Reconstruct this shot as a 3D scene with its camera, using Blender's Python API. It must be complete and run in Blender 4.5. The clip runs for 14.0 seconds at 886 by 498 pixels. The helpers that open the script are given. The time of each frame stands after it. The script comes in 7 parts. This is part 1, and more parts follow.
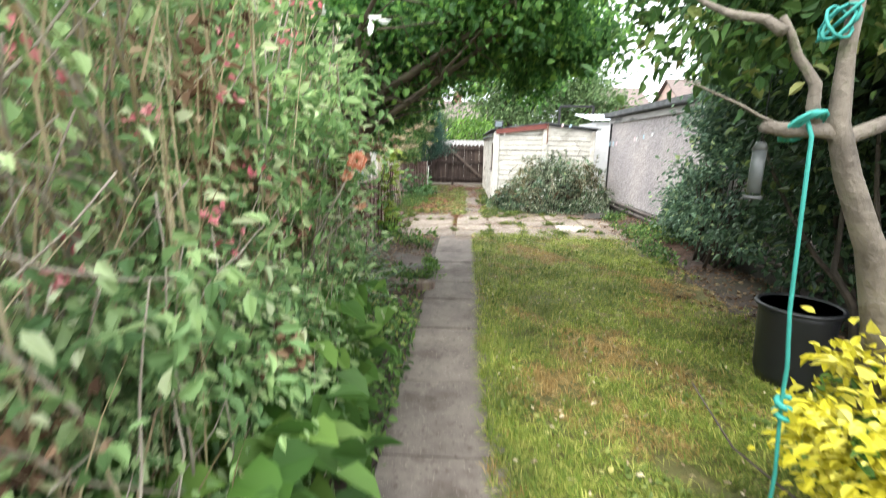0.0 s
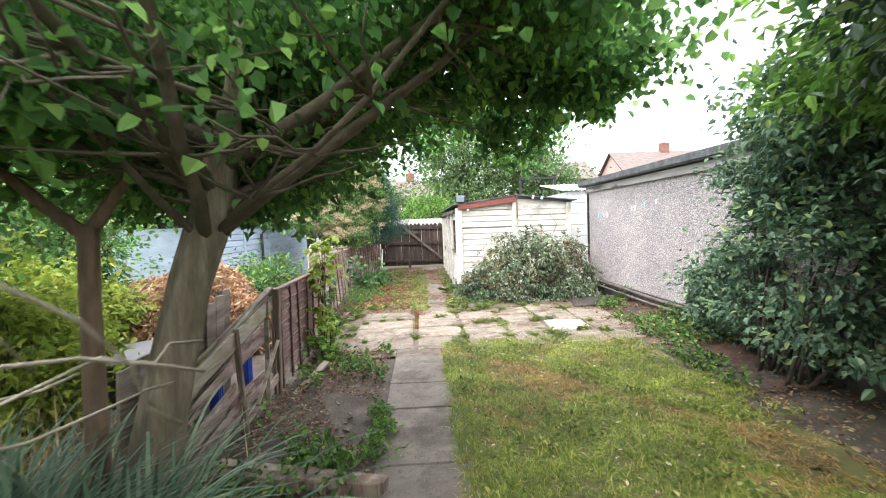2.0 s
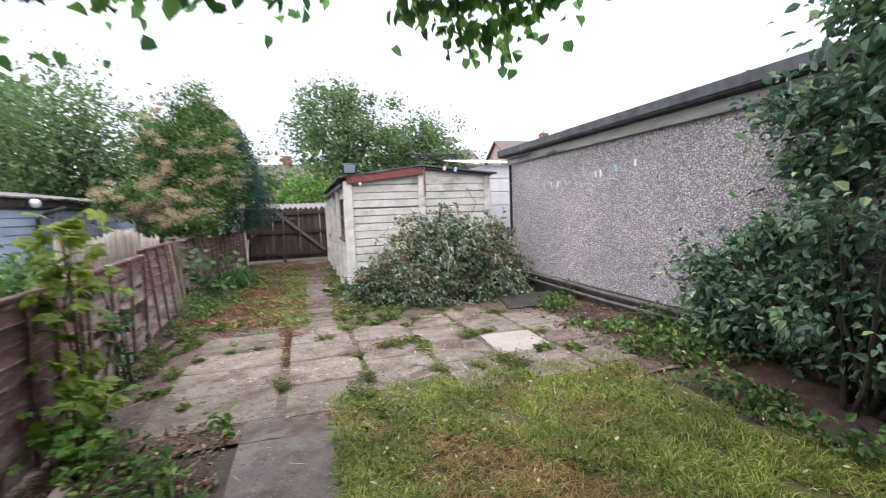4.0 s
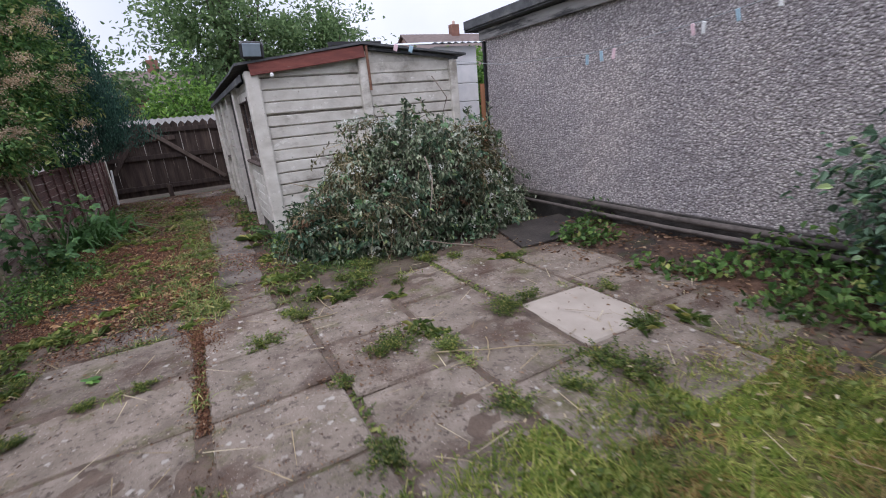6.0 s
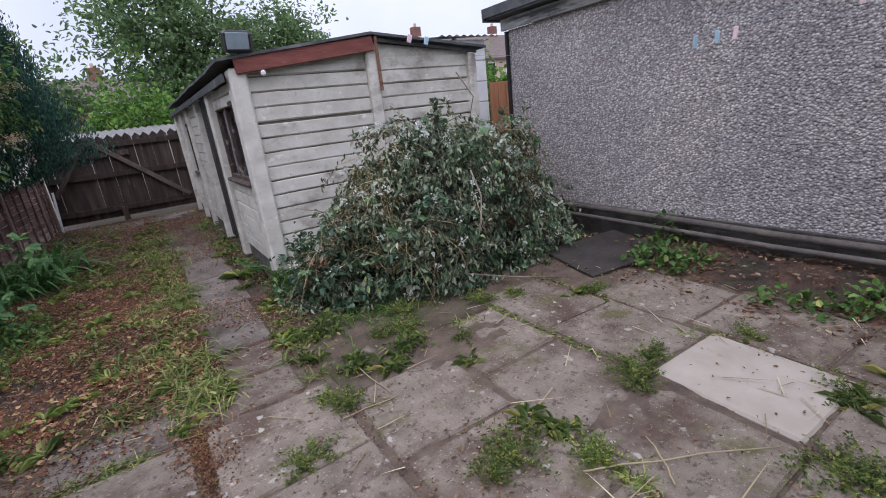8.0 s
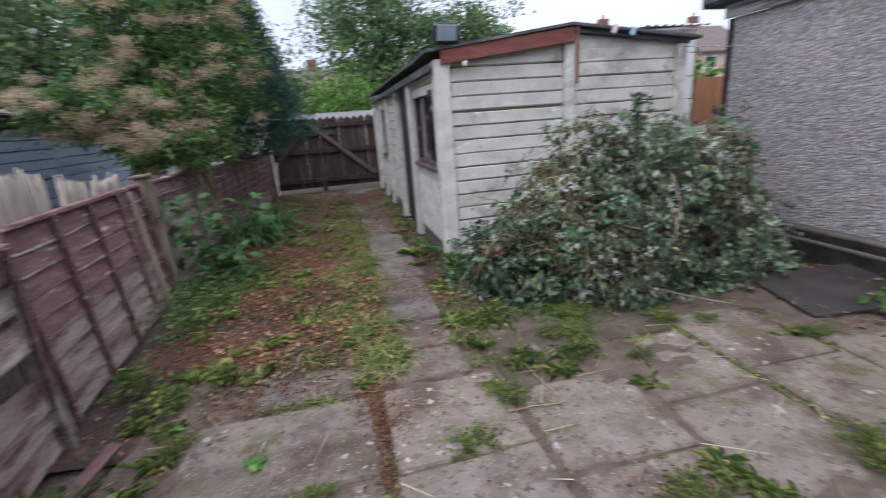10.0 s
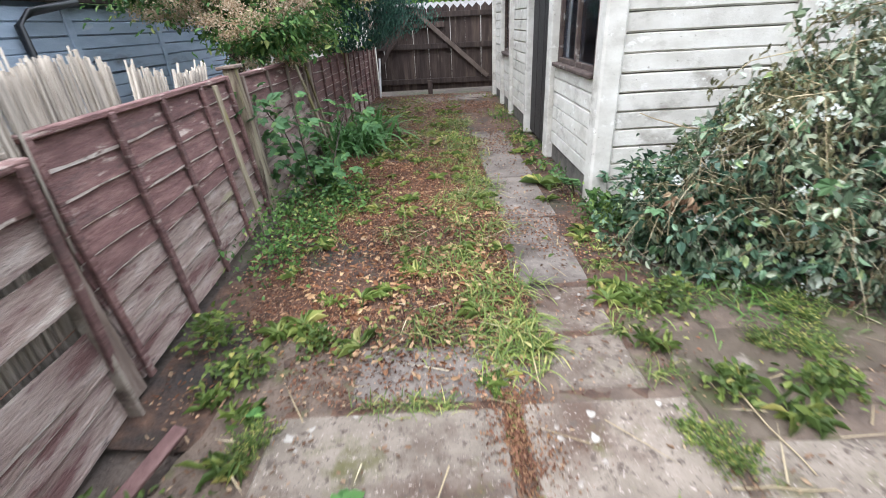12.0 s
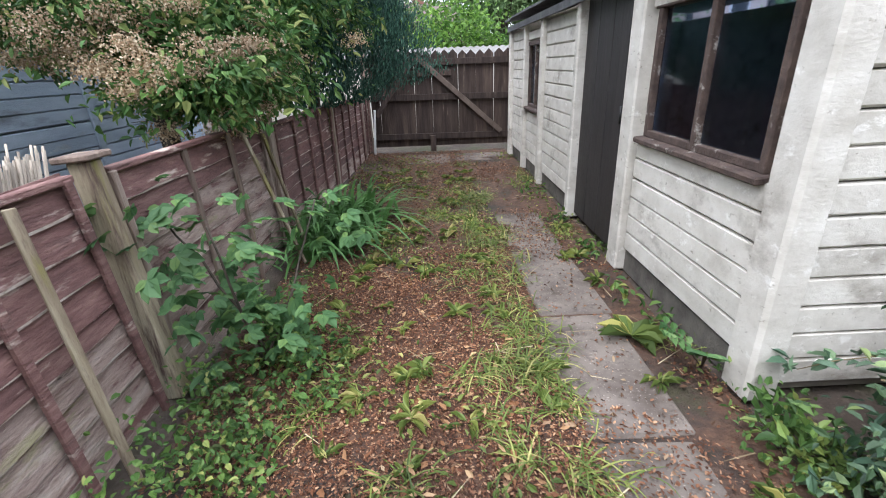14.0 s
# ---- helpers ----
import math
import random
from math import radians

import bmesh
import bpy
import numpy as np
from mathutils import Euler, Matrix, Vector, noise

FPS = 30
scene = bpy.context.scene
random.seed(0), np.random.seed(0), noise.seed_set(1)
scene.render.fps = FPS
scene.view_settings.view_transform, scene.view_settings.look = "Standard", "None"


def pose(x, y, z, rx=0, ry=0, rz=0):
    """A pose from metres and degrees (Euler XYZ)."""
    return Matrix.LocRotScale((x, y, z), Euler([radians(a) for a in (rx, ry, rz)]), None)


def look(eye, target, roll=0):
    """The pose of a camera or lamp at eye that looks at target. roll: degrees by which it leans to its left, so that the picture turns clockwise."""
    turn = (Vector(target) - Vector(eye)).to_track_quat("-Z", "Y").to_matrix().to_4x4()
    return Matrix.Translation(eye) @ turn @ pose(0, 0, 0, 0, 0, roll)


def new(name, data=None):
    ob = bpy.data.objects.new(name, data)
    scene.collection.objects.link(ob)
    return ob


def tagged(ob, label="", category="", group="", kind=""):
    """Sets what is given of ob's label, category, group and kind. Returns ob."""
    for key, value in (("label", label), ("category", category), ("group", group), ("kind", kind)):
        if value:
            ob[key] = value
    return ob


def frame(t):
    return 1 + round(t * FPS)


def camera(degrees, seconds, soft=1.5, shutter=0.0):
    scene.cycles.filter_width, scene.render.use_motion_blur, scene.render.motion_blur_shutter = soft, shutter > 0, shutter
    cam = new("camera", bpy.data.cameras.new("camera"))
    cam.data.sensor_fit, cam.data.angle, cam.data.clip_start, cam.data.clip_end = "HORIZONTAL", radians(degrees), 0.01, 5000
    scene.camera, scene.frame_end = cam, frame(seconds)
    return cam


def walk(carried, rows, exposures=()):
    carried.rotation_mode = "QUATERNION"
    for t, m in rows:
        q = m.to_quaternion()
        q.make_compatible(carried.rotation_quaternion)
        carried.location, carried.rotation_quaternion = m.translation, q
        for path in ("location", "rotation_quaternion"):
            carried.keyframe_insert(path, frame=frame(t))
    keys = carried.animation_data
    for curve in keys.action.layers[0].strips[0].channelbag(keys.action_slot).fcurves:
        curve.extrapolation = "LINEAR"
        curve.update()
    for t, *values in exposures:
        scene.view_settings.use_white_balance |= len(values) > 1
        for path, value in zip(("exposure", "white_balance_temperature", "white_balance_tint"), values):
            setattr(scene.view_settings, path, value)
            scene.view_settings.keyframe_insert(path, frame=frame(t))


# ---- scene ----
cam = camera(89.2, 14.0, soft=1.0, shutter=0.35)
PATH = [
    (0, (0.265, 0.47, 1.558), (0.175, 2.418, 1.112), 0.7),
    (0.5, (0.245, 0.817, 1.673), (0.226, 2.814, 1.564), -3.1),
    (1, (0.264, 1.387, 1.637), (0.299, 3.386, 1.609), -1.3),
    (1.5, (0.278, 1.961, 1.622), (0.357, 3.956, 1.519), -1.8),
    (2, (0.222, 2.604, 1.602), (0.315, 4.599, 1.489), -2.1),
    (2.5, (0.252, 3.141, 1.566), (0.338, 5.135, 1.445), -2.8),
    (3, (0.222, 3.806, 1.506), (0.331, 5.798, 1.362), -2.5),
    (3.5, (0.243, 4.412, 1.53), (0.637, 6.368, 1.388), -1.9),
    (4, (0.325, 5.052, 1.416), (0.913, 6.956, 1.238), -2.3),
    (4.2, (0.336, 5.258, 1.374), (1.023, 7.11, 1.065), -1.9),
    (6.3, (0.313, 7.58, 1.383), (1.204, 9.263, 0.77), -5.1),
    (6.5, (0.296, 7.786, 1.438), (1.191, 9.463, 0.815), -4.9),
    (7, (0.245, 8.253, 1.429), (1.2, 9.904, 0.826), -8.5),
    (7.2, (0.188, 8.386, 1.432), (1.153, 10.032, 0.833), -8.7),
    (9.3, (0.195, 8.442, 1.425), (1.27, 10.01, 0.832), -2.6),
    (9.5, (0.167, 8.465, 1.418), (1.188, 10.083, 0.833), -2.6),
    (10, (0.033, 8.533, 1.43), (0.449, 10.408, 0.872), -4.2),
    (10.5, (-0.04, 8.578, 1.43), (0.024, 10.49, 0.849), -5.1),
    (11, (-0.011, 8.63, 1.397), (0.012, 10.471, 0.617), -4.6),
    (11.5, (-0.114, 8.976, 1.34), (-0.12, 10.773, 0.461), -3.3),
    (12, (-0.14, 9.444, 1.347), (-0.146, 11.229, 0.444), -3.2),
    (12.5, (-0.173, 10.091, 1.348), (-0.177, 11.87, 0.433), -2.4),
    (13, (-0.223, 10.621, 1.368), (-0.21, 12.421, 0.497), -2.3),
    (13.5, (-0.222, 11.074, 1.367), (-0.201, 12.908, 0.571), -2.2),
    (14, (-0.291, 11.215, 1.401), (-0.26, 13.067, 0.647), -2.2),
]
walk(cam, [(t, look(eye, target, roll)) for t, eye, target, roll in PATH],
     [(0, 1.55, 6400, 8), (0.5, 1.38, 6050, 12), (1.2, 1.36, 6250, 9), (2.0, 1.66, 6350, 10), (3.0, 1.68, 6450, 14), (3.6, 1.15, 6250, 18), (4.2, 0.58, 6000, 18), (6.3, -0.05, 5850, 20), (9.5, -0.1, 5700, 18), (10.0, 0.1, 5700, 16), (10.5, 0.4, 5700, 16), (11.3, 1.06, 5700, 12), (11.6, 1.18, 5720, 11), (12.5, 1.0, 5900, 11), (14, 0.97, 5900, 13)])

# ---- world and light: bright overcast sky ----
world = bpy.data.worlds.new("overcast_sky")
scene.world = world
world.use_nodes = True
wn, wl = world.node_tree.nodes, world.node_tree.links
wn.clear()
sky = wn.new("ShaderNodeTexSky")
sky.sky_type, sky.sun_disc = "NISHITA", False
sky.sun_elevation, sky.sun_rotation = radians(52), radians(200)
sky.dust_density = 3.0
cloud = wn.new("ShaderNodeTexNoise")
cloud.inputs["Scale"].default_value, cloud.inputs["Detail"].default_value = 2.2, 7.0
cramp = wn.new("ShaderNodeValToRGB")
cramp.color_ramp.elements[0].position, cramp.color_ramp.elements[0].color = 0.30, (8.6, 9.1, 10.0, 1)
cramp.color_ramp.elements[1].position, cramp.color_ramp.elements[1].color = 0.62, (11.5, 11.6, 11.8, 1)
# an overcast sky is brighter overhead than at the skyline
wco = wn.new("ShaderNodeTexCoord")
wmap = wn.new("ShaderNodeMapping")
wmap.inputs["Rotation"].default_value = (0, radians(90), 0)
wgrad = wn.new("ShaderNodeTexGradient")
wramp = wn.new("ShaderNodeValToRGB")
wramp.color_ramp.elements[0].position, wramp.color_ramp.elements[0].color = 0.25, (1, 1, 1, 1)
wramp.color_ramp.elements[1].position, wramp.color_ramp.elements[1].color = 0.9, (2.1, 2.08, 2.05, 1)
wover = wn.new("ShaderNodeMix")
wover.data_type, wover.blend_type = "RGBA", "MULTIPLY"
wover.inputs["Factor"].default_value = 1.0
wmix = wn.new("ShaderNodeMix")
wmix.data_type = "RGBA"
wmix.inputs["Factor"].default_value = 0.88
back = wn.new("ShaderNodeBackground")
back.inputs["Strength"].default_value = 0.1
wout = wn.new("ShaderNodeOutputWorld")
wl.new(cloud.outputs["Fac"], cramp.inputs["Fac"])
wl.new(sky.outputs["Color"], wmix.inputs["A"])
wl.new(wco.outputs["Generated"], wmap.inputs["Vector"])
wl.new(wmap.outputs["Vector"], wgrad.inputs["Vector"])
wl.new(wgrad.outputs["Fac"], wramp.inputs["Fac"])
wl.new(cramp.outputs["Color"], wover.inputs["A"])
wl.new(wramp.outputs["Color"], wover.inputs["B"])
wl.new(wover.outputs["Result"], wmix.inputs["B"])
wl.new(wmix.outputs["Result"], back.inputs["Color"])
wl.new(back.outputs["Background"], wout.inputs["Surface"])
sun = new("sun", bpy.data.lights.new("sun", "SUN"))
sun.data.energy, sun.data.angle, sun.data.color = 1.3, radians(40), (1.0, 0.96, 0.9)
sun.matrix_basis = look((0, 0, 30), (9, 14, 0))

# ---- materials ----
def shader(name):
    m = bpy.data.materials.new(name)
    m.use_nodes = True
    n, l = m.node_tree.nodes, m.node_tree.links
    return m, n, l, n["Principled BSDF"]


def ramp(n, stops, mode="LINEAR"):
    r = n.new("ShaderNodeValToRGB")
    r.color_ramp.interpolation = mode
    e = r.color_ramp.elements
    while len(e) < len(stops):
        e.new(0.5)
    for k, (p, c) in enumerate(stops):
        e[k].position, e[k].color = p, (*c, 1)
    return r


def mixer(n, l, fac, a, b, how="MIX"):
    x = n.new("ShaderNodeMix")
    x.data_type, x.blend_type = "RGBA", how
    for key, v in (("Factor", fac), ("A", a), ("B", b)):
        if hasattr(v, "links"):
            l.new(v, x.inputs[key])
        elif key == "Factor":
            x.inputs[key].default_value = v
        else:
            x.inputs[key].default_value = (*v, 1)
    return x.outputs["Result"]


def noise_out(n, l, scale, detail=6.0, stretch=(1, 1, 1), rough=0.6):
    g = n.new("ShaderNodeNewGeometry")
    mp = n.new("ShaderNodeMapping")
    mp.inputs["Scale"].default_value = stretch
    t = n.new("ShaderNodeTexNoise")
    t.inputs["Scale"].default_value, t.inputs["Detail"].default_value, t.inputs["Roughness"].default_value = scale, detail, rough
    l.new(g.outputs["Position"], mp.inputs["Vector"])
    l.new(mp.outputs["Vector"], t.inputs["Vector"])
    return t.outputs["Fac"]


def surface(name, stops, scale=6, stretch=(1, 1, 1), rough=0.85, bump=0.3, bscale=60, stains=(), vary=0.0, metal=0.0, spots=None):
    """Layered procedural surface: a ramp over noise, stains (colour, scale, from, to), fine relief, change from piece to piece."""
    m, n, l, p = shader(name)
    r = ramp(n, stops)
    l.new(noise_out(n, l, scale, 8, stretch), r.inputs["Fac"])
    col = r.outputs["Color"]
    for c, sc, lo, hi in stains:
        s = ramp(n, [(lo, (0, 0, 0)), (hi, (1, 1, 1))])
        l.new(noise_out(n, l, sc, 7, stretch, 0.68), s.inputs["Fac"])
        col = mixer(n, l, s.outputs["Color"], col, c)
    if spots:
        c, sc, size = spots
        g = n.new("ShaderNodeNewGeometry")
        v = n.new("ShaderNodeTexVoronoi")
        v.inputs["Scale"].default_value = sc
        wob = n.new("ShaderNodeVectorMath")
        wob.operation = "ADD"
        nz = n.new("ShaderNodeTexNoise")
        nz.inputs["Scale"].default_value = 30
        l.new(g.outputs["Position"], nz.inputs["Vector"])
        sc_ = n.new("ShaderNodeVectorMath")
        sc_.operation = "SCALE"
        sc_.inputs["Scale"].default_value = 0.045
        l.new(nz.outputs["Color"], sc_.inputs[0])
        l.new(g.outputs["Position"], wob.inputs[0])
        l.new(sc_.outputs["Vector"], wob.inputs[1])
        l.new(wob.outputs["Vector"], v.inputs["Vector"])
        s = ramp(n, [(size, (1, 1, 1)), (size + 0.07, (0, 0, 0))])
        l.new(v.outputs["Distance"], s.inputs["Fac"])
        keep = ramp(n, [(0.5, (0, 0, 0)), (0.56, (1, 1, 1))])
        l.new(noise_out(n, l, 1.7, 3), keep.inputs["Fac"])
        both = mixer(n, l, 1.0, s.outputs["Color"], keep.outputs["Color"], "MULTIPLY")
        col = mixer(n, l, both, col, c)
    if vary:
        o = n.new("ShaderNodeObjectInfo")
        mr = n.new("ShaderNodeMapRange")
        mr.inputs["To Min"].default_value, mr.inputs["To Max"].default_value = 1 - vary, 1 + vary
        l.new(o.outputs["Random"], mr.inputs["Value"])
        hs = n.new("ShaderNodeHueSaturation")
        l.new(mr.outputs["Result"], hs.inputs["Value"])
        l.new(col, hs.inputs["Color"])
        col = hs.outputs["Color"]
    l.new(col, p.inputs["Base Color"])
    b = n.new("ShaderNodeBump")
    b.inputs["Strength"].default_value, b.inputs["Distance"].default_value = bump, 0.02
    l.new(noise_out(n, l, bscale, 6, stretch), b.inputs["Height"])
    l.new(b.outputs["Normal"], p.inputs["Normal"])
    p.inputs["Roughness"].default_value, p.inputs["Metallic"].default_value = rough, metal
    return m


def leafy(name, stops, rough=0.5, through_light=0.3, patch=0.35):
    """Leaf material: colour changes from leaf to leaf and in broad patches; some light passes through."""
    m, n, l, p = shader(name)
    g = n.new("ShaderNodeNewGeometry")
    r = ramp(n, stops)
    l.new(g.outputs["Random Per Island"], r.inputs["Fac"])
    s = ramp(n, [(0.3, (1 - patch,) * 3), (0.7, (1 + patch, 1 + patch, 1 + patch * 0.6))])
    l.new(noise_out(n, l, 1.6, 3), s.inputs["Fac"])
    col = mixer(n, l, 1.0, r.outputs["Color"], s.outputs["Color"], "MULTIPLY")
    l.new(col, p.inputs["Base Color"])
    p.inputs["Roughness"].default_value = rough
    p.inputs["Specular IOR Level"].default_value = 0.28
    t = n.new("ShaderNodeBsdfTranslucent")
    l.new(col, t.inputs["Color"])
    mx = n.new("ShaderNodeMixShader")
    mx.inputs["Fac"].default_value = through_light
    out = n["Material Output"]
    l.new(p.outputs["BSDF"], mx.inputs[1])
    l.new(t.outputs["BSDF"], mx.inputs[2])
    l.new(mx.outputs["Shader"], out.inputs["Surface"])
    return m


def plain(name, col, rough=0.5, metal=0.0):
    return surface(name, [(0.3, tuple(c * 0.85 for c in col)), (0.7, tuple(min(1, c * 1.12) for c in col))], 9, rough=rough, metal=metal, bump=0.08)


SOIL = surface("soil", [(0.3, (0.035, 0.026, 0.02)), (0.55, (0.075, 0.055, 0.042)), (0.75, (0.14, 0.11, 0.085))], 5, bump=0.9, bscale=35,
               stains=[((0.05, 0.055, 0.022), 0.8, 0.52, 0.66), ((0.2, 0.16, 0.12), 30, 0.62, 0.7)])
TURF = surface("turf", [(0.3, (0.054, 0.055, 0.013)), (0.5, (0.093, 0.087, 0.021)), (0.72, (0.161, 0.126, 0.045))], 1.6, bump=0.9, bscale=60,
               stains=[((0.216, 0.156, 0.060), 7, 0.56, 0.72), ((0.081, 0.058, 0.028), 3.1, 0.62, 0.75)])
LITTER = surface("litter", [(0.3, (0.038, 0.021, 0.013)), (0.5, (0.086, 0.045, 0.027)), (0.7, (0.148, 0.083, 0.050))], 14, bump=1.0, bscale=50,
                 stains=[((0.030, 0.024, 0.020), 1.1, 0.5, 0.62), ((0.054, 0.048, 0.015), 2.2, 0.57, 0.7)])
SLAB = surface("slab_concrete", [(0.25, (0.1, 0.078, 0.06)), (0.45, (0.174, 0.142, 0.11)), (0.6, (0.22, 0.181, 0.144)), (0.78, (0.295, 0.247, 0.2))], 4.5, bump=0.6, bscale=70, rough=0.92,
               stains=[((0.083, 0.053, 0.037), 1.2, 0.5, 0.62), ((0.098, 0.089, 0.035), 2.6, 0.56, 0.66), ((0.077, 0.057, 0.044), 26, 0.55, 0.64), ((0.390, 0.328, 0.282), 70, 0.6, 0.66), ((0.049, 0.036, 0.029), 90, 0.6, 0.66)], vary=0.12, spots=((0.34, 0.315, 0.275), 12, 0.15))
MOSSY_SLAB = surface("mossy_slab", [(0.25, (0.034, 0.023, 0.015)), (0.5, (0.07, 0.05, 0.032)), (0.75, (0.135, 0.104, 0.074))], 3.5, bump=0.6, bscale=70, rough=0.75,
                     stains=[((0.05, 0.05, 0.016), 2.2, 0.5, 0.62), ((0.19, 0.155, 0.125), 6, 0.6, 0.7)])
PALE_SLAB = surface("pale_slab", [(0.3, (0.291, 0.251, 0.207)), (0.7, (0.380, 0.334, 0.282))], 4, bump=0.15, bscale=90,
                    stains=[((0.264, 0.166, 0.104), 5, 0.62, 0.74)])
PATH_SLAB = surface("path_slab", [(0.25, (0.091, 0.073, 0.063)), (0.5, (0.139, 0.116, 0.098)), (0.75, (0.189, 0.159, 0.135))], 4, bump=0.3, bscale=110, rough=0.9,
                stains=[((0.057, 0.043, 0.033), 1.3, 0.5, 0.64), ((0.066, 0.051, 0.041), 24, 0.56, 0.66), ((0.328, 0.289, 0.244), 70, 0.61, 0.66)], vary=0.1)
CREAM = surface("cream_concrete", [(0.25, (0.432, 0.404, 0.352)), (0.5, (0.583, 0.555, 0.498)), (0.75, (0.696, 0.672, 0.616))], 5, stretch=(0.9, 0.9, 1.3), bump=0.22, bscale=48, rough=0.92,
                stains=[((0.320, 0.291, 0.249), 2.4, 0.55, 0.68), ((0.254, 0.235, 0.188), 22, 0.62, 0.7), ((0.752, 0.733, 0.686), 9, 0.6, 0.68)], vary=0.06)
# inner panel coloured dark to stand in for the shadow lines between planks
JOINT = plain("plank_joint_shade", (0.24, 0.215, 0.18), 0.95)
BLACK_DOOR = surface("black_door_paint", [(0.3, (0.014, 0.012, 0.012)), (0.7, (0.035, 0.03, 0.03))], 9, stretch=(3, 3, 0.3), bump=0.2, bscale=30, rough=0.6,
                     stains=[((0.12, 0.1, 0.09), 8, 0.68, 0.76)])
FELT = surface("roof_felt", [(0.3, (0.05, 0.052, 0.055)), (0.7, (0.12, 0.125, 0.13))], 7, bump=0.5, bscale=140, stains=[((0.2, 0.2, 0.19), 2, 0.55, 0.7)])
RED_FASCIA = surface("red_fascia_paint", [(0.3, (0.13, 0.035, 0.028)), (0.7, (0.24, 0.07, 0.05))], 8, stretch=(0.6, 3, 3), bump=0.3, bscale=40, rough=0.7,
                     stains=[((0.3, 0.24, 0.2), 12, 0.62, 0.72)])
FRAME = surface("window_frame_wood", [(0.3, (0.04, 0.026, 0.022)), (0.7, (0.11, 0.075, 0.06))], 12, bump=0.5, bscale=60, stains=[((0.42, 0.39, 0.35), 9, 0.6, 0.68)])
FENCE = surface("fence_board", [(0.28, (0.085, 0.04, 0.037)), (0.5, (0.135, 0.068, 0.06)), (0.72, (0.215, 0.125, 0.108))], 11, stretch=(1, 0.55, 3.0), bump=0.7, bscale=30, rough=0.8,
                stains=[((0.43, 0.35, 0.3), 6, 0.58, 0.68), ((0.07, 0.042, 0.037), 2.4, 0.56, 0.68)], vary=0.22)
BLEACHED = surface("bleached_fence_board", [(0.28, (0.156, 0.100, 0.081)), (0.5, (0.325, 0.251, 0.212)), (0.72, (0.584, 0.518, 0.452))], 10, stretch=(1, 0.55, 3.0), bump=0.8, bscale=30, rough=0.9,
                   stains=[((0.13, 0.066, 0.058), 5, 0.47, 0.6), ((0.26, 0.251, 0.119), 2.0, 0.62, 0.72), ((0.06, 0.04, 0.035), 9, 0.64, 0.7)], vary=0.2)
GREYWOOD = surface("weathered_wood", [(0.28, (0.14, 0.105, 0.08)), (0.5, (0.28, 0.23, 0.18)), (0.72, (0.42, 0.37, 0.31))], 7, stretch=(1, 0.25, 1.6), bump=0.7, bscale=36, rough=0.9,
                   stains=[((0.07, 0.045, 0.035), 3, 0.56, 0.68), ((0.17, 0.17, 0.06), 1.7, 0.6, 0.72)], vary=0.2)
BARE_EDGE = surface("bare_board_edge", [(0.28, (0.22, 0.165, 0.14)), (0.5, (0.46, 0.39, 0.34)), (0.72, (0.64, 0.58, 0.52))], 9, stretch=(1, 0.8, 2), bump=0.5, bscale=36, rough=0.9,
                    stains=[((0.11, 0.06, 0.05), 6, 0.55, 0.63)], vary=0.15)
POSTWOOD = surface("post_wood", [(0.28, (0.09, 0.06, 0.048)), (0.5, (0.19, 0.14, 0.11)), (0.72, (0.36, 0.3, 0.25))], 6, stretch=(2, 2, 0.25), bump=0.7, bscale=34, rough=0.9,
                   stains=[((0.2, 0.19, 0.06), 2.1, 0.6, 0.7)], vary=0.15)
MOSSPOST = surface("algae_post_wood", [(0.28, (0.16, 0.12, 0.08)), (0.5, (0.3, 0.25, 0.17)), (0.72, (0.46, 0.41, 0.31))], 6, stretch=(2, 2, 0.25), bump=0.7, bscale=34, rough=0.9,
                   stains=[((0.22, 0.2, 0.06), 3.1, 0.52, 0.64), ((0.09, 0.055, 0.045), 5, 0.52, 0.62)], vary=0.15)
GATEWOOD = surface("gate_wood", [(0.28, (0.022, 0.014, 0.012)), (0.5, (0.045, 0.03, 0.024)), (0.72, (0.085, 0.06, 0.047))], 6, stretch=(2.5, 2.5, 0.25), bump=0.6, bscale=30, rough=0.9,
                   stains=[((0.3, 0.25, 0.2), 3, 0.63, 0.75)], vary=0.25)
BARK = surface("bark", [(0.28, (0.1, 0.08, 0.056)), (0.5, (0.21, 0.17, 0.122)), (0.72, (0.35, 0.3, 0.225))], 5, stretch=(3, 3, 0.5), bump=1.0, bscale=16, rough=0.95,
               stains=[((0.12, 0.13, 0.05), 2, 0.58, 0.7)])
TWIG = surface("twig_bark", [(0.3, (0.075, 0.058, 0.042)), (0.7, (0.17, 0.135, 0.1))], 9, bump=0.6, bscale=30)
DULLBARK = surface("dull_bark", [(0.3, (0.083, 0.068, 0.053)), (0.7, (0.203, 0.173, 0.135))], 10, bump=0.9, bscale=26, stains=[((0.068, 0.075, 0.034), 5, 0.56, 0.68)])
DARKBARK = surface("dark_bark", [(0.3, (0.03, 0.024, 0.018)), (0.7, (0.09, 0.07, 0.052))], 9, bump=0.8, bscale=30)
PALEBARK = surface("pale_bark", [(0.3, (0.2, 0.165, 0.13)), (0.7, (0.42, 0.37, 0.3))], 10, stretch=(1, 1, 1), bump=0.8, bscale=30, stains=[((0.1, 0.11, 0.05), 5, 0.58, 0.7)])
CANE = surface("reed_cane", [(0.3, (0.2, 0.165, 0.13)), (0.7, (0.4, 0.35, 0.285))], 12, stretch=(6, 6, 0.5), bump=0.4, bscale=40, vary=0.45)
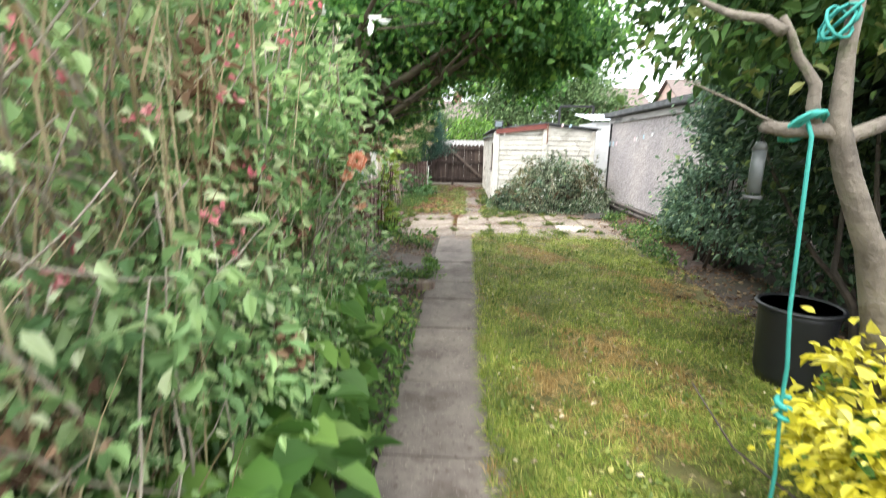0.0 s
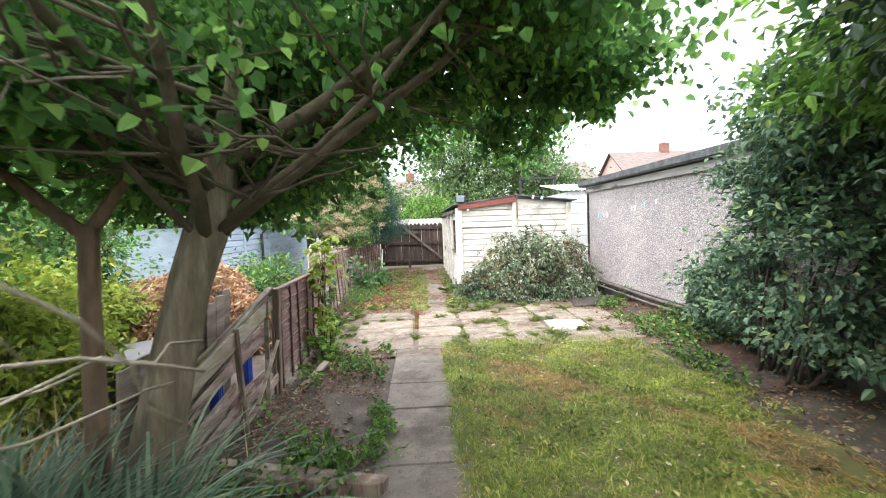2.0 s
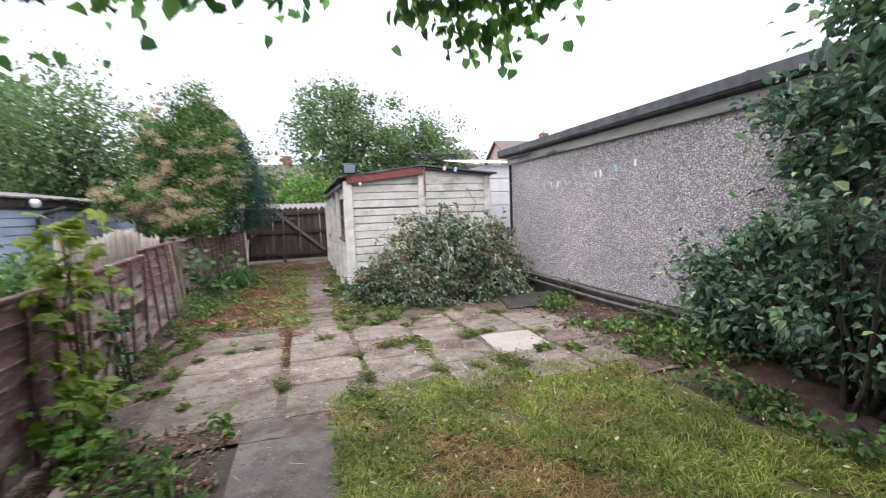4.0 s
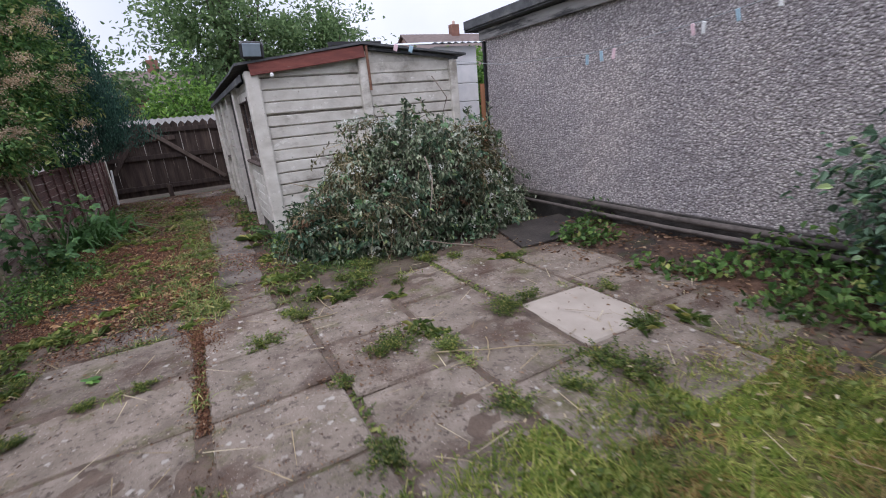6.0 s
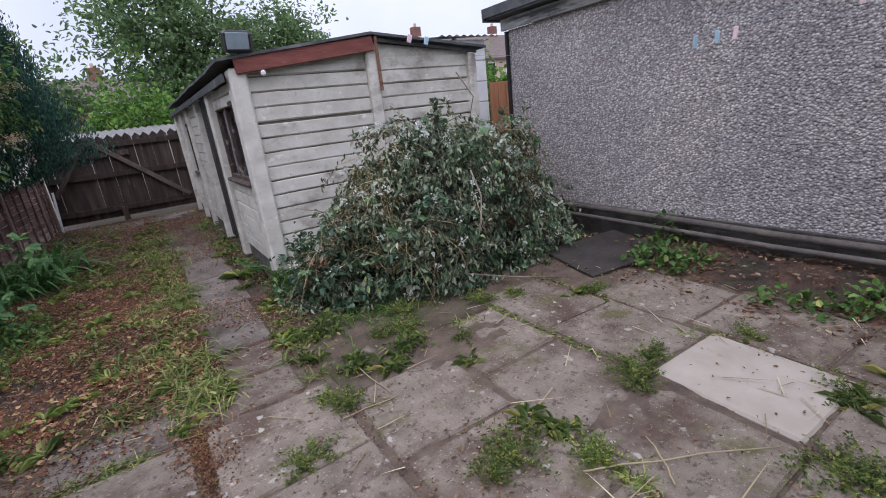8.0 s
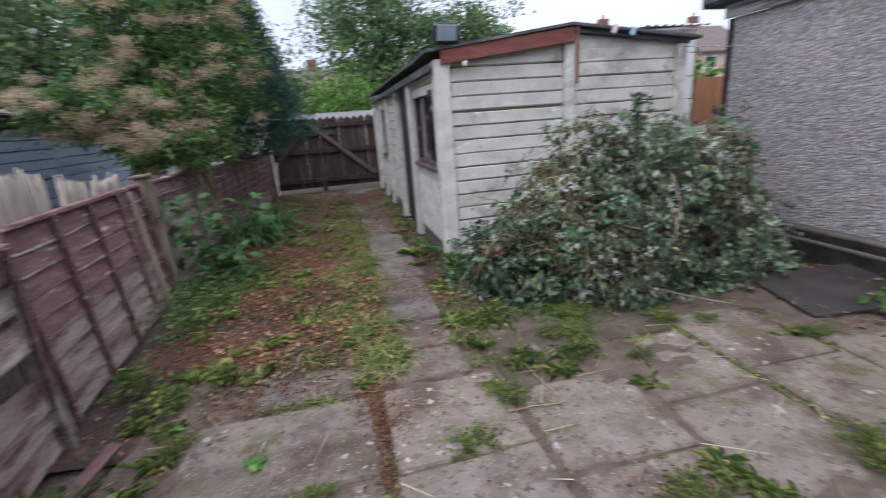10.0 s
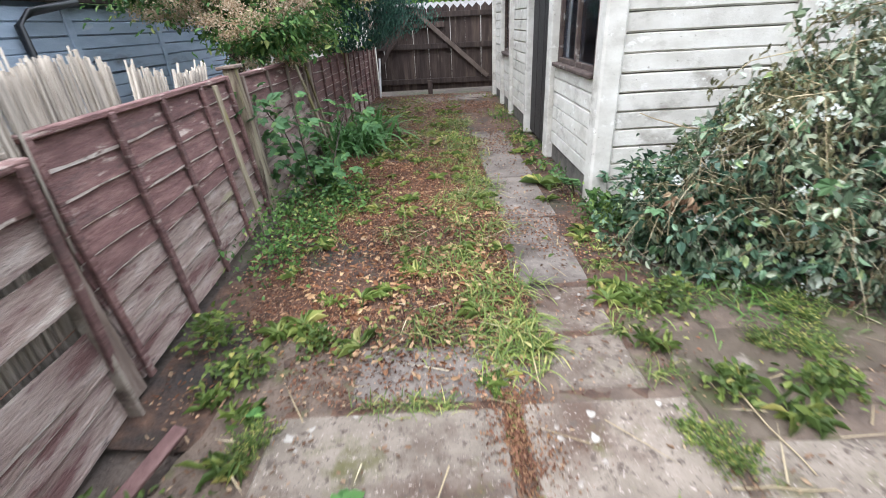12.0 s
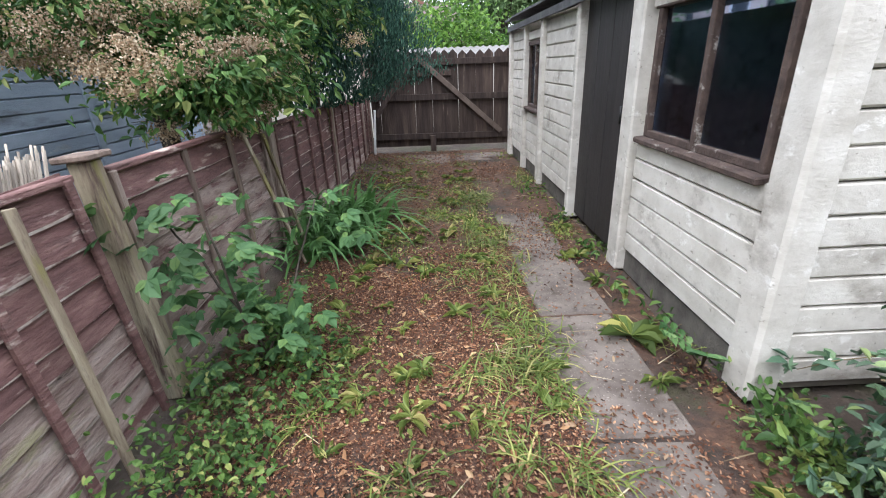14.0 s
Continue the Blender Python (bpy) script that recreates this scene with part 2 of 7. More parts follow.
BLUE_WALL = surface("blue_grey_paint", [(0.3, (0.260, 0.325, 0.403)), (0.7, (0.390, 0.468, 0.559))], 3, stretch=(1, 0.5, 2), bump=0.3, bscale=40, stains=[((0.546, 0.585, 0.611), 4, 0.6, 0.72), ((0.156, 0.182, 0.208), 2, 0.6, 0.74)], vary=0.06)
OLD_ROOF = surface("old_sheet_roof", [(0.3, (0.09, 0.08, 0.07)), (0.7, (0.22, 0.2, 0.18))], 5, bump=0.5, bscale=30, stains=[((0.1, 0.12, 0.05), 2, 0.55, 0.68)])
BLACK_PLASTIC = plain("black_plastic", (0.013, 0.014, 0.016), 0.4)
BLACK_METAL = plain("black_metal", (0.03, 0.03, 0.032), 0.5, 0.4)
WHITE_PAINT = surface("white_paint", [(0.3, (0.66, 0.67, 0.67)), (0.7, (0.8, 0.8, 0.79))], 5, bump=0.15, bscale=40, stains=[((0.4, 0.4, 0.38), 3, 0.62, 0.76)])
BLUE_PLASTIC = plain("blue_plastic", (0.03, 0.08, 0.45), 0.4)
TEAL_ROPE = plain("teal_rope", (0.025, 0.24, 0.2), 0.7)
PINK_PLASTIC = plain("pink_plastic", (0.72, 0.52, 0.56), 0.5)
SKY_PLASTIC = plain("light_blue_plastic", (0.36, 0.52, 0.62), 0.5)
WIRE = plain("pale_line", (0.3, 0.32, 0.33), 0.5)
RUST = surface("rusty_iron", [(0.3, (0.12, 0.05, 0.03)), (0.7, (0.28, 0.15, 0.09))], 20, bump=0.5, bscale=60, rough=0.8)
BRICK = surface("house_brick", [(0.3, (0.156, 0.072, 0.051)), (0.7, (0.240, 0.120, 0.087))], 2, bump=0.2, bscale=20)
TILE = surface("roof_tile", [(0.3, (0.1, 0.075, 0.068)), (0.7, (0.17, 0.13, 0.115))], 2, stretch=(1, 1, 4), bump=0.6, bscale=8)
RENDERED = surface("pink_render", [(0.3, (0.5, 0.36, 0.3)), (0.7, (0.58, 0.43, 0.36))], 2, bump=0.2, bscale=40)
ORANGE_WOOD = surface("orange_fence_wood", [(0.3, (0.3, 0.13, 0.06)), (0.7, (0.42, 0.2, 0.1))], 6, stretch=(3, 3, 0.4), bump=0.4, bscale=30)
CONIFER = leafy("cypress_leaf", [(0, (0.017, 0.047, 0.038)), (0.5, (0.036, 0.09, 0.07)), (1, (0.07, 0.155, 0.11))], 0.6, 0.1, 0.3)

m, n, l, p = shader("glass")
p.inputs["Base Color"].default_value = (0.4, 0.55, 0.8, 1)
p.inputs["Roughness"].default_value, p.inputs["Transmission Weight"].default_value, p.inputs["IOR"].default_value = 0.03, 1.0, 1.45
GLASS = m

# small stones set in mortar
m, n, l, p = shader("pebbledash")
geo = n.new("ShaderNodeNewGeometry")
vor = n.new("ShaderNodeTexVoronoi")
vor.inputs["Scale"].default_value = 62
mp = n.new("ShaderNodeMapping")
mp.inputs["Scale"].default_value = (1, 0.92, 1.05)
l.new(geo.outputs["Position"], mp.inputs["Vector"])
l.new(mp.outputs["Vector"], vor.inputs["Vector"])
sep = n.new("ShaderNodeSeparateColor")
l.new(vor.outputs["Color"], sep.inputs["Color"])
stone = ramp(n, [(0.0, (0.27, 0.243, 0.245)), (0.35, (0.37, 0.338, 0.335)), (0.7, (0.47, 0.432, 0.422)), (1.0, (0.6, 0.56, 0.54))])
l.new(sep.outputs["Red"], stone.inputs["Fac"])
edge = ramp(n, [(0.45, (1, 1, 1)), (0.75, (0.62, 0.6, 0.6))])
l.new(vor.outputs["Distance"], edge.inputs["Fac"])
col = mixer(n, l, 1.0, stone.outputs["Color"], edge.outputs["Color"], "MULTIPLY")
broad = ramp(n, [(0.35, (0.9, 0.9, 0.92)), (0.65, (1.15, 1.13, 1.1))])
l.new(noise_out(n, l, 0.9, 4), broad.inputs["Fac"])
col = mixer(n, l, 1.0, col, broad.outputs["Color"], "MULTIPLY")
l.new(col, p.inputs["Base Color"])
bmp = n.new("ShaderNodeBump")
bmp.invert = True
bmp.inputs["Strength"].default_value, bmp.inputs["Distance"].default_value = 0.9, 0.012
l.new(vor.outputs["Distance"], bmp.inputs["Height"])
l.new(bmp.outputs["Normal"], p.inputs["Normal"])
p.inputs["Roughness"].default_value = 0.9
PEBBLE = m

MAPLE = leafy("tree_leaf", [(0, (0.066, 0.155, 0.058)), (0.5, (0.125, 0.27, 0.088)), (0.85, (0.22, 0.41, 0.118)), (1, (0.39, 0.61, 0.165))], 0.5, 0.64)
LAUREL = leafy("dark_shrub_leaf", [(0, (0.056, 0.105, 0.074)), (0.5, (0.118, 0.2, 0.132)), (0.88, (0.22, 0.33, 0.215)), (1, (0.4, 0.48, 0.22))], 0.38, 0.25)
BRIGHT = leafy("bright_leaf", [(0, (0.052, 0.119, 0.024)), (0.5, (0.111, 0.223, 0.045)), (1, (0.223, 0.372, 0.075))], 0.5, 0.4)
FARLEAF = leafy("far_leaf", [(0, (0.065, 0.12, 0.05)), (0.5, (0.13, 0.21, 0.09)), (1, (0.22, 0.31, 0.145))], 0.6, 0.4)
HEDGE = leafy("hedge_leaf", [(0, (0.085, 0.165, 0.066)), (0.5, (0.2, 0.325, 0.135)), (0.85, (0.36, 0.49, 0.23)), (1, (0.6, 0.65, 0.45))], 0.5, 0.42)
OLIVE = leafy("photinia_leaf", [(0, (0.039, 0.094, 0.033)), (0.5, (0.085, 0.180, 0.052)), (0.85, (0.156, 0.265, 0.078)), (1, (0.338, 0.343, 0.130))], 0.5, 0.3)
BROWNFLOWER = leafy("faded_blossom", [(0, (0.306, 0.204, 0.122)), (0.6, (0.510, 0.398, 0.276)), (1, (0.694, 0.592, 0.460))], 0.8, 0.3, 0.2)
DEADLEAF = leafy("dead_leaf", [(0, (0.066, 0.036, 0.022)), (0.4, (0.14, 0.08, 0.048)), (0.8, (0.24, 0.15, 0.096)), (1, (0.38, 0.29, 0.19))], 0.8, 0.15, 0.25)
LITTERLEAF = leafy("track_litter", [(0, (0.05, 0.022, 0.014)), (0.4, (0.125, 0.055, 0.032)), (0.75, (0.22, 0.105, 0.062)), (1, (0.44, 0.28, 0.18))], 0.85, 0.1, 0.3)
LIME = leafy("lime_shrub_leaf", [(0, (0.12, 0.19, 0.03)), (0.6, (0.25, 0.32, 0.06)), (1, (0.42, 0.45, 0.1))], 0.5, 0.45)
DRYGRASS = leafy("dry_grass_blade", [(0, (0.16, 0.1, 0.035)), (0.5, (0.29, 0.185, 0.06)), (1, (0.45, 0.34, 0.15))], 0.7, 0.25, 0.35)
JOINTWEED = leafy("joint_weed_leaf", [(0, (0.055, 0.088, 0.024)), (0.5, (0.108, 0.158, 0.042)), (0.85, (0.2, 0.24, 0.06)), (1, (0.4, 0.36, 0.12))], 0.5, 0.35)
EDGEWEED = leafy("edge_weed_leaf", [(0, (0.04, 0.085, 0.025)), (0.5, (0.085, 0.165, 0.045)), (0.9, (0.16, 0.26, 0.07)), (1, (0.34, 0.36, 0.12))], 0.5, 0.3)
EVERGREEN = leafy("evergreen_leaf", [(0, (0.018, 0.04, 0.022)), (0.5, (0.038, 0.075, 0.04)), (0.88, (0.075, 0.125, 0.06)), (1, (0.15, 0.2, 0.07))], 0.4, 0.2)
ORANGE_LEAF = leafy("orange_brown_leaf", [(0, (0.13, 0.05, 0.026)), (0.5, (0.26, 0.13, 0.065)), (1, (0.48, 0.33, 0.19))], 0.8, 0.2, 0.25)
YELLOW = leafy("yellow_leaf", [(0, (0.42, 0.38, 0.03)), (0.6, (0.62, 0.56, 0.05)), (1, (0.75, 0.7, 0.2))], 0.45, 0.3, 0.15)
PINK = leafy("pink_petal", [(0, (0.55, 0.12, 0.17)), (1, (0.75, 0.35, 0.36))], 0.6, 0.3, 0.1)
CORAL = leafy("coral_petal", [(0, (0.46, 0.15, 0.08)), (0.5, (0.56, 0.27, 0.18)), (1, (0.66, 0.45, 0.34))], 0.6, 0.3, 0.2)
WHITE_PETAL = leafy("white_petal", [(0, (0.6, 0.62, 0.58)), (1, (0.82, 0.83, 0.8))], 0.6, 0.3, 0.1)
GRASS = leafy("grass_blade", [(0, (0.093, 0.149, 0.022)), (0.5, (0.160, 0.212, 0.033)), (0.8, (0.267, 0.283, 0.065)), (1, (0.454, 0.440, 0.139))], 0.6, 0.3, 0.4)
WEED = leafy("weed_leaf", [(0, (0.07, 0.108, 0.026)), (0.5, (0.138, 0.19, 0.048)), (0.85, (0.24, 0.275, 0.075)), (1, (0.43, 0.39, 0.16))], 0.5, 0.3)
STRAP = leafy("strap_leaf", [(0, (0.042, 0.105, 0.035)), (0.6, (0.084, 0.182, 0.056)), (1, (0.182, 0.280, 0.112))], 0.45, 0.3)
WILTED = leafy("wilted_leaf", [(0, (0.04, 0.06, 0.037)), (0.4, (0.105, 0.145, 0.09)), (0.75, (0.21, 0.26, 0.17)), (1, (0.44, 0.47, 0.37))], 0.5, 0.22, 0.35)
STRAW = leafy("dry_stalk", [(0, (0.192, 0.144, 0.084)), (0.6, (0.360, 0.288, 0.180)), (1, (0.552, 0.480, 0.336))], 0.8, 0.1, 0.2)
RUSTY_PILE = leafy("rust_brown_cuttings", [(0, (0.224, 0.115, 0.061)), (0.5, (0.400, 0.245, 0.150)), (1, (0.560, 0.396, 0.286))], 0.8, 0.15, 0.25)

# ---- building helpers ----
RNG = np.random.default_rng(11)
PLACE = {}


def quick_mesh(name, verts, quads, smooth=False):
    """A mesh from arrays of corners and four-cornered faces."""
    me = bpy.data.meshes.new(name)
    verts, quads = np.asarray(verts, np.float32), np.asarray(quads, np.int32)
    me.vertices.add(len(verts))
    me.vertices.foreach_set("co", verts.ravel())
    me.loops.add(quads.size)
    me.loops.foreach_set("vertex_index", quads.ravel())
    me.polygons.add(len(quads))
    me.polygons.foreach_set("loop_start", np.arange(0, quads.size, 4, dtype=np.int32))
    me.polygons.foreach_set("use_smooth", np.full(len(quads), bool(smooth)))
    me.update(calc_edges=True)
    return me


class Geo:
    """Collects corners and faces of one mesh."""

    def __init__(self):
        self.v, self.q, self.count, self.round = [], [], 0, False

    def add(self, verts, quads):
        verts, quads = np.asarray(verts, float).reshape(-1, 3), np.asarray(quads, int).reshape(-1, 4)
        self.v.append(verts)
        self.q.append(quads + self.count)
        self.count += len(verts)

    def tube(self, pts, radii, sides=8, wob=0.0, flute=0.0):
        pts = np.asarray(pts, float)
        radii = np.full(len(pts), radii) if np.isscalar(radii) else np.asarray(radii, float)
        ang = np.linspace(0, 2 * np.pi, sides, endpoint=False)
        rings = []
        for k in range(len(pts)):
            d = pts[min(k + 1, len(pts) - 1)] - pts[max(k - 1, 0)]
            d = d / (np.linalg.norm(d) + 1e-9)
            ref = np.array((0.0, 0.0, 1.0)) if abs(d[2]) < 0.9 else np.array((1.0, 0.0, 0.0))
            a = np.cross(d, ref)
            a /= np.linalg.norm(a)
            b = np.cross(d, a)
            r = radii[k] * (1 + flute * np.sin(ang * 4 + k * 0.35) + flute * 0.6 * np.sin(ang * 7 - k * 0.5))
            if wob:
                r = r * (1 + wob * RNG.normal(size=sides))
            rings.append(pts[k] + (np.cos(ang) * r)[:, None] * a + (np.sin(ang) * r)[:, None] * b)
        v = np.concatenate(rings)
        q = []
        for k in range(len(pts) - 1):
            for j in range(sides):
                q.append((k * sides + j, k * sides + (j + 1) % sides, (k + 1) * sides + (j + 1) % sides, (k + 1) * sides + j))
        e = (len(pts) - 1) * sides
        for k in range((sides - 2) // 2):
            cap = (k, k + 1, sides - 2 - k, sides - 1 - k)
            q += [cap[::-1], tuple(e + c for c in cap)]
        self.add(v, q)
        self.round = True

    def box(self, lo, hi, m=None):
        x0, y0, z0 = lo
        x1, y1, z1 = hi
        v = [(x0, y0, z0), (x1, y0, z0), (x1, y1, z0), (x0, y1, z0), (x0, y0, z1), (x1, y0, z1), (x1, y1, z1), (x0, y1, z1)]
        if m is not None:
            v = [tuple(m @ Vector(p)) for p in v]
        self.add(v, [(3, 2, 1, 0), (4, 5, 6, 7), (0, 1, 5, 4), (1, 2, 6, 5), (2, 3, 7, 6), (3, 0, 4, 7)])

    def leaves(self, base, way, normal, length, width, fold=0.25, droop=0.12):
        base, way, normal = (np.asarray(a, float) for a in (base, way, normal))
        way = way / (np.linalg.norm(way, axis=1, keepdims=True) + 1e-9)
        side = np.cross(way, normal)
        side /= np.linalg.norm(side, axis=1, keepdims=True) + 1e-9
        up = np.cross(side, way)
        L, W = np.asarray(length, float)[:, None], np.asarray(width, float)[:, None]
        f = fold * W
        c = [base, base + 0.32 * L * way + 0.5 * W * side + f * up, base + 0.7 * L * way + 0.36 * W * side + f * 0.6 * up,
             base + L * way - droop * L * up, base + 0.7 * L * way - 0.36 * W * side + f * 0.6 * up, base + 0.32 * L * way - 0.5 * W * side + f * up]
        k = np.arange(len(base))[:, None] * 6
        self.add(np.stack(c, 1).reshape(-1, 3), np.concatenate([k + (0, 1, 2, 3), k + (0, 3, 4, 5)], 1).reshape(-1, 4))

    def blades(self, base, way, length, width, droop=0.5, steps=3):
        """Strap leaves and grass: strips that lean along way and bend over."""
        base, way = np.asarray(base, float), np.asarray(way, float)
        n = len(base)
        L, W = np.broadcast_to(length, n)[:, None], np.broadcast_to(width, n)[:, None]
        way = way / (np.linalg.norm(way, axis=1, keepdims=True) + 1e-9)
        side = np.cross(way, (0.0, 0.0, 1.0)) + 1e-6
        side /= np.linalg.norm(side, axis=1, keepdims=True)
        rows = []
        for s in range(steps + 1):
            u = s / steps
            c = base + L * u * way - np.array((0, 0, 1.0)) * droop * L * u * u
            w = W * 0.5 * (1 - u ** 1.5 * 0.92)
            rows += [c - w * side, c + w * side]
        v = np.stack(rows, 1).reshape(-1, 3)
        m = 2 * (steps + 1)
        k = np.arange(n)[:, None] * m
        q = np.concatenate([k + (2 * s, 2 * s + 1, 2 * s + 3, 2 * s + 2) for s in range(steps)], 1).reshape(-1, 4)
        self.add(v, q)

    def mesh(self, name, smooth=False):
        return quick_mesh(name, np.concatenate(self.v), np.concatenate(self.q), smooth or self.round)


def thing(name, at, label, category, group="", kind=""):
    """An Empty at the base of a thing that has parts."""
    ob = new(name)
    ob.empty_display_size = 0.1
    ob.matrix_basis = Matrix.Translation(at)
    PLACE[ob.name] = Matrix.Translation(at)
    return tagged(ob, label, category, group, kind)


def part(name, data, material, parent=None, label="", m=None):
    """Links a mesh as one object; m is its pose in the world."""
    if isinstance(data, Geo):
        data = data.mesh(name)
    if isinstance(data, bmesh.types.BMesh):
        bm = data
        data = bpy.data.meshes.new(name)
        bm.to_mesh(data)
        bm.free()
    ob = new(name, data)
    if material and not data.materials:
        data.materials.append(material)
    m = m or Matrix.Identity(4)
    PLACE[ob.name] = m
    if parent:
        ob.parent = parent
        ob.matrix_basis = PLACE[parent.name].inverted() @ m
    else:
        ob.matrix_basis = m
    if label:
        ob["label"] = label
    return ob


def single(name, data, material, label, category, group="", kind="", m=None):
    return tagged(part(name, data, material, None, "", m), label, category, group, kind)


BOXES = {}


def block(sx, sy, sz, bevel=0.006, key="", rough_edge=0.0):
    """A bevelled block with its base's middle at the origin, shared between alike pieces."""
    k = (round(sx, 3), round(sy, 3), round(sz, 3), bevel, key)
    if k in BOXES:
        return BOXES[k]
    bm = bmesh.new()
    bmesh.ops.create_cube(bm, size=1, matrix=Matrix.Translation((0, 0, sz / 2)) @ Matrix.Diagonal((sx, sy, sz, 1)))
    if bevel:
        bmesh.ops.bevel(bm, geom=bm.edges[:], offset=bevel, segments=1, affect="EDGES")
    if rough_edge:
        for v in bm.verts:
            v.co += Vector(RNG.normal(0, rough_edge, 3))
    me = bpy.data.meshes.new("block")
    bm.to_mesh(me)
    bm.free()
    BOXES[k] = me
    return me


def bar(name, a, b, w, d, material, parent, label="", bevel=0.004, spin=0.0):
    """A straight piece of timber from a to b, w wide and d deep."""
    a, b = Vector(a), Vector(b)
    me = block(w, d, (b - a).length, bevel, material.name)
    q = (b - a).to_track_quat("Z", "Y").to_matrix().to_4x4()
    return part(name, me, material, parent, label, Matrix.Translation(a) @ q @ pose(0, 0, 0, 0, 0, spin))


def unit(a):
    return a / (np.linalg.norm(a, axis=-1, keepdims=True) + 1e-9)


def clump_points(n, centre, radii, clumps, spread, shell=0.55, low=None, power=1.0):
    """Points in clumps through the outer part of an ellipsoid, with the way outwards."""
    d = unit(RNG.normal(size=(clumps, 3)))
    r = (shell + (1 - shell) * RNG.random(clumps) ** power)[:, None]
    lump = 1 + 0.16 * np.sin(d[:, :1] * 5.1 + 1.3) * np.cos(d[:, 1:2] * 4.3) + 0.1 * RNG.normal(size=(clumps, 1))
    c = np.asarray(centre) + d * r * lump * np.asarray(radii)
    pick = RNG.integers(0, clumps, n)
    size = spread * (0.5 + RNG.random(clumps))
    p = c[pick] + RNG.normal(size=(n, 3)) * size[pick][:, None] * (1, 1, 0.7)
    out = unit((p - np.asarray(centre)) / np.asarray(radii))
    if low is not None:
        keep = p[:, 2] > low + 0.12 * np.sin(p[:, 0] * 3.3) + 0.1 * np.cos(p[:, 1] * 4.1)
        p, out = p[keep], out[keep]
    return p, out


def foliage(n, centre, radii, clumps, spread, size, slim=0.5, shell=0.55, low=None, lift=0.0, geo=None, keep=None):
    """Leaves over a crown; they hang outwards and down. keep: a test on the places."""
    g = geo or Geo()
    p, out = clump_points(n, centre, radii, clumps, spread, shell, low)
    if keep is not None:
        k = keep(p)
        p, out = p[k], out[k]
    way = unit(out * 0.7 + RNG.normal(size=p.shape) * 0.65 + (0, 0, lift - 0.25))
    nor = unit(RNG.normal(size=p.shape) * 0.55 + (0, 0, 1.0) + out * 0.4)
    L = size * (0.55 + 0.8 * RNG.random(len(p)))
    g.leaves(p, way, nor, L, L * slim * (0.8 + 0.4 * RNG.random(len(p))))
    return g


def limb(g, a, b, r0, r1, bend=0.15, steps=6, sides=8):
    """A limb from a to b that wanders a little; gives its points."""
    a, b = np.asarray(a, float), np.asarray(b, float)
    off = np.zeros(3)
    pts = []
    ln = np.linalg.norm(b - a)
    for k in range(steps + 1):
        u = k / steps
        off = off + RNG.normal(size=3) * bend * ln / steps * (0 if k in (0,) else 1)
        pts.append(a + (b - a) * u + off * math.sin(math.pi * min(u * 0.9 + 0.05, 1)))
    g.tube(pts, np.linspace(r0, r1, steps + 1), sides)
    return pts


def branches(g, start, centre, radii, count, r0, twig=3):
    """Limbs that spread from a fork into a crown, each with some twigs."""
    for k in range(count):
        d = unit(RNG.normal(size=3))
        end = np.asarray(centre) + d * np.asarray(radii) * 0.85
        pts = limb(g, start, end, r0 * (0.6 + 0.5 * RNG.random()), r0 * 0.12, 0.25, 6, 6)
        for j in range(twig):
            s = pts[RNG.integers(2, 6)]
            limb(g, s, s + unit(RNG.normal(size=3)) * np.asarray(radii) * 0.4, r0 * 0.22, r0 * 0.05, 0.25, 4, 4)

# ---- ground ----
def sheet(name, x0, x1, y0, y1, z, step, rough, material, label, category, edge=0.0, kind="structure"):
    """A piece of ground with small unevenness and a wandering edge."""
    nx, ny = max(2, int((x1 - x0) / step)), max(2, int((y1 - y0) / step))
    X, Y = np.meshgrid(np.linspace(x0, x1, nx + 1), np.linspace(y0, y1, ny + 1), indexing="ij")
    Z = np.zeros_like(X)
    for i in range(nx + 1):
        for j in range(ny + 1):
            Z[i, j] = z + rough * noise.noise((X[i, j] * 1.7, Y[i, j] * 1.7, z * 50)) + rough * 0.45 * noise.noise((X[i, j] * 9, Y[i, j] * 9, 3.3)) + rough * 0.25 * noise.noise((X[i, j] * 27, Y[i, j] * 27, 1.1))
    if edge:
        for i in (0, nx):
            X[i] += [edge * noise.noise((i * 3.1, yy * 1.6, 4.0)) + edge * 0.5 * noise.noise((i, yy * 5.0, 9.0)) for yy in Y[i]]
        for j in (0, ny):
            Y[:, j] += [edge * noise.noise((xx * 1.6, j * 2.7, 7.0)) for xx in X[:, j]]
    idx = np.arange((nx + 1) * (ny + 1)).reshape(nx + 1, ny + 1)
    q = np.stack([idx[:-1, :-1], idx[1:, :-1], idx[1:, 1:], idx[:-1, 1:]], -1).reshape(-1, 4)
    me = quick_mesh(name, np.stack([X, Y, Z], -1).reshape(-1, 3), q, True)
    return single(name, me, material, label, category, kind=kind)


g = Geo()
g.box((-400, -400, -0.4), (400, 400, -0.045))
single("ground", g, SOIL, "dark bare garden soil with roots and debris", "ground", kind="structure")
sheet("soil_bed", -7.0, 7.0, -4.0, 22.0, -0.02, 0.22, 0.018, SOIL, "dark trodden soil between lawn, fence and patio", "soil")
sheet("lawn", 0.5, 2.95, -2.5, 8.32, 0.004, 0.14, 0.022, TURF, "patchy green and straw-yellow mown lawn", "lawn", 0.22)
sheet("driveway", -1.45, 1.02, 10.6, 19.3, 0.0, 0.16, 0.018, LITTER, "brown leaf-littered track between fence and garage", "driveway", 0.06)

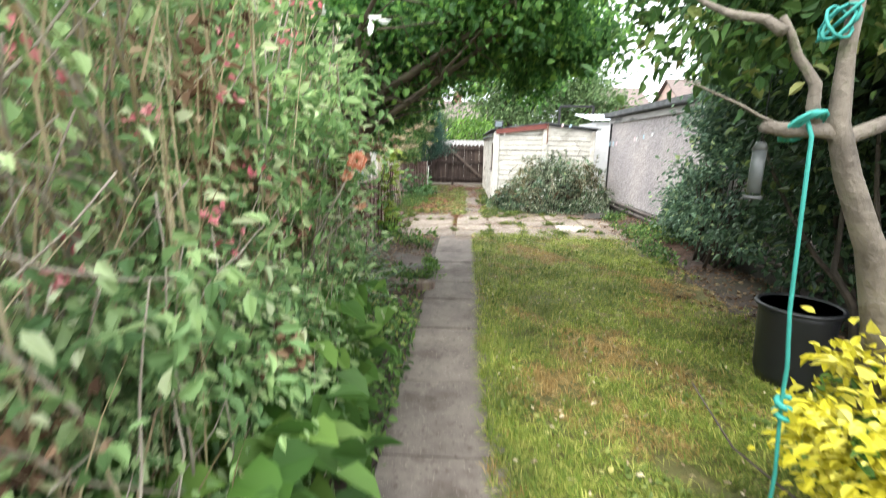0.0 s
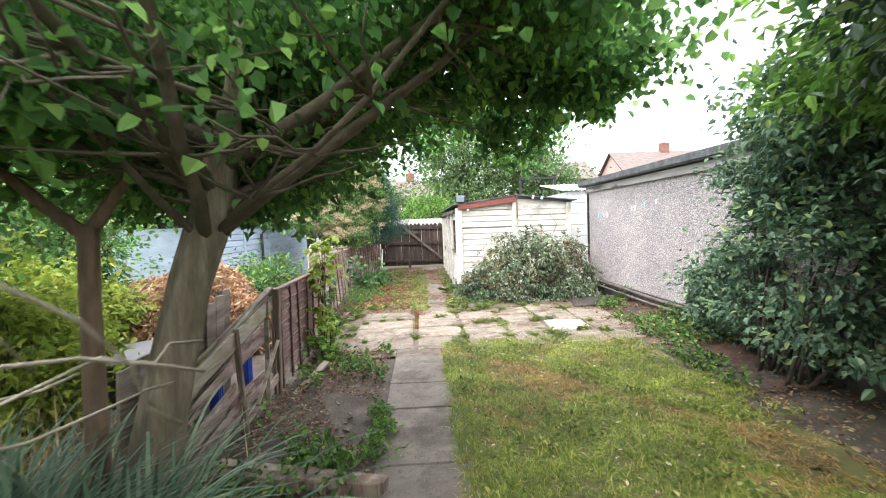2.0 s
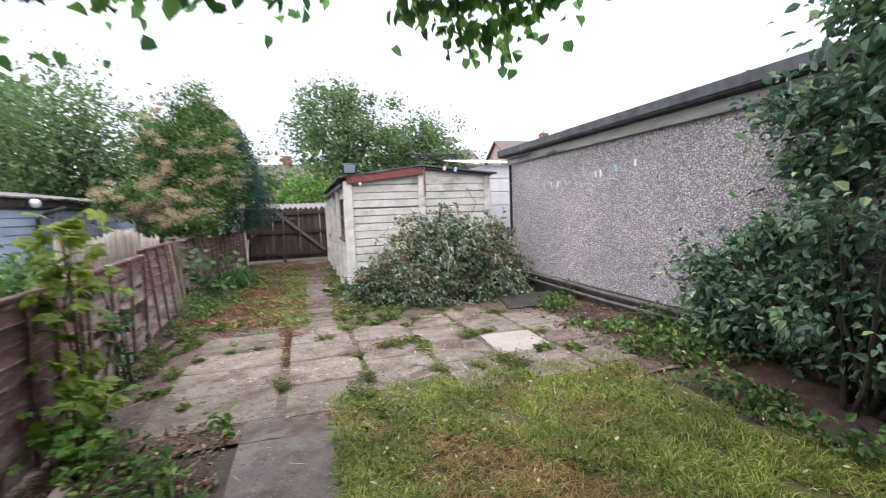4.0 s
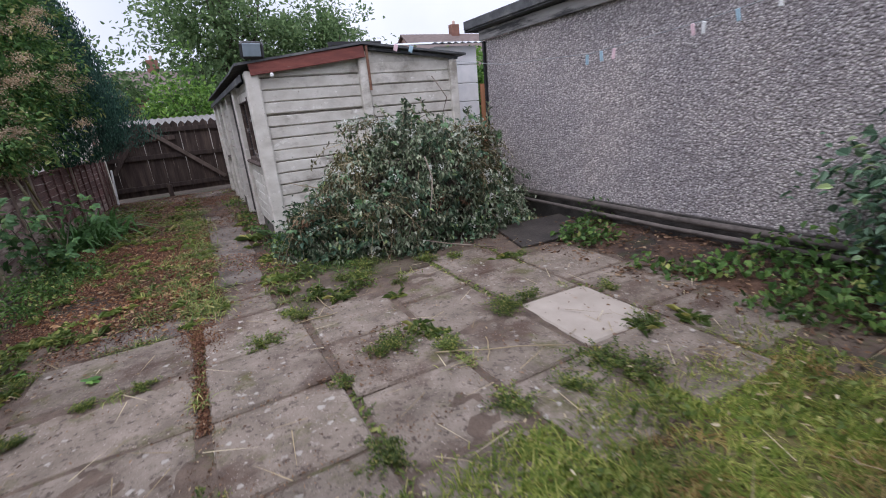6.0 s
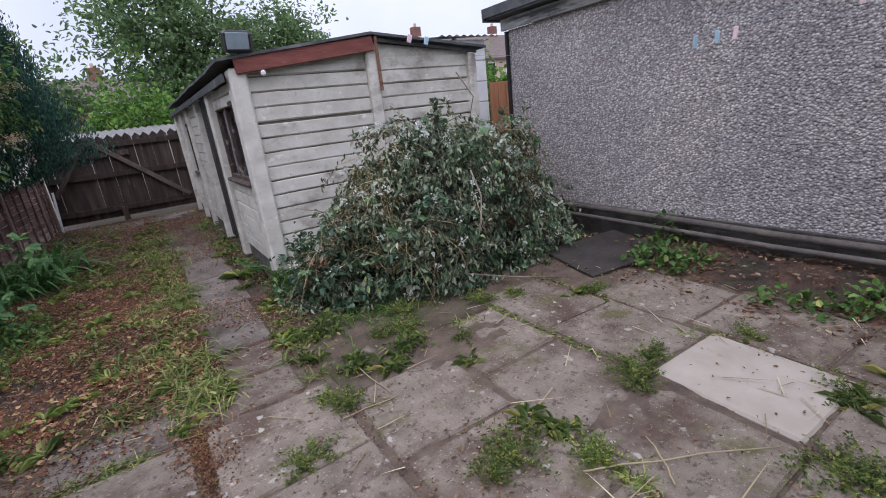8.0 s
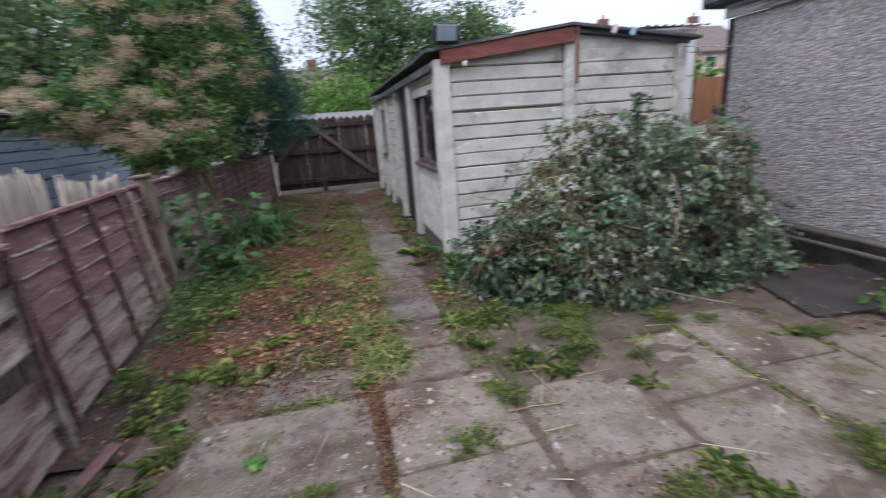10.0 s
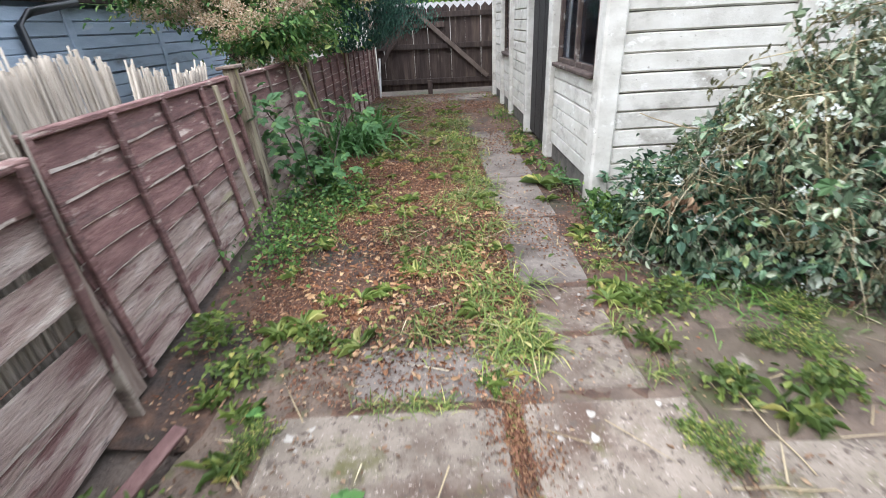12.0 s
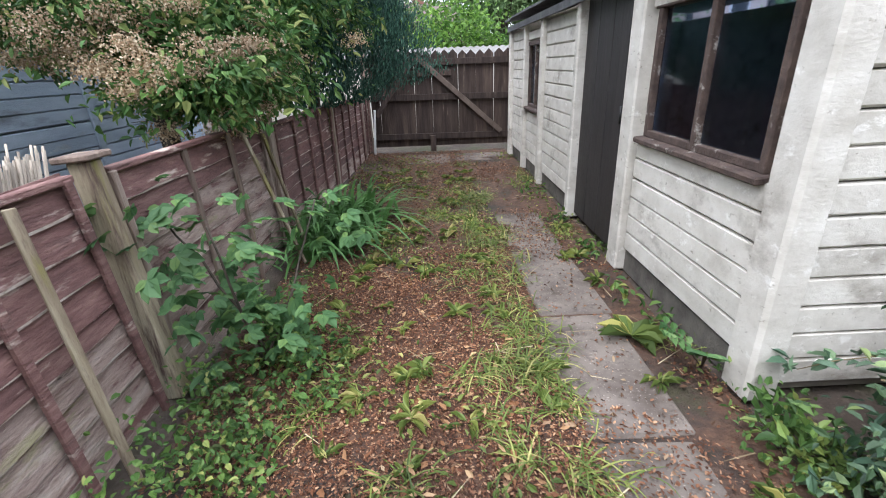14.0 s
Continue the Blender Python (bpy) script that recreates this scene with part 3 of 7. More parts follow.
# ---- path and patio of concrete slabs ----
path = thing("garden_path", (0.19, 3.0, 0), "narrow straight path of grey concrete slabs", "path", kind="structure")
y = -2.6
while y < 8.2:
    ln = (0.62, 0.92, 0.75)[int(RNG.integers(0, 3))]
    ln = min(ln, 8.42 - y)
    if ln > 0.2:
        part("slab", block(0.68, ln - 0.012, 0.06, 0.008, "path"), PATH_SLAB, path, "",
             pose(0.19 + RNG.normal(0, 0.008), y + ln / 2, -0.045 + RNG.normal(0, 0.003), RNG.normal(0, 0.3), RNG.normal(0, 0.4), RNG.normal(0, 0.4)))
    y += ln
patio = thing("patio", (1.2, 9.6, 0), "old patio of uneven concrete slabs with weedy joints", "patio", kind="structure")
# x from, x to, first joint, row depth, rows
COLUMNS = ((-0.83, 0.06, 8.28, 0.61, 4), (0.11, 0.76, 8.24, 0.62, 4), (0.79, 1.41, 7.98, 0.63, 5), (1.44, 2.03, 8.22, 0.64, 5), (2.07, 2.67, 8.2, 0.685, 4), (2.69, 3.32, 8.3, 0.7, 3))
for c, (x0, x1, y0, depth, rows) in enumerate(COLUMNS):
    for k in range(rows):
        pale = c == 4 and k == 1
        gap = 0.018
        part("slab", block(x1 - x0 - 0.01, depth - gap, 0.06, 0.012, "pale" if pale else "mossy" if (c, k) in ((2, 4), (3, 4)) else "patio"), PALE_SLAB if pale else MOSSY_SLAB if (c, k) in ((2, 4), (3, 4)) else SLAB, patio,
             "pale cream replacement slab" if pale else "",
             pose((x0 + x1) / 2, y0 + depth * (k + 0.5), -0.042 + RNG.normal(0, 0.004) + (0.006 if pale else 0), RNG.normal(0, 0.6), RNG.normal(0, 0.6), RNG.normal(0, 0.7) - (2 if c > 3 else 0)))
for x0, x1, y0, y1, pale in ((0.29, 0.65, 10.78, 11.12, 1), (0.3, 0.66, 11.16, 11.55, 0), (0.78, 1.38, 11.15, 11.75, 3), (0.24, 0.68, 11.6, 12.55, 2), (0.25, 0.72, 12.57, 13.5, 2), (0.3, 0.74, 13.52, 14.5, 2), (0.3, 0.74, 14.52, 15.5, 2), (-0.9, 0.0, 18.2, 18.9, 2), (0.1, 0.9, 18.3, 18.9, 2), (-0.55, 0.2, 10.76, 11.1, 2)):
    part("slab", block(x1 - x0, y1 - y0, 0.06, 0.012, "strip%d" % pale), (SLAB, SLAB, PATH_SLAB, MOSSY_SLAB)[pale], patio, "",
         pose((x0 + x1) / 2, (y0 + y1) / 2, -0.05 + RNG.normal(0, 0.003), RNG.normal(0, 0.5), RNG.normal(0, 0.5), RNG.normal(0, 1.0)))

sheet("patio_bed", -1.1, 3.5, 8.0, 11.3, 0.007, 0.05, 0.018, surface("joint_soil", [(0.3, (0.065, 0.045, 0.033)), (0.7, (0.16, 0.115, 0.083))], 9, bump=0.9, bscale=60, stains=[((0.09, 0.085, 0.035), 5, 0.56, 0.66)]), "earth and moss between the paving slabs", "soil", 0.12)

def bank(x, y):
    """Height of the soil heaped against the long wall."""
    u = min(1.0, max(0.0, (x - 3.25) / 0.6)) * min(1.0, max(0.0, (y - 6.5) / 1.5)) * min(1.0, max(0.0, (11.3 - y) / 0.8))
    return 0.16 * u * u * (3 - 2 * u) * (0.8 + 0.5 * noise.noise((x * 2.0, y * 2.0, 0.0)))


nx, ny = 16, 90
v = []
for i in range(nx + 1):
    for j in range(ny + 1):
        x, y = 3.15 + 0.8 * i / nx, 6.4 + 5.0 * j / ny
        v.append((x, y, -0.012 + bank(x, y) + 0.03 * noise.noise((x * 9, y * 9, 1.0)) * (1 if i else 0)))
k = np.arange((nx + 1) * (ny + 1)).reshape(nx + 1, ny + 1)
single("soil_bank", quick_mesh("soil_bank", v, np.stack([k[:-1, :-1], k[1:, :-1], k[1:, 1:], k[:-1, 1:]], -1).reshape(-1, 4), True), LITTER, "brown soil and leaf mould heaped against the wall", "soil", kind="structure")

# ---- cream prefabricated garage ----
GX, GY, GX2, GY2 = 1.06, 12.8, 3.67, 18.8
RIDGE_X = 2.35


def roof_z(x):
    return 2.15 - (RIDGE_X - x) * 0.13 if x < RIDGE_X else 2.15 - (x - RIDGE_X) * 0.11


garage = thing("garage", (GX, GY, 0), "cream-painted old concrete plank garage with a felt roof", "garage")


def plank_mesh(length, height, depth=0.03):
    """A cast plank with a shiplap step along its lower edge."""
    k = ("plank", round(length, 3), round(height, 3))
    if k not in BOXES:
        g = Geo()
        seg = 5
        prof = ((0, 0.0), (depth * 0.5, 0.001), (depth, 0.012), (depth * 0.97, height - 0.009), (depth * 0.5, height - 0.004), (0, height - 0.003))
        v = []
        for i in range(seg + 1):
            x = length * i / seg
            w = RNG.normal(0, 0.0016)
            v += [(x, -d - w, z + w) for d, z in prof]
        s = len(prof)
        q = [(i * s + j, (i + 1) * s + j, (i + 1) * s + (j + 1) % s, i * s + (j + 1) % s) for i in range(seg) for j in range(s)]
        q += [(3, 2, 1, 0), (5, 4, 3, 0), (seg * s, seg * s + 1, seg * s + 2, seg * s + 3), (seg * s, seg * s + 3, seg * s + 4, seg * s + 5)]
        g.add(v, q)
        BOXES[k] = g.mesh("plank")
    return BOXES[k]


def planks(parent, a, b, z0, z1, step, turn, skip=None):
    """Rows of planks on the upright face from a to b."""
    ln = math.dist(a, b)
    z, k = z0, 0
    while z < z1 - 0.03:
        h = min(step, z1 - z)
        if skip is None or not skip(k):
            part("plank", plank_mesh(ln, h), CREAM if parent is garage else BLUE_WALL, parent, "", pose(a[0], a[1], z + RNG.normal(0, 0.0015), RNG.normal(0, 0.5), RNG.normal(0, 0.06), turn))
        z += step
        k += 1


# front: two bays of planks between posts; a wider dark gap where two cast panels meet
FP = 0.128
for x0, x1 in ((1.15, 2.29), (2.41, 3.55)):
    planks(garage, (x0, GY), (x1, GY), 0.057, 0.953, FP, 0)
    planks(garage, (x0, GY + 0.004), (x1, GY + 0.004), 0.96, 1.465, FP, 0)
    planks(garage, (x0, GY + 0.008), (x1, GY + 0.008), 1.485 if x0 < 2 else 1.472, roof_z(x0) - 0.05 if x0 < 2 else roof_z(x1) - 0.03, FP, 0)
g = Geo()
g.box((GX + 0.05, GY + 0.012, 0), (GX2 - 0.05, GY + 0.07, 1.9))
g.add([(GX + 0.05, GY + 0.03, 1.89), (RIDGE_X, GY + 0.03, 2.07), (RIDGE_X, GY + 0.07, 2.07), (GX + 0.05, GY + 0.07, 1.89)], [(0, 1, 2, 3)])
# backing in the darker tone, so the plank gaps read as shadow lines
part("inner_panel", g, JOINT, garage)
g = Geo()
g.add([(1.2, GY - 0.012, 1.89), (RIDGE_X, GY - 0.012, 1.94), (RIDGE_X, GY - 0.012, 2.11), (1.2, GY - 0.012, 1.95),
       (1.2, GY + 0.05, 1.89), (RIDGE_X, GY + 0.05, 1.94), (RIDGE_X, GY + 0.05, 2.11), (1.2, GY + 0.05, 1.95)],
      [(0, 1, 2, 3), (7, 6, 5, 4), (3, 2, 6, 7), (0, 4, 5, 1)])
g.add([(RIDGE_X, GY - 0.014, 1.97), (3.56, GY - 0.014, 1.95), (3.56, GY - 0.014, 2.0), (RIDGE_X, GY - 0.014, 2.12),
       (RIDGE_X, GY + 0.05, 1.97), (3.56, GY + 0.05, 1.95), (3.56, GY + 0.05, 2.0), (RIDGE_X, GY + 0.05, 2.12)],
      [(0, 1, 2, 3), (7, 6, 5, 4), (3, 2, 6, 7), (0, 4, 5, 1)])
part("gable_panel", g, CREAM, garage)
for x, w, h in ((1.077, 0.15, 1.94), (2.35, 0.12, 2.1), (3.6, 0.11, 1.98)):
    part("post", block(w, 0.17, h, 0.018, "gpost"), CREAM, garage, "", pose(x, GY + 0.01, 0, 0, 0, 0))
# side towards the track
SIDE = ((12.9, 14.1), (15.42, 16.62), (16.74, 17.6), (17.68, 18.7))
for ya, yb in SIDE:
    win = (12.95, 14.05) if ya < 13 else (16.78, 17.56) if 16.7 < ya < 17 else None
    if win:
        lo = 0.93 if ya < 13 else 0.84
        planks(garage, (GX, yb), (GX, ya), 0.16, lo, FP, -90)
        planks(garage, (GX, yb), (GX, ya), 1.66, 1.86, 0.11, -90)
    else:
        planks(garage, (GX, yb), (GX, ya), 0.16, 1.86, FP, -90)
g = Geo()
for ya, yb, za, zb in ((12.86, 14.28, 0, 0.9), (12.86, 14.28, 1.68, 1.86), (12.86, 12.97, 0.9, 1.68), (14.05, 14.28, 0.9, 1.68), (15.4, 16.78, 0, 1.86), (16.78, 17.56, 0, 0.82), (16.78, 17.56, 1.62, 1.86), (17.56, 18.8, 0, 1.86)):
    g.box((GX + 0.004, ya, za), (GX + 0.06, yb, zb))
g.box((GX + 0.01, GY2 - 0.06, 0), (GX2, GY2, 1.9))
g.box((GX2 - 0.06, GY + 0.1, 0), (GX2, GY2 - 0.06, 1.9))
part("side_wall", g, CREAM, garage)
g = Geo()
g.box((GX - 0.012, 12.9, 0), (GX + 0.03, 14.26, 0.15))
g.box((GX - 0.012, 15.42, 0), (GX + 0.03, 18.75, 0.15))
part("plinth", g, surface("damp_plinth", [(0.3, (0.05, 0.045, 0.04)), (0.7, (0.16, 0.145, 0.125))], 7, bump=0.5, bscale=50), garage, "dark damp concrete plinth")
for yy, w in ((14.2, 0.17), (15.38, 0.09), (16.68, 0.12), (17.64, 0.09), (18.74, 0.14)):
    part("post", block(0.12, w, 1.88, 0.012, "gside"), CREAM, garage, "", pose(GX - 0.02, yy, 0))
door = part("door", block(0.03, 1.02, 1.8, 0.004, "door"), BLACK_DOOR, garage, "tall black-painted plank side door, shut", pose(GX + 0.03, 14.82, 0.05))
for k in range(7):
    part("board", block(0.022, 0.142, 1.81, 0.003, "doorboard"), BLACK_DOOR, door, "", pose(GX + 0.004 - 0.003 * (k % 2), 14.383 + k * 0.146, 0.05))
g = Geo()
g.tube([(GX - 0.03, 14.42, 0.98), (GX - 0.03, 14.42, 1.1)], 0.009, 6)
g.box((GX - 0.026, 14.405, 0.975), (GX - 0.005, 14.435, 0.99))
part("handle", g, BLACK_METAL, door)


def window(parent, y0, y1, z0, z1, lights):
    x = GX
    w = part("window", block(0.03, y1 - y0 + 0.1, 0.05, 0.005, "head"), FRAME, parent, "weathered brown timber window", pose(x - 0.015, (y0 + y1) / 2, z1))
    part("sill", block(0.085, y1 - y0 + 0.1, 0.036, 0.008, "sill"), FRAME, w, "cracked brown sill with flaking white paint", pose(x - 0.03, (y0 + y1) / 2, z0 - 0.036, 0, -5, 0))
    for k in range(lights + 1):
        yy = y0 + (y1 - y0) * k / lights
        part("mullion", block(0.045, 0.042, z1 - z0, 0.005, "mull"), FRAME, w, "", pose(x - 0.002, yy, z0))
    part("rail", block(0.045, y1 - y0, 0.04, 0.004, "rail"), FRAME, w, "", pose(x + 0.0, (y0 + y1) / 2, z0 + 0.001))
    for k in range(lights):
        ya, yb = y0 + (y1 - y0) * k / lights + 0.02, y0 + (y1 - y0) * (k + 1) / lights - 0.02
        part("pane", block(0.005, yb - ya, z1 - z0 - 0.02, 0, "pane"), GLASS, w, "", pose(x + 0.012, (ya + yb) / 2, z0 + 0.01))


window(garage, 12.98, 14.03, 0.95, 1.66, 2)
window(garage, 16.8, 17.54, 0.86, 1.6, 2)
g = Geo()
v, q = [], []
for k in range(19):
    yy, j = GY - 0.12 + k * 0.345, RNG.normal(0, 0.006)
    for x in (GX - 0.14, RIDGE_X, GX2 + 0.1):
        v += [(x, yy, roof_z(x) + 0.02 + j), (x, yy, roof_z(x) + 0.045 + j)]
    if k < 18:
        i = k * 6
        q += [(i, i + 2, i + 8, i + 6), (i + 7, i + 9, i + 3, i + 1), (i + 2, i + 4, i + 10, i + 8), (i + 9, i + 11, i + 5, i + 3), (i, i + 6, i + 7, i + 1), (i + 4, i + 5, i + 11, i + 10)]
q += [(0, 1, 3, 2), (2, 3, 5, 4), (108, 110, 111, 109), (110, 112, 113, 111)]
g.add(v, q)
part("roof", g, FELT, garage, "low-pitched dark grey felt roof, edges curling")
bar("fascia", (GX + 0.0, GY - 0.09, roof_z(GX) - 0.03), (RIDGE_X + 0.02, GY - 0.09, roof_z(RIDGE_X) - 0.05), 0.03, 0.13, RED_FASCIA, garage, "flaking red-brown fascia board", spin=0)
bar("fascia", (RIDGE_X + 0.03, GY - 0.06, roof_z(RIDGE_X) - 0.01), (GX2, GY - 0.06, roof_z(GX2) - 0.01), 0.02, 0.035, FELT, garage, spin=0)
bar("fascia", (GX - 0.1, GY - 0.05, 1.87), (GX - 0.1, GY2, 1.87), 0.02, 0.07, FELT, garage, "black roof edge trim", spin=0)
bar("bracket", (RIDGE_X + 0.05, GY - 0.1, 2.16), (RIDGE_X + 0.05, GY - 0.1, 1.66), 0.03, 0.02, RUST, garage, "rusty iron strap bracket")
# flood lamp on the roof corner
lamp = thing("flood_lamp", (1.12, 12.68, 2.02), "black outdoor flood lamp, unlit, on the garage roof corner", "lamp")
part("lamp_housing", block(0.2, 0.1, 0.15, 0.02, "lamp"), BLACK_METAL, lamp, "", pose(1.12, 12.7, 2.05, 12, 0, 10) @ Matrix.Diagonal((1.15, 1, 1.15, 1)))
part("lens", block(0.16, 0.008, 0.11, 0.003, "lens"), plain("lamp_glass", (0.25, 0.3, 0.34), 0.15), lamp, "grey glass lens", pose(1.113, 12.644, 2.07, 12, 0, 10) @ Matrix.Diagonal((1.15, 1, 1.15, 1)))
part("bracket", block(0.04, 0.04, 0.1, 0.004, "lampb"), BLACK_METAL, lamp, "", pose(1.12, 12.72, 1.97))
# small dome sensor under the fascia
single("bell_sensor", block(0.04, 0.04, 0.05, 0.014, "sens"), WHITE_PAINT, "small white sensor fixed under the red fascia", "sensor", m=pose(1.28, 12.69, 1.86))

# ---- pebbledashed neighbouring building ----
outhouse = thing("outhouse", (4.0, 8.0, 0), "long low building with grey-brown pebbledashed wall", "building")
g = Geo()
g.box((4.0, 2.0, 0.3), (4.25, 12.55, 2.17))
g.box((4.25, 12.3, 0.0), (8.5, 12.55, 2.17))
part("wall", g, PEBBLE, outhouse, "grey-brown pebbledash render of small stones")
g = Geo()
g.box((3.96, 2.0, -0.05), (4.2, 12.5, 0.3))
part("plinth", g, surface("black_plinth", [(0.3, (0.03, 0.027, 0.025)), (0.7, (0.1, 0.09, 0.08))], 6, bump=0.6, bscale=40), outhouse, "dark damp base course")
bar("barge_board", (3.97, 2.0, 2.23), (3.97, 12.62, 2.23), 0.04, 0.12, surface("grey_barge", [(0.3, (0.24, 0.23, 0.22)), (0.7, (0.4, 0.385, 0.37))], 5, stretch=(3, 0.4, 3), bump=0.3, bscale=30, stains=[((0.07, 0.07, 0.07), 3, 0.55, 0.65)]), outhouse, "weathered grey timber board", spin=0)
g = Geo()
g.box((3.86, 2.0, 2.31), (8.6, 12.78, 2.37))
g.box((3.84, 2.0, 2.33), (3.9, 12.8, 2.43))
g.box((3.86, 12.74, 2.3), (8.6, 12.82, 2.43))
part("roof", g, FELT, outhouse, "flat dark grey felt roof with raised edge")
bar("corner_trim", (3.985, 12.56, 0.2), (3.985, 12.56, 2.16), 0.05, 0.03, BLACK_METAL, outhouse, "dark corner strip")
for k, (z, r) in enumerate(((0.28, 0.028), (0.2, 0.022))):
    g = Geo()
    g.tube([(3.9 - 0.04 * k, 12.3 - t * 1.3, z + 0.012 * math.sin(t * 2.1 + k)) for t in range(8)], r, 8)
    single("pipe", g, surface("old_pipe%d" % k, [(0.3, (0.06, 0.05, 0.045)), (0.7, (0.15, 0.125, 0.11))], 8, bump=0.4, bscale=40), "old dark pipe along the foot of the wall", "pipe", "wall pipes")
single("ground_board", block(0.8, 0.7, 0.03, 0.006, "board"), surface("wet_black_board", [(0.3, (0.018, 0.015, 0.013)), (0.7, (0.055, 0.045, 0.038))], 5, bump=0.4, bscale=40, rough=0.6, stains=[((0.16, 0.12, 0.085), 14, 0.62, 0.7)]),
       "wet black board lying on the soil by the wall", "board", m=pose(3.42, 10.85, 0.03, 2, -4, -14))

# ---- gate at the end of the track ----
gate = thing("gate", (-0.1, 19.43, 0), "tall dark brown plank gate with braces, shut", "gate")
for k in range(16):
    x = -1.3 + k * 0.152
    g = Geo()
    h = 1.58 + RNG.normal(0, 0.012)
    pts = [(0, 0, 0.08), (0.152, 0, 0.08), (0.152, 0, h), (0.076, 0, h + 0.075), (0, 0, h)]
    v = [(a, b + d, c) for d in (0, 0.022) for a, b, c in pts]
    bm = bmesh.new()
    vs = [bm.verts.new(p) for p in v]
    for f in ((0, 1, 2, 3, 4), (9, 8, 7, 6, 5), (0, 5, 6, 1), (1, 6, 7, 2), (2, 7, 8, 3), (3, 8, 9, 4), (4, 9, 5, 0)):
        bm.faces.new([vs[i] for i in f])
    part("board", bm, GATEWOOD, gate, "", pose(x, 19.44, 0, 0, RNG.normal(0, 0.25), 0))
for z, x0, x1 in ((0.26, -1.28, 1.1), (0.92, -1.28, 1.1), (1.3, -1.28, 0.1), (1.47, -1.28, 1.1)):
    bar("rail", (x0, 19.41, z), (x1, 19.41, z + (0.0 if z > 1 else -0.02)), 0.1, 0.04, GATEWOOD, gate, spin=90)
bar("brace", (-0.55, 19.37, 1.62), (0.95, 19.37, 0.3), 0.085, 0.035, surface("brace_wood", [(0.3, (0.075, 0.055, 0.045)), (0.7, (0.15, 0.115, 0.092))], 6, bump=0.5, bscale=30), gate, "greyed diagonal brace", spin=90)
bar("brace", (-0.5, 19.37, 1.6), (-1.22, 19.37, 0.62), 0.08, 0.035, GATEWOOD, gate, spin=90)
bar("stump", (-0.25, 19.36, 0.0), (-0.25, 19.36, 0.27), 0.1, 0.05, GATEWOOD, gate)
for x in (-1.38, 1.14):
    single("gate_post", block(0.11, 0.11, 1.7, 0.01, "gatep"), POSTWOOD, "dark square timber gate post", "post", "gate posts", m=pose(x, 19.42, 0))
single("white_stake", block(0.035, 0.02, 0.75, 0.003, "stake"), WHITE_PAINT, "thin white-painted stake leaning by the gate", "stake", m=pose(-1.28, 19.2, 0, 0, 4, 0))

# ---- boundary fence of overlapping waney boards ----
def slat_mesh(length, h, seed, material):
    """A thin board with wavy edges and a bare worn lip along its foot."""
    k = ("slat", round(length, 2), seed, material.name)
    if k not in BOXES:
        g = Geo()
        seg = 12
        v = []
        for i in range(seg + 1):
            x = length * i / seg
            w0, w1 = 0.014 * noise.noise((x * 2.6, seed * 7.7, 0)), 0.01 * noise.noise((x * 3.1, seed * 3.3, 5))
            b = 0.01 * noise.noise((x * 1.7, seed * 9.1, 2))
            lip = 0.008 + 0.014 * noise.noise((x * 9.0, seed * 2.1, 3)) + 0.008 * noise.noise((x * 2.1, seed * 5.3, 6))
            v += [(x, b - 0.015, w0), (x, b - 0.018, w0 + lip), (x, b + 0.004, h + w1), (x, b + 0.012, h + w1), (x, b - 0.004, w0)]
        q = [(i * 5 + j, (i + 1) * 5 + j, (i + 1) * 5 + (j + 1) % 5, i * 5 + (j + 1) % 5) for i in range(seg) for j in range(5)]
        q += [(4, 3, 2, 1), (seg * 5 + 1, seg * 5 + 2, seg * 5 + 3, seg * 5 + 4)]
        g.add(v, q)
        me = g.mesh("slat")
        me.materials.append(material)
        me.materials.append(BARE_EDGE)
        for p in me.polygons:
            if p.index < seg * 5 and p.index % 5 in (0, 4):
                p.material_index = 1
        BOXES[k] = me
    return BOXES[k]


def fence_panel(a, b, h, battens, material, label, missing=(), loose=(), lean=0.0, drop=0.0, cap=True, batten_wood=FENCE, bleached=2):
    """A panel from a to b; its face looks to +x. drop: how far the top falls towards a."""
    ln = math.dist(a, b)
    ang = math.degrees(math.atan2(b[1] - a[1], b[0] - a[0]))
    base = pose(a[0], a[1], 0, 0, 0, ang) @ pose(0, 0, 0, lean, 0, 0)
    p = thing("fence", (a[0], a[1], 0), label, "fence", "boundary fence panels")
    count = 9
    step = (h - 0.06) / count
    for k in range(count):
        if k in missing:
            continue
        tilt = RNG.normal(0, 0.35) + (loose[k] if k in loose else 0)
        tip = drop * (k / count) / ln
        part("slat", slat_mesh(ln, step * 1.28, int(RNG.integers(0, 6)), BLEACHED if material is FENCE and k < bleached else material), material, p, "", base @ pose(0, 0.0, 0.03 + k * step - drop * k / count, 0, -math.degrees(math.atan(tip)) + tilt, 0) @ pose(0, 0, 0, -2, 0, 0))
    for k in range(battens):
        x = 0.03 + (ln - 0.06) * k / (battens - 1)
        hh = h - drop * (1 - x / ln)
        part("batten", block(0.038, 0.022, hh - 0.02, 0.004, batten_wood.name), batten_wood, p, "", base @ pose(x, -0.03, 0.02, RNG.normal(0, 0.4), RNG.normal(0, 0.9), 0))
    if cap:
        part("cap", block(ln, 0.055, 0.028, 0.005, "cap"), FENCE if material is FENCE else GREYWOOD, p, "weathered capping strip", base @ pose(ln / 2, -0.005, h - drop / 2 - 0.015, 0, -math.degrees(math.atan(drop / ln)), 0))
    return p


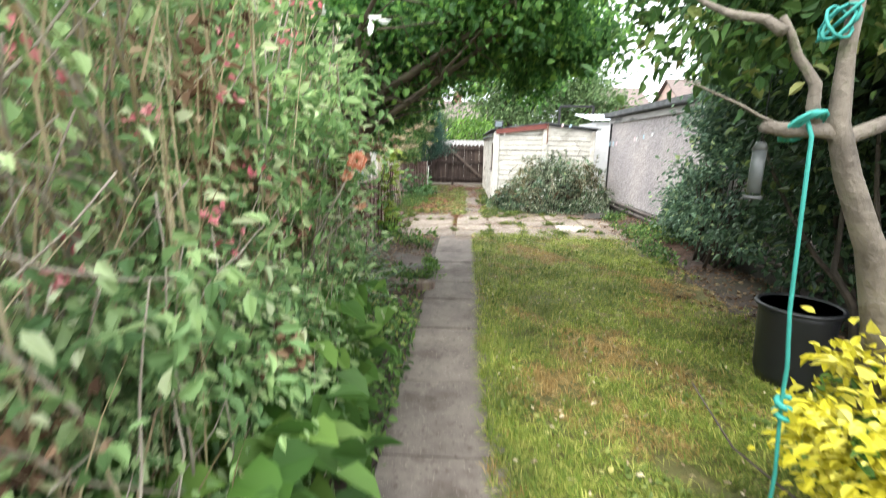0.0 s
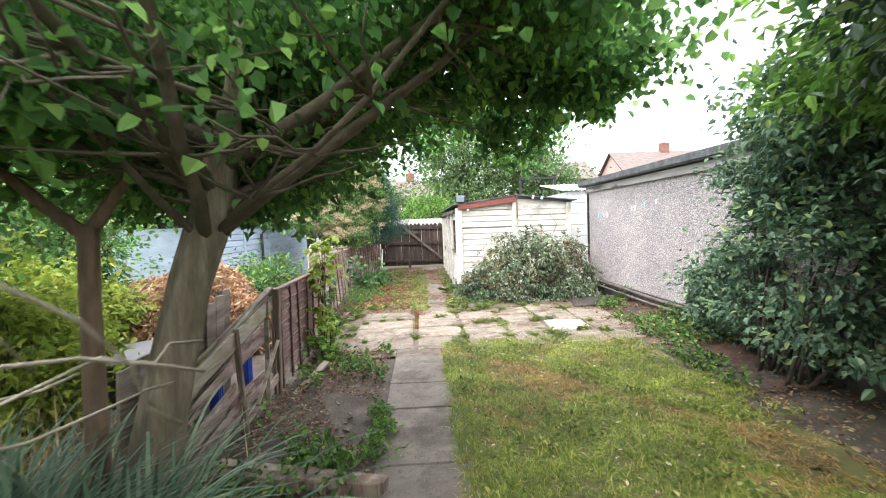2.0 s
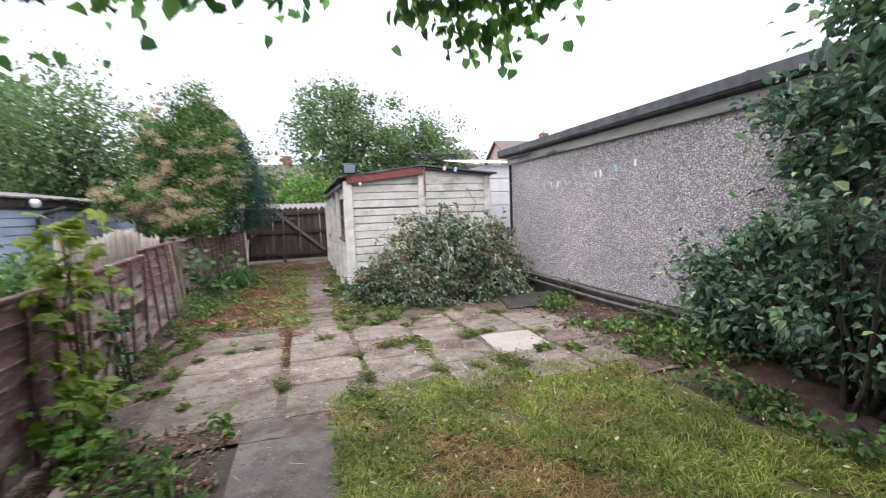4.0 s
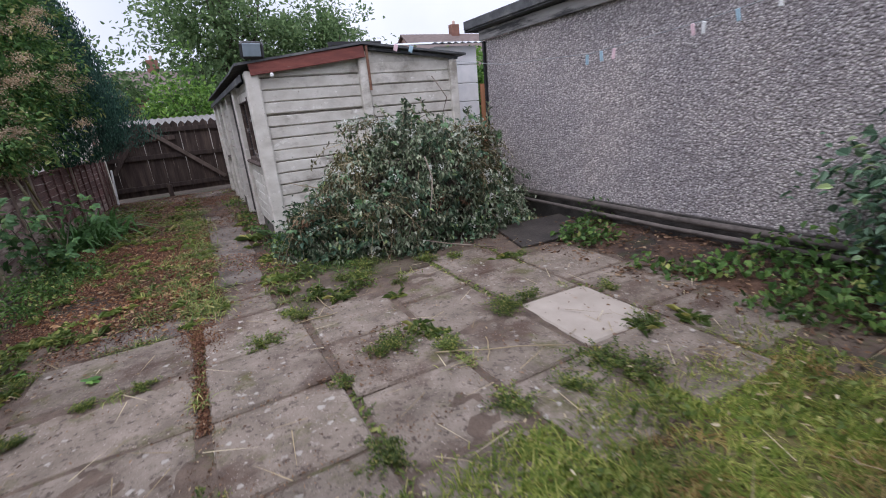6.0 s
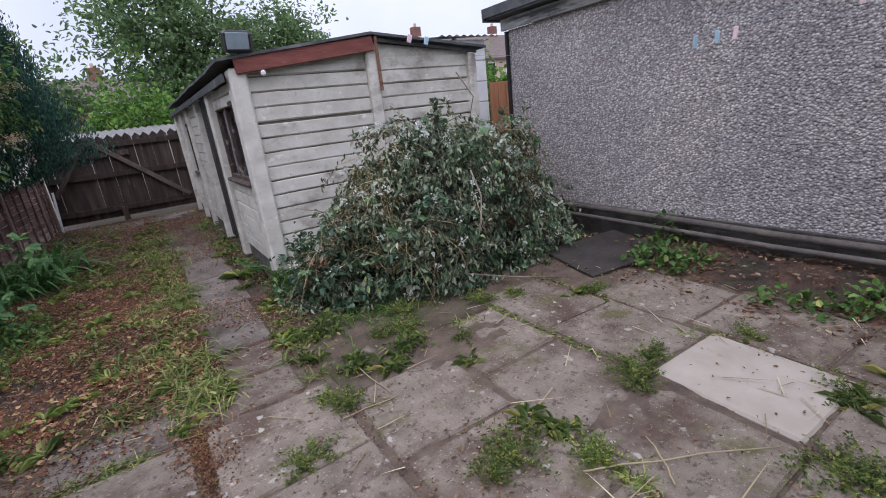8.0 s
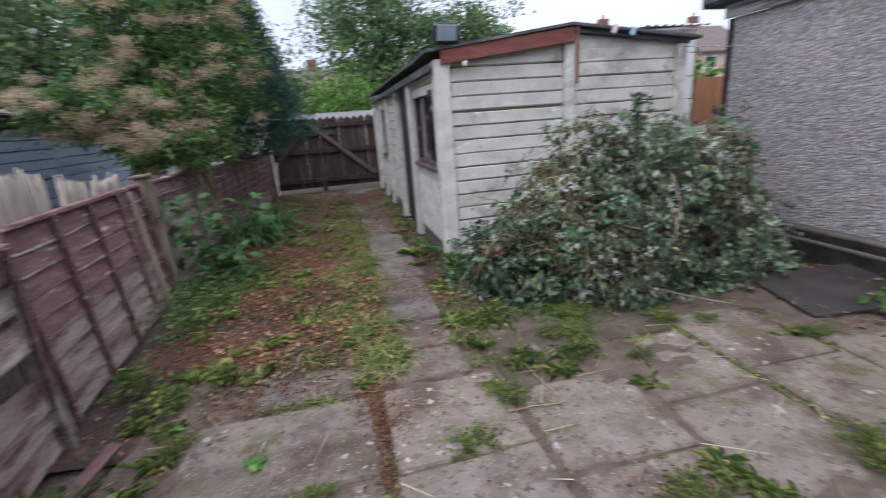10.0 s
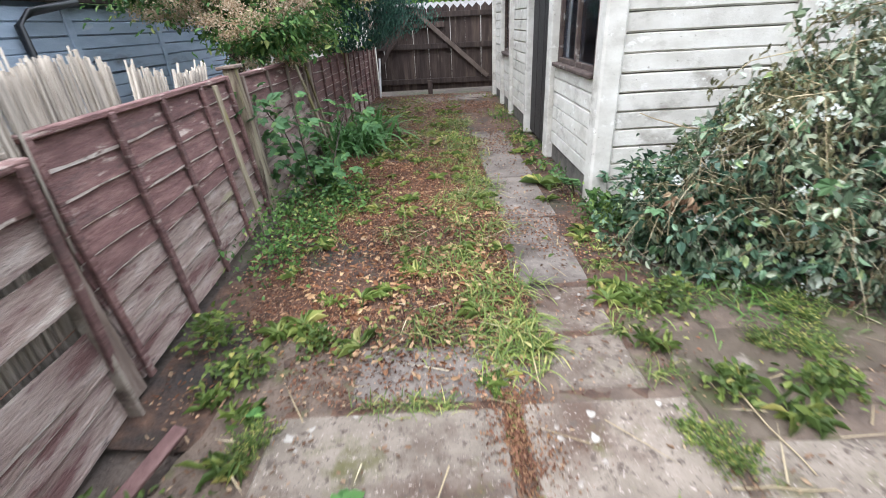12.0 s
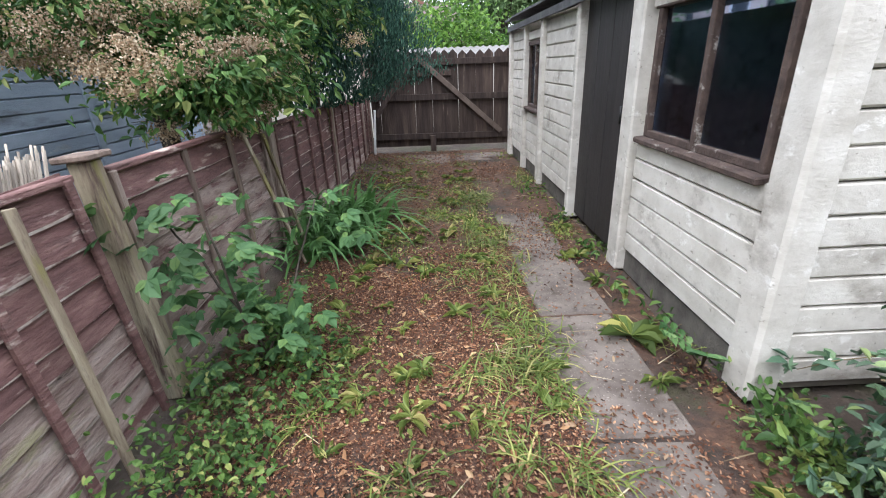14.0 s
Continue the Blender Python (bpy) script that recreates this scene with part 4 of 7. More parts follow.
def fence_post(x, y, h, material=POSTWOOD, cap=True, lean=(0, 0), w=0.09):
    p = thing("fence_post", (x, y, 0), "weathered square timber fence post", "post", "boundary fence posts")
    m = pose(x, y, 0, lean[0], lean[1], 0)
    part("shaft", block(w, w, h, 0.008, "fpost" + material.name), material, p, "", m)
    if cap:
        part("cap", block(w + 0.06, w + 0.06, 0.025, 0.006, "pcap"), POSTWOOD, p, "", m @ pose(0, 0, h))


fence_panel((-1.24, 7.06), (-1.27, 8.86), 1.02, 6, FENCE, "dark red-brown overlapping board panel with tall battens", lean=1.5)
fence_post(-1.3, 8.92, 1.05, cap=False)
fence_panel((-1.3, 8.98), (-1.45, 10.82), 1.03, 4, FENCE, "damaged brown panel with missing boards and loose ends", missing=(4, 7), loose={3: 3.0, 6: -2.0}, lean=1.5, bleached=7)
fence_post(-1.49, 10.89, 1.24, lean=(0, -5))
fence_panel((-1.48, 10.96), (-1.56, 12.88), 1.07, 5, FENCE, "maroon-brown overlapping board panel, lower boards bleached", lean=-4, bleached=4)
fence_post(-1.54, 12.98, 1.12, material=MOSSPOST, lean=(0, -4.5), w=0.085)
fence_panel((-1.58, 13.05), (-1.56, 14.75), 1.06, 4, FENCE, "worn brown panel under the shrub, bleached boards sprung", loose={5: 1.6, 7: -1.5}, lean=-2, batten_wood=POSTWOOD, bleached=7)
fence_post(-1.56, 14.82, 1.1, cap=False)
fence_panel((-1.55, 14.9), (-1.49, 16.7), 1.02, 5, FENCE, "brown overlapping board panel beside the track")
fence_post(-1.48, 16.77, 1.08, cap=False)
fence_panel((-1.48, 16.84), (-1.4, 18.64), 1.0, 5, FENCE, "brown overlapping board panel beside the track")
fence_post(-1.4, 18.72, 1.08, cap=False)
fence_panel((-1.4, 18.78), (-1.38, 19.34), 1.0, 3, FENCE, "short brown end panel by the gate")
# props leaning on the fence
for a, b in (((-1.45, 12.49, 0.0), (-1.57, 12.55, 1.05)), ((-1.3, 14.4, 0.05), (-1.5, 14.2, 1.05)), ((-1.34, 14.7, 0.0), (-1.5, 14.55, 1.0))):
    single("prop", block(0.034, 0.02, math.dist(a, b), 0.003, "prop"), MOSSPOST, "greenish loose batten leaning on the fence", "batten", "loose battens",
           m=Matrix.Translation(a) @ (Vector(b) - Vector(a)).to_track_quat("Z", "Y").to_matrix().to_4x4())
single("fallen_board", block(0.055, 0.8, 0.02, 0.004, "fallen"), FENCE, "fallen red-brown cap board leaning at the foot of the fence", "board", m=pose(-1.24, 10.25, 0.03, 5, 14, -14))
single("fallen_board", block(0.07, 0.75, 0.03, 0.004, "fallen2"), GREYWOOD, "broken pale board lying at the foot of the fence", "board", m=pose(-1.0, 7.35, 0.01, 8, 8, -12))
single("loose_board", block(0.15, 0.018, 0.62, 0.005, "loose"), BLEACHED, "broken bleached board leaning across the damaged panel", "board",
       m=Matrix.Translation((-1.27, 9.32, 0.12)) @ Vector((-0.06, 0.42, 0.4)).to_track_quat("Z", "X").to_matrix().to_4x4())
single("prop", block(0.065, 0.025, 1.06, 0.004, "tallprop"), GREYWOOD, "rough bleached batten nailed beside the tall post", "batten", "loose battens", m=pose(-1.4, 10.77, 0.0, -3, -5.5, 0))
# broken panel by the tree
bp = fence_panel((-1.32, 5.1), (-1.26, 6.96), 1.06, 2, BLEACHED, "collapsed grey panel with missing boards and a sagging top rail", missing=(3, 4, 5), loose={1: -1.0, 2: 2.5, 6: 1.5, 7: -1.0}, lean=1, drop=0.48, cap=True, batten_wood=POSTWOOD)
bar("rail", (-1.24, 5.2, 0.62), (-1.22, 7.0, 0.93), 0.13, 0.02, GREYWOOD, bp, spin=90)
bar("batten", (-1.2, 6.1, 0.0), (-1.22, 6.05, 0.86), 0.05, 0.03, POSTWOOD, bp)
for y0, z0, y1, z1, w in ((5.25, 0.3, 6.0, 0.42, 0.11), (5.2, 0.12, 6.35, 0.28, 0.13), (6.1, 0.06, 6.9, 0.2, 0.08), (5.3, 0.48, 5.95, 0.6, 0.09)):
    bar("broken_board", (-1.23 + RNG.normal(0, 0.012), y0, z0), (-1.21 + RNG.normal(0, 0.012), y1, z1), w, 0.016, BLEACHED, bp, spin=90)
bar("batten", (-1.18, 6.55, 0.05), (-1.22, 6.75, 0.95), 0.04, 0.025, GREYWOOD, bp)
bar("batten", (-1.14, 6.2, 0.2), (-1.18, 6.9, 0.55), 0.03, 0.02, GREYWOOD, bp)
fence_post(-1.24, 7.0, 1.05, cap=False, lean=(4, 3), w=0.075)
single("edging_plank", block(1.32, 0.09, 0.1, 0.008, "edging"), POSTWOOD, "long dark weathered plank edging a weedy bed beside the path", "plank", m=pose(-0.72, 5.33, 0.0, 0, 0, -11))
for k, (x, y, r) in enumerate(((-1.5, 6.25, 8), (-1.44, 6.72, -5))):
    crate = thing("crate", (x, y, 0), "blue slatted plastic crate behind the broken fence", "crate", "blue crates")
    for j in range(3):
        part("slat", block(0.015, 0.022, 0.45, 0.003, "cr"), BLUE_PLASTIC, crate, "", pose(x + 0.05, y - 0.035 + j * 0.035, 0.05, 0, 0, r))
    part("body", block(0.06, 0.1, 0.5, 0.01, "crb"), BLUE_PLASTIC, crate, "", pose(x, y, 0.0, 0, 0, r))
store = thing("board_stack", (-1.66, 6.0, 0), "upright tan boards stacked behind the broken fence", "boards")
for k in range(9):
    part("board", block(0.025, 0.16, 0.8 + 0.035 * k, 0.004, "tan%d" % (k % 3)), GREYWOOD, store, "", pose(-1.62 + RNG.normal(0, 0.01), 5.35 + k * 0.175, 0, RNG.normal(0, 2), 3, 0))

# ---- reed screen behind the fence ----
screen = thing("reed_screen", (-1.72, 10.8, 0), "bleached split-reed screen leaning behind the fence", "screen")


def screen_x(y):
    """The screen stands close behind the damaged panel and further off past the tall post."""
    return -1.26 - 0.082 * (y - 8.98) - 0.1 - 0.16 * min(1.0, max(0.0, (y - 10.9) / 0.5))


y = 8.95
while y < 12.75:
    h = 1.27 + RNG.normal(0, 0.012) - max(0, y - 11.3) * 0.1 + 0.03 * math.sin(y * 5.0)
    tip = RNG.normal(0, 0.25) - (0 if y < 11.9 else 7 if y < 12.25 else 14)
    k = ("cane", int(RNG.integers(0, 4)))
    if k not in BOXES:
        g = Geo()
        g.tube([(0, 0, 0), (0.003 * (k[1] - 1.5), 0.002, 0.5), (0, 0, 1)], 0.0042 + 0.0006 * k[1], 6)
        BOXES[k] = g.mesh("cane")
    part("cane", BOXES[k], CANE, screen, "", pose(screen_x(y) + RNG.normal(0, 0.004), y, 0.02, tip, RNG.normal(0, 0.6), 0) @ Matrix.Diagonal((1, 1, h, 1)))
    y += 0.0128
g = Geo()
for k in range(520):
    yy = 8.93 + k * 0.0074
    h = 1.25 + RNG.normal(0, 0.03) - max(0, yy - 11.3) * 0.1 + 0.03 * math.sin(yy * 5.0)
    g.tube([(screen_x(yy) - 0.012, yy, 0.02), (screen_x(yy) - 0.012, yy + RNG.normal(0, 0.012) + (0 if yy < 11.9 else 0.15 if yy < 12.25 else 0.3), h)], 0.0056, 4)
tagged(part("back_cane", g, CANE, screen), kind="stuff")
for z in (0.45, 1.1):
    g = Geo()
    g.tube([(screen_x(8.95 + 0.47 * k) + 0.008, 8.95 + 0.47 * k, z - 0.01 * k) for k in range(9)], 0.003, 4)
    part("binding_wire", g, RUST, screen)

# ---- neighbour's blue-grey garage ----
shed = thing("neighbour_garage", (-3.8, 14.8, 0), "blue-grey painted concrete plank garage with old sheet roof", "garage")
for ya, yb in ((11.4, 12.9), (12.98, 14.5), (14.58, 16.1), (16.18, 18.4)):
    planks(shed, (-3.8, ya), (-3.8, yb), 0.1, 1.66, 0.13, 90)
    part("post", block(0.1, 0.1, 1.7, 0.01, "npost"), BLUE_WALL, shed, "", pose(-3.8, ya - 0.04, 0))
g = Geo()
g.box((-7.5, 11.4, 0), (-3.83, 18.4, 1.7))
part("core", g, BLUE_WALL, shed)
ROOFSHEET = block(2.15, 0.33, 0.03, 0.006, "sheet")
for k in range(24):
    for x0, t in ((-4.72, 8), (-6.8, -8)):
        part("roof_sheet", ROOFSHEET, OLD_ROOF, shed, "", pose(x0, 11.3 + k * 0.31, 1.97 + RNG.normal(0, 0.008), RNG.normal(2, 0.6), t, 0))
bar("fascia", (-3.72, 11.2, 1.76), (-3.72, 18.5, 1.76), 0.04, 0.12, GATEWOOD, shed, spin=0)
g = Geo()
g.tube([(-3.66, 14.6, 1.7), (-3.66, 13.98, 1.6), (-3.7, 13.85, 1.5), (-3.72, 13.98, 0.1)], 0.035, 8)
part("downpipe", g, BLACK_PLASTIC, shed, "black bent downpipe")
al = thing("flood_lamp", (-3.66, 13.6, 1.7), "round white lamp under the neighbour's roof edge", "lamp")
g = Geo()
g.tube([(-3.62, 13.6, 1.75), (-3.57, 13.58, 1.75)], [0.075, 0.07], 12)
part("lens", g, WHITE_PAINT, al)
bar("bracket", (-3.7, 13.58, 1.75), (-3.62, 13.6, 1.75), 0.05, 0.05, BLACK_METAL, al)

# ---- main tree beside the path ----
tree = thing("tree", (-1.15, 5.05, 0), "spreading garden tree with leaning grey-brown trunk and dense low crown", "tree")
g = Geo()
g.tube([(-1.27, 4.86, -0.1), (-1.23, 4.86, 0.12), (-1.16, 4.88, 0.5), (-1.07, 4.92, 0.95), (-0.98, 4.96, 1.35), (-0.86, 5.0, 1.7), (-0.8, 5.0, 1.95), (-0.72, 5.02, 2.3), (-0.66, 5.0, 2.7)], [0.19, 0.14, 0.112, 0.1, 0.096, 0.104, 0.085, 0.05, 0.02], 28, 0.012, 0.1)
part("trunk", g.mesh("trunk", True), BARK, tree, "leaning ridged trunk")
g = Geo()
CROWN, CR = (-0.9, 4.7, 2.85), (2.5, 1.95, 1.0)
for k in range(17):
    a = k * 2.4
    end = np.array(CROWN) + (math.cos(a) * CR[0] * 0.85, math.sin(a) * CR[1] * 0.85, -0.35 + 0.5 * RNG.random())
    pts = limb(g, np.array((-0.9, 5.0, 1.55)) + (0.13 * (k % 5) / 4, 0.0, 0.12 * (k % 5)), end + (0, 0, 0.25), 0.02 + 0.025 * RNG.random(), 0.006, 0.09, 7, 7)
    for j in range(16):
        s = np.array(pts[int(RNG.integers(1, 7))])
        way = unit(RNG.normal(size=3) * (1, 1, 0.3))
        way[2] = max(way[2], (1.95 - s[2]) / 0.7)
        limb(g, s, s + way * (0.4 + 0.5 * RNG.random()), 0.011, 0.003, 0.14, 4, 4)
part("limb", g, TWIG, tree, "dense grey-brown limbs and twigs")
g = foliage(36000, CROWN, CR, 420, 0.17, 0.056, 0.85, 0.25, 2.0, keep=lambda p: (p[:, 1] > 4.9) | (RNG.random(len(p)) < np.where(p[:, 0] < 0, 0.42, 0.7)))
h = Geo()
for k in range(34):
    a = np.array((-1.5 + 1.5 * RNG.random() if k % 2 else 0.45 + 0.95 * RNG.random(), 6.15 + 0.4 * RNG.random(), 2.45 + 0.2 * RNG.random()))
    e = a + (RNG.normal(0, 0.2), 0.5 + 0.3 * RNG.random(), RNG.normal(-0.18, 0.1))
    pts = np.array(limb(h, a, e, 0.008, 0.003, 0.15, 5, 4))
    q = np.repeat(pts[1:], 26, 0) + RNG.normal(size=(130, 3)) * (0.09, 0.09, 0.06)
    L = 0.045 + 0.03 * RNG.random(130)
    g.leaves(q, unit(RNG.normal(size=q.shape) * 0.6 + (0, 0.3, -0.5)), unit(RNG.normal(size=q.shape) * 0.6 + (0, 0, 1)), L, L * 0.9)
part("twig", h, DARKBARK, tree, "drooping leafy twigs at the crown's edge")
foliage(20000, (-1.15, 6.05, 2.75), (1.7, 0.8, 0.7), 230, 0.15, 0.068, 0.9, 0.1, 2.0, geo=g)
foliage(3800, (0.6, 5.8, 2.8), (0.9, 0.6, 0.4), 60, 0.11, 0.065, 0.9, 0.1, 2.25, geo=g)
foliage(5200, (1.35, 5.9, 2.72), (0.7, 0.6, 0.36), 55, 0.1, 0.065, 0.9, 0.1, 2.3, geo=g)
foliage(4500, (-2.5, 4.6, 2.0), (1.0, 1.2, 0.45), 80, 0.16, 0.055, 0.8, 0.2, 1.5, geo=g)
foliage(6500, (-1.55, 6.25, 2.0), (1.0, 0.75, 0.42), 90, 0.16, 0.06, 0.8, 0.1, 1.62, geo=g)
foliage(3000, (-0.75, 5.6, 2.0), (0.5, 0.5, 0.3), 50, 0.14, 0.06, 0.8, 0.1, 1.7, geo=g)
foliage(8000, (-1.5, 6.0, 2.7), (1.7, 0.9, 0.6), 160, 0.18, 0.052, 0.8, 0.15, 1.95, geo=g)
foliage(10000, (0.75, 4.5, 2.95), (0.9, 1.3, 0.6), 110, 0.17, 0.052, 0.8, 0.2, 2.3, geo=g)
part("crown", g, MAPLE, tree, "dense dark green rounded leaves")
stem = thing("small_tree", (-1.42, 4.75, 0), "slender brown stem with a forked top beside the large trunk", "tree")
g = Geo()
g.tube([(-1.4, 4.8, -0.05), (-1.38, 4.8, 0.6), (-1.36, 4.8, 1.3), (-1.34, 4.8, 1.65)], [0.06, 0.05, 0.045, 0.045], 8, 0.05)
limb(g, (-1.35, 4.8, 1.6), (-1.75, 4.6, 2.0), 0.035, 0.02, 0.1)
limb(g, (-1.35, 4.8, 1.6), (-1.1, 4.9, 2.1), 0.035, 0.02, 0.1)
part("stem", g, surface("brown_stem", [(0.3, (0.12, 0.075, 0.05)), (0.7, (0.26, 0.175, 0.12))], 7, stretch=(2, 2, 0.6), bump=0.6, bscale=30), stem)
g = foliage(1800, (-1.6, 4.6, 2.1), (0.7, 0.6, 0.4), 40, 0.14, 0.09, 0.7, 0.2, 1.75)
part("crown", g, MAPLE, stem)

# ---- overgrown hedge along the path ----
hedge = thing("overgrown_hedge", (-1.3, 1.6, 0), "tangled overgrown mixed hedge with pink flowers and dead brown leaves", "hedge")
g = Geo()


def hedge_side(p):
    edge = -0.14 - 0.2 * np.clip(1.2 - p[:, 2], 0, 1) * 0 - 0.16 * np.clip(p[:, 1] - 2.6, 0, 2) - 0.35 * np.clip(1.6 - p[:, 1], 0, 1)
    return (p[:, 0] < edge + 0.1 * np.sin(p[:, 1] * 4.0 + p[:, 2] * 3)) & (p[:, 1] < 2.75 + 1.2 * (-0.1 - p[:, 0]))


foliage(26000, (-1.15, 1.9, 1.25), (1.15, 1.95, 1.5), 380, 0.14, 0.05, 0.45, 0.45, 0.02, geo=g, keep=hedge_side)
foliage(9000, (-0.75, 2.6, 1.0), (0.6, 0.9, 0.9), 150, 0.1, 0.038, 0.4, 0.4, 0.02, geo=g, keep=hedge_side)
foliage(5000, (-1.9, 3.6, 1.5), (1.0, 0.8, 1.1), 110, 0.14, 0.075, 0.6, 0.4, 0.3, geo=g, keep=hedge_side)
foliage(15000, (-0.5, 1.9, 1.2), (0.33, 1.45, 1.35), 260, 0.1, 0.045, 0.45, 0.3, 0.02, geo=g, keep=hedge_side)
part("leaf_mass", g, HEDGE, hedge, "mixed green hedge leaves")
g = Geo()
for k in range(900):
    b = np.array((-1.1 + RNG.normal(0, 0.45), 1.9 + RNG.normal(0, 0.9), 0.02))
    b[2] = 1.5 * RNG.random()
    e = b + (RNG.normal(0.15, 0.4), RNG.normal(0, 0.5), 0.2 + 0.8 * RNG.random())
    e[0], b[0] = min(e[0], -0.3), min(b[0], -0.32)
    e[1] = min(e[1], 2.5)
    limb(g, b, e, 0.0042, 0.0018, 0.14, 7, 4)
for k in range(3):
    limb(g, (-0.75 - 0.25 * k, 1.2 + 0.2 * k, 0), (-0.5 - 0.3 * k, 1.6 + 0.15 * k, 2.5), 0.022, 0.01, 0.06, 6, 6)
limb(g, (-1.25, 1.15, 0.7), (-0.5, 1.95, 1.3), 0.018, 0.008, 0.05, 5, 6)
part("stem", g, PALEBARK, hedge, "pale tangled stems and twigs")
g = foliage(9000, (-0.9, 1.7, 1.35), (0.8, 1.5, 1.1), 170, 0.05, 0.038, 0.6, 0.5, 0.1, keep=hedge_side)
part("dead_leaf_mass", g, DEADLEAF, hedge, "shrivelled orange-brown dead leaves")
g = Geo()
b = np.stack([-0.32 - 0.75 * RNG.random(1500), 0.9 + 1.7 * RNG.random(1500), 0.5 + 1.2 * RNG.random(1500)], 1)
b = b[hedge_side(b + (0.08, 0, 0))]
g.blades(b, RNG.normal(size=b.shape) * (0.2, 0.35, 0.1) + (0.05, 0, 1.0), 0.35 + 0.6 * RNG.random(len(b)), 0.004 + 0.004 * RNG.random(len(b)), 0.25, 4)
part("dry_stalk_mass", g, STRAW, hedge, "upright dry straw-coloured stems")
g = Geo()
p, out = clump_points(700, (-0.6, 1.9, 1.7), (0.5, 1.2, 0.75), 80, 0.022, 0.6)
p = p[hedge_side(p)]
g.leaves(p, unit(RNG.normal(size=p.shape)), unit(RNG.normal(size=p.shape)), np.full(len(p), 0.026), np.full(len(p), 0.015))
part("blossom", g, PINK, hedge, "small pink flowers")
for k in range(5):
    g = Geo()
    p = np.array((-0.14, 2.1, 1.98)) + RNG.normal(size=(1, 3)) * (0.04, 0.05, 0.06)
    g.leaves(p, unit(RNG.normal(size=p.shape) * 0.6 + (0.3, 0, -0.7)), unit(RNG.normal(size=p.shape)), [0.08], [0.026])
    part("pale_leaf", g, WHITE_PETAL, hedge, "bleached white leaf at a shoot tip")
g = Geo()
for cx, cy, n, r in ((-0.75, 1.5, 1100, 0.42), (-0.4, 2.5, 300, 0.2), (-0.9, 0.9, 900, 0.4)):
    b = np.stack([cx + RNG.normal(0, r, n), cy + RNG.normal(0, r, n), 0.05 + 0.85 * RNG.random(n)], 1)
    b = b[hedge_side(b)]
    w = unit(RNG.normal(size=b.shape) * (1, 1, 0.4) + (0.5, -0.2, -0.1))
    g.leaves(b, w, unit(RNG.normal(size=b.shape) * 0.4 + (0, 0, 1)), 0.11 + 0.08 * RNG.random(len(b)), 0.08 + 0.045 * RNG.random(len(b)))
part("broad_leaf_mass", g, leafy("broad_hedge_leaf", [(0, (0.05, 0.115, 0.026)), (0.5, (0.1, 0.205, 0.045)), (1, (0.2, 0.33, 0.085))], 0.5, 0.5), hedge, "broad bright green leaves low in the hedge")

# tall grasses between hedge and tree
def tuft(cx, cy, n, length, width, spread, lean, geo, droop=0.5, z=0.0):
    b = np.stack([cx + RNG.normal(0, spread, n), cy + RNG.normal(0, spread, n), np.full(n, z)], 1)
    w = RNG.normal(size=(n, 3)) * (lean, lean, 0.1) + (0, 0, 1)
    geo.blades(b, w, length * (0.5 + 0.7 * RNG.random(n)), width * (0.6 + 0.6 * RNG.random(n)), droop)


clump = thing("ornamental_grass", (-1.05, 4.1, 0), "tall blue-green arching grass clump at the tree's foot", "grass")
g = Geo()
for cx, cy, n in ((-1.45, 4.3, 260), (-1.15, 4.45, 170), (-1.75, 4.5, 200)):
    b = np.stack([cx + RNG.normal(0, 0.13, n), cy + RNG.normal(0, 0.12, n), np.zeros(n)], 1)
    g.blades(b, RNG.normal(size=(n, 3)) * (0.35, 0.35, 0.1) + (0.35, 0.05, 1), 0.9 + 0.65 * RNG.random(n), 0.022 + 0.014 * RNG.random(n), 0.42, 6)
part("leaf_mass", g, leafy("blue_grass", [(0, (0.07, 0.13, 0.09)), (0.6, (0.14, 0.22, 0.155)), (1, (0.3, 0.38, 0.29))], 0.5, 0.25), clump)
g = Geo()
tuft(-1.8, 4.5, 350, 0.9, 0.009, 0.4, 0.5, g, 0.35)
tuft(-2.2, 5.0, 500, 1.0, 0.009, 0.35, 0.6, g, 0.4)
tuft(-1.2, 4.7, 140, 0.7, 0.008, 0.3, 0.6, g, 0.35)
part("dry_stalk_mass", g, STRAW, clump, "dry straw stalks")

# ---- right side: dark shrubs and the gnarled branch ----
shrub = thing("shrub", (3.6, 6.9, 0), "large rounded dark green shrub in front of the pebbledash wall", "shrub")
g = foliage(21000, (4.12, 6.65, 1.2), (0.8, 1.15, 1.35), 230, 0.115, 0.072, 0.6, 0.5, 0.02)
foliage(4200, (3.95, 7.9, 0.6), (0.35, 0.7, 0.65), 70, 0.1, 0.068, 0.6, 0.4, 0.02, geo=g)
foliage(4600, (3.6, 6.4, 2.45), (0.5, 0.75, 0.55), 60, 0.11, 0.074, 0.6, 0.3, geo=g)
part("crown", g, LAUREL, shrub)
g = Geo()
for k in range(26):
    limb(g, (3.7 + RNG.normal(0, 0.12), 6.8 + RNG.normal(0, 0.2), 0), (3.85 + RNG.normal(0, 0.25), 6.6 + RNG.normal(0, 0.4), 0.9 + 0.8 * RNG.random()), 0.022, 0.006, 0.1, 6, 6)
part("stem", g, DARKBARK, shrub)
ash = thing("tree", (4.9, 4.9, 0), "light green young tree rising behind the dark shrubs", "tree")
g = Geo()
g.tube([(3.75, 5.2, 0), (3.72, 5.15, 1.0), (3.65, 5.2, 2.0), (3.65, 5.2, 2.8)], [0.08, 0.07, 0.06, 0.04], 8)
branches(g, (3.68, 5.2, 1.9), (3.6, 5.1, 3.1), (1.0, 1.1, 1.1), 12, 0.035)
part("trunk", g, DARKBARK, ash)
g = foliage(9000, (3.75, 5.1, 3.0), (1.15, 1.2, 1.15), 170, 0.15, 0.1, 0.5, 0.4, 1.9)
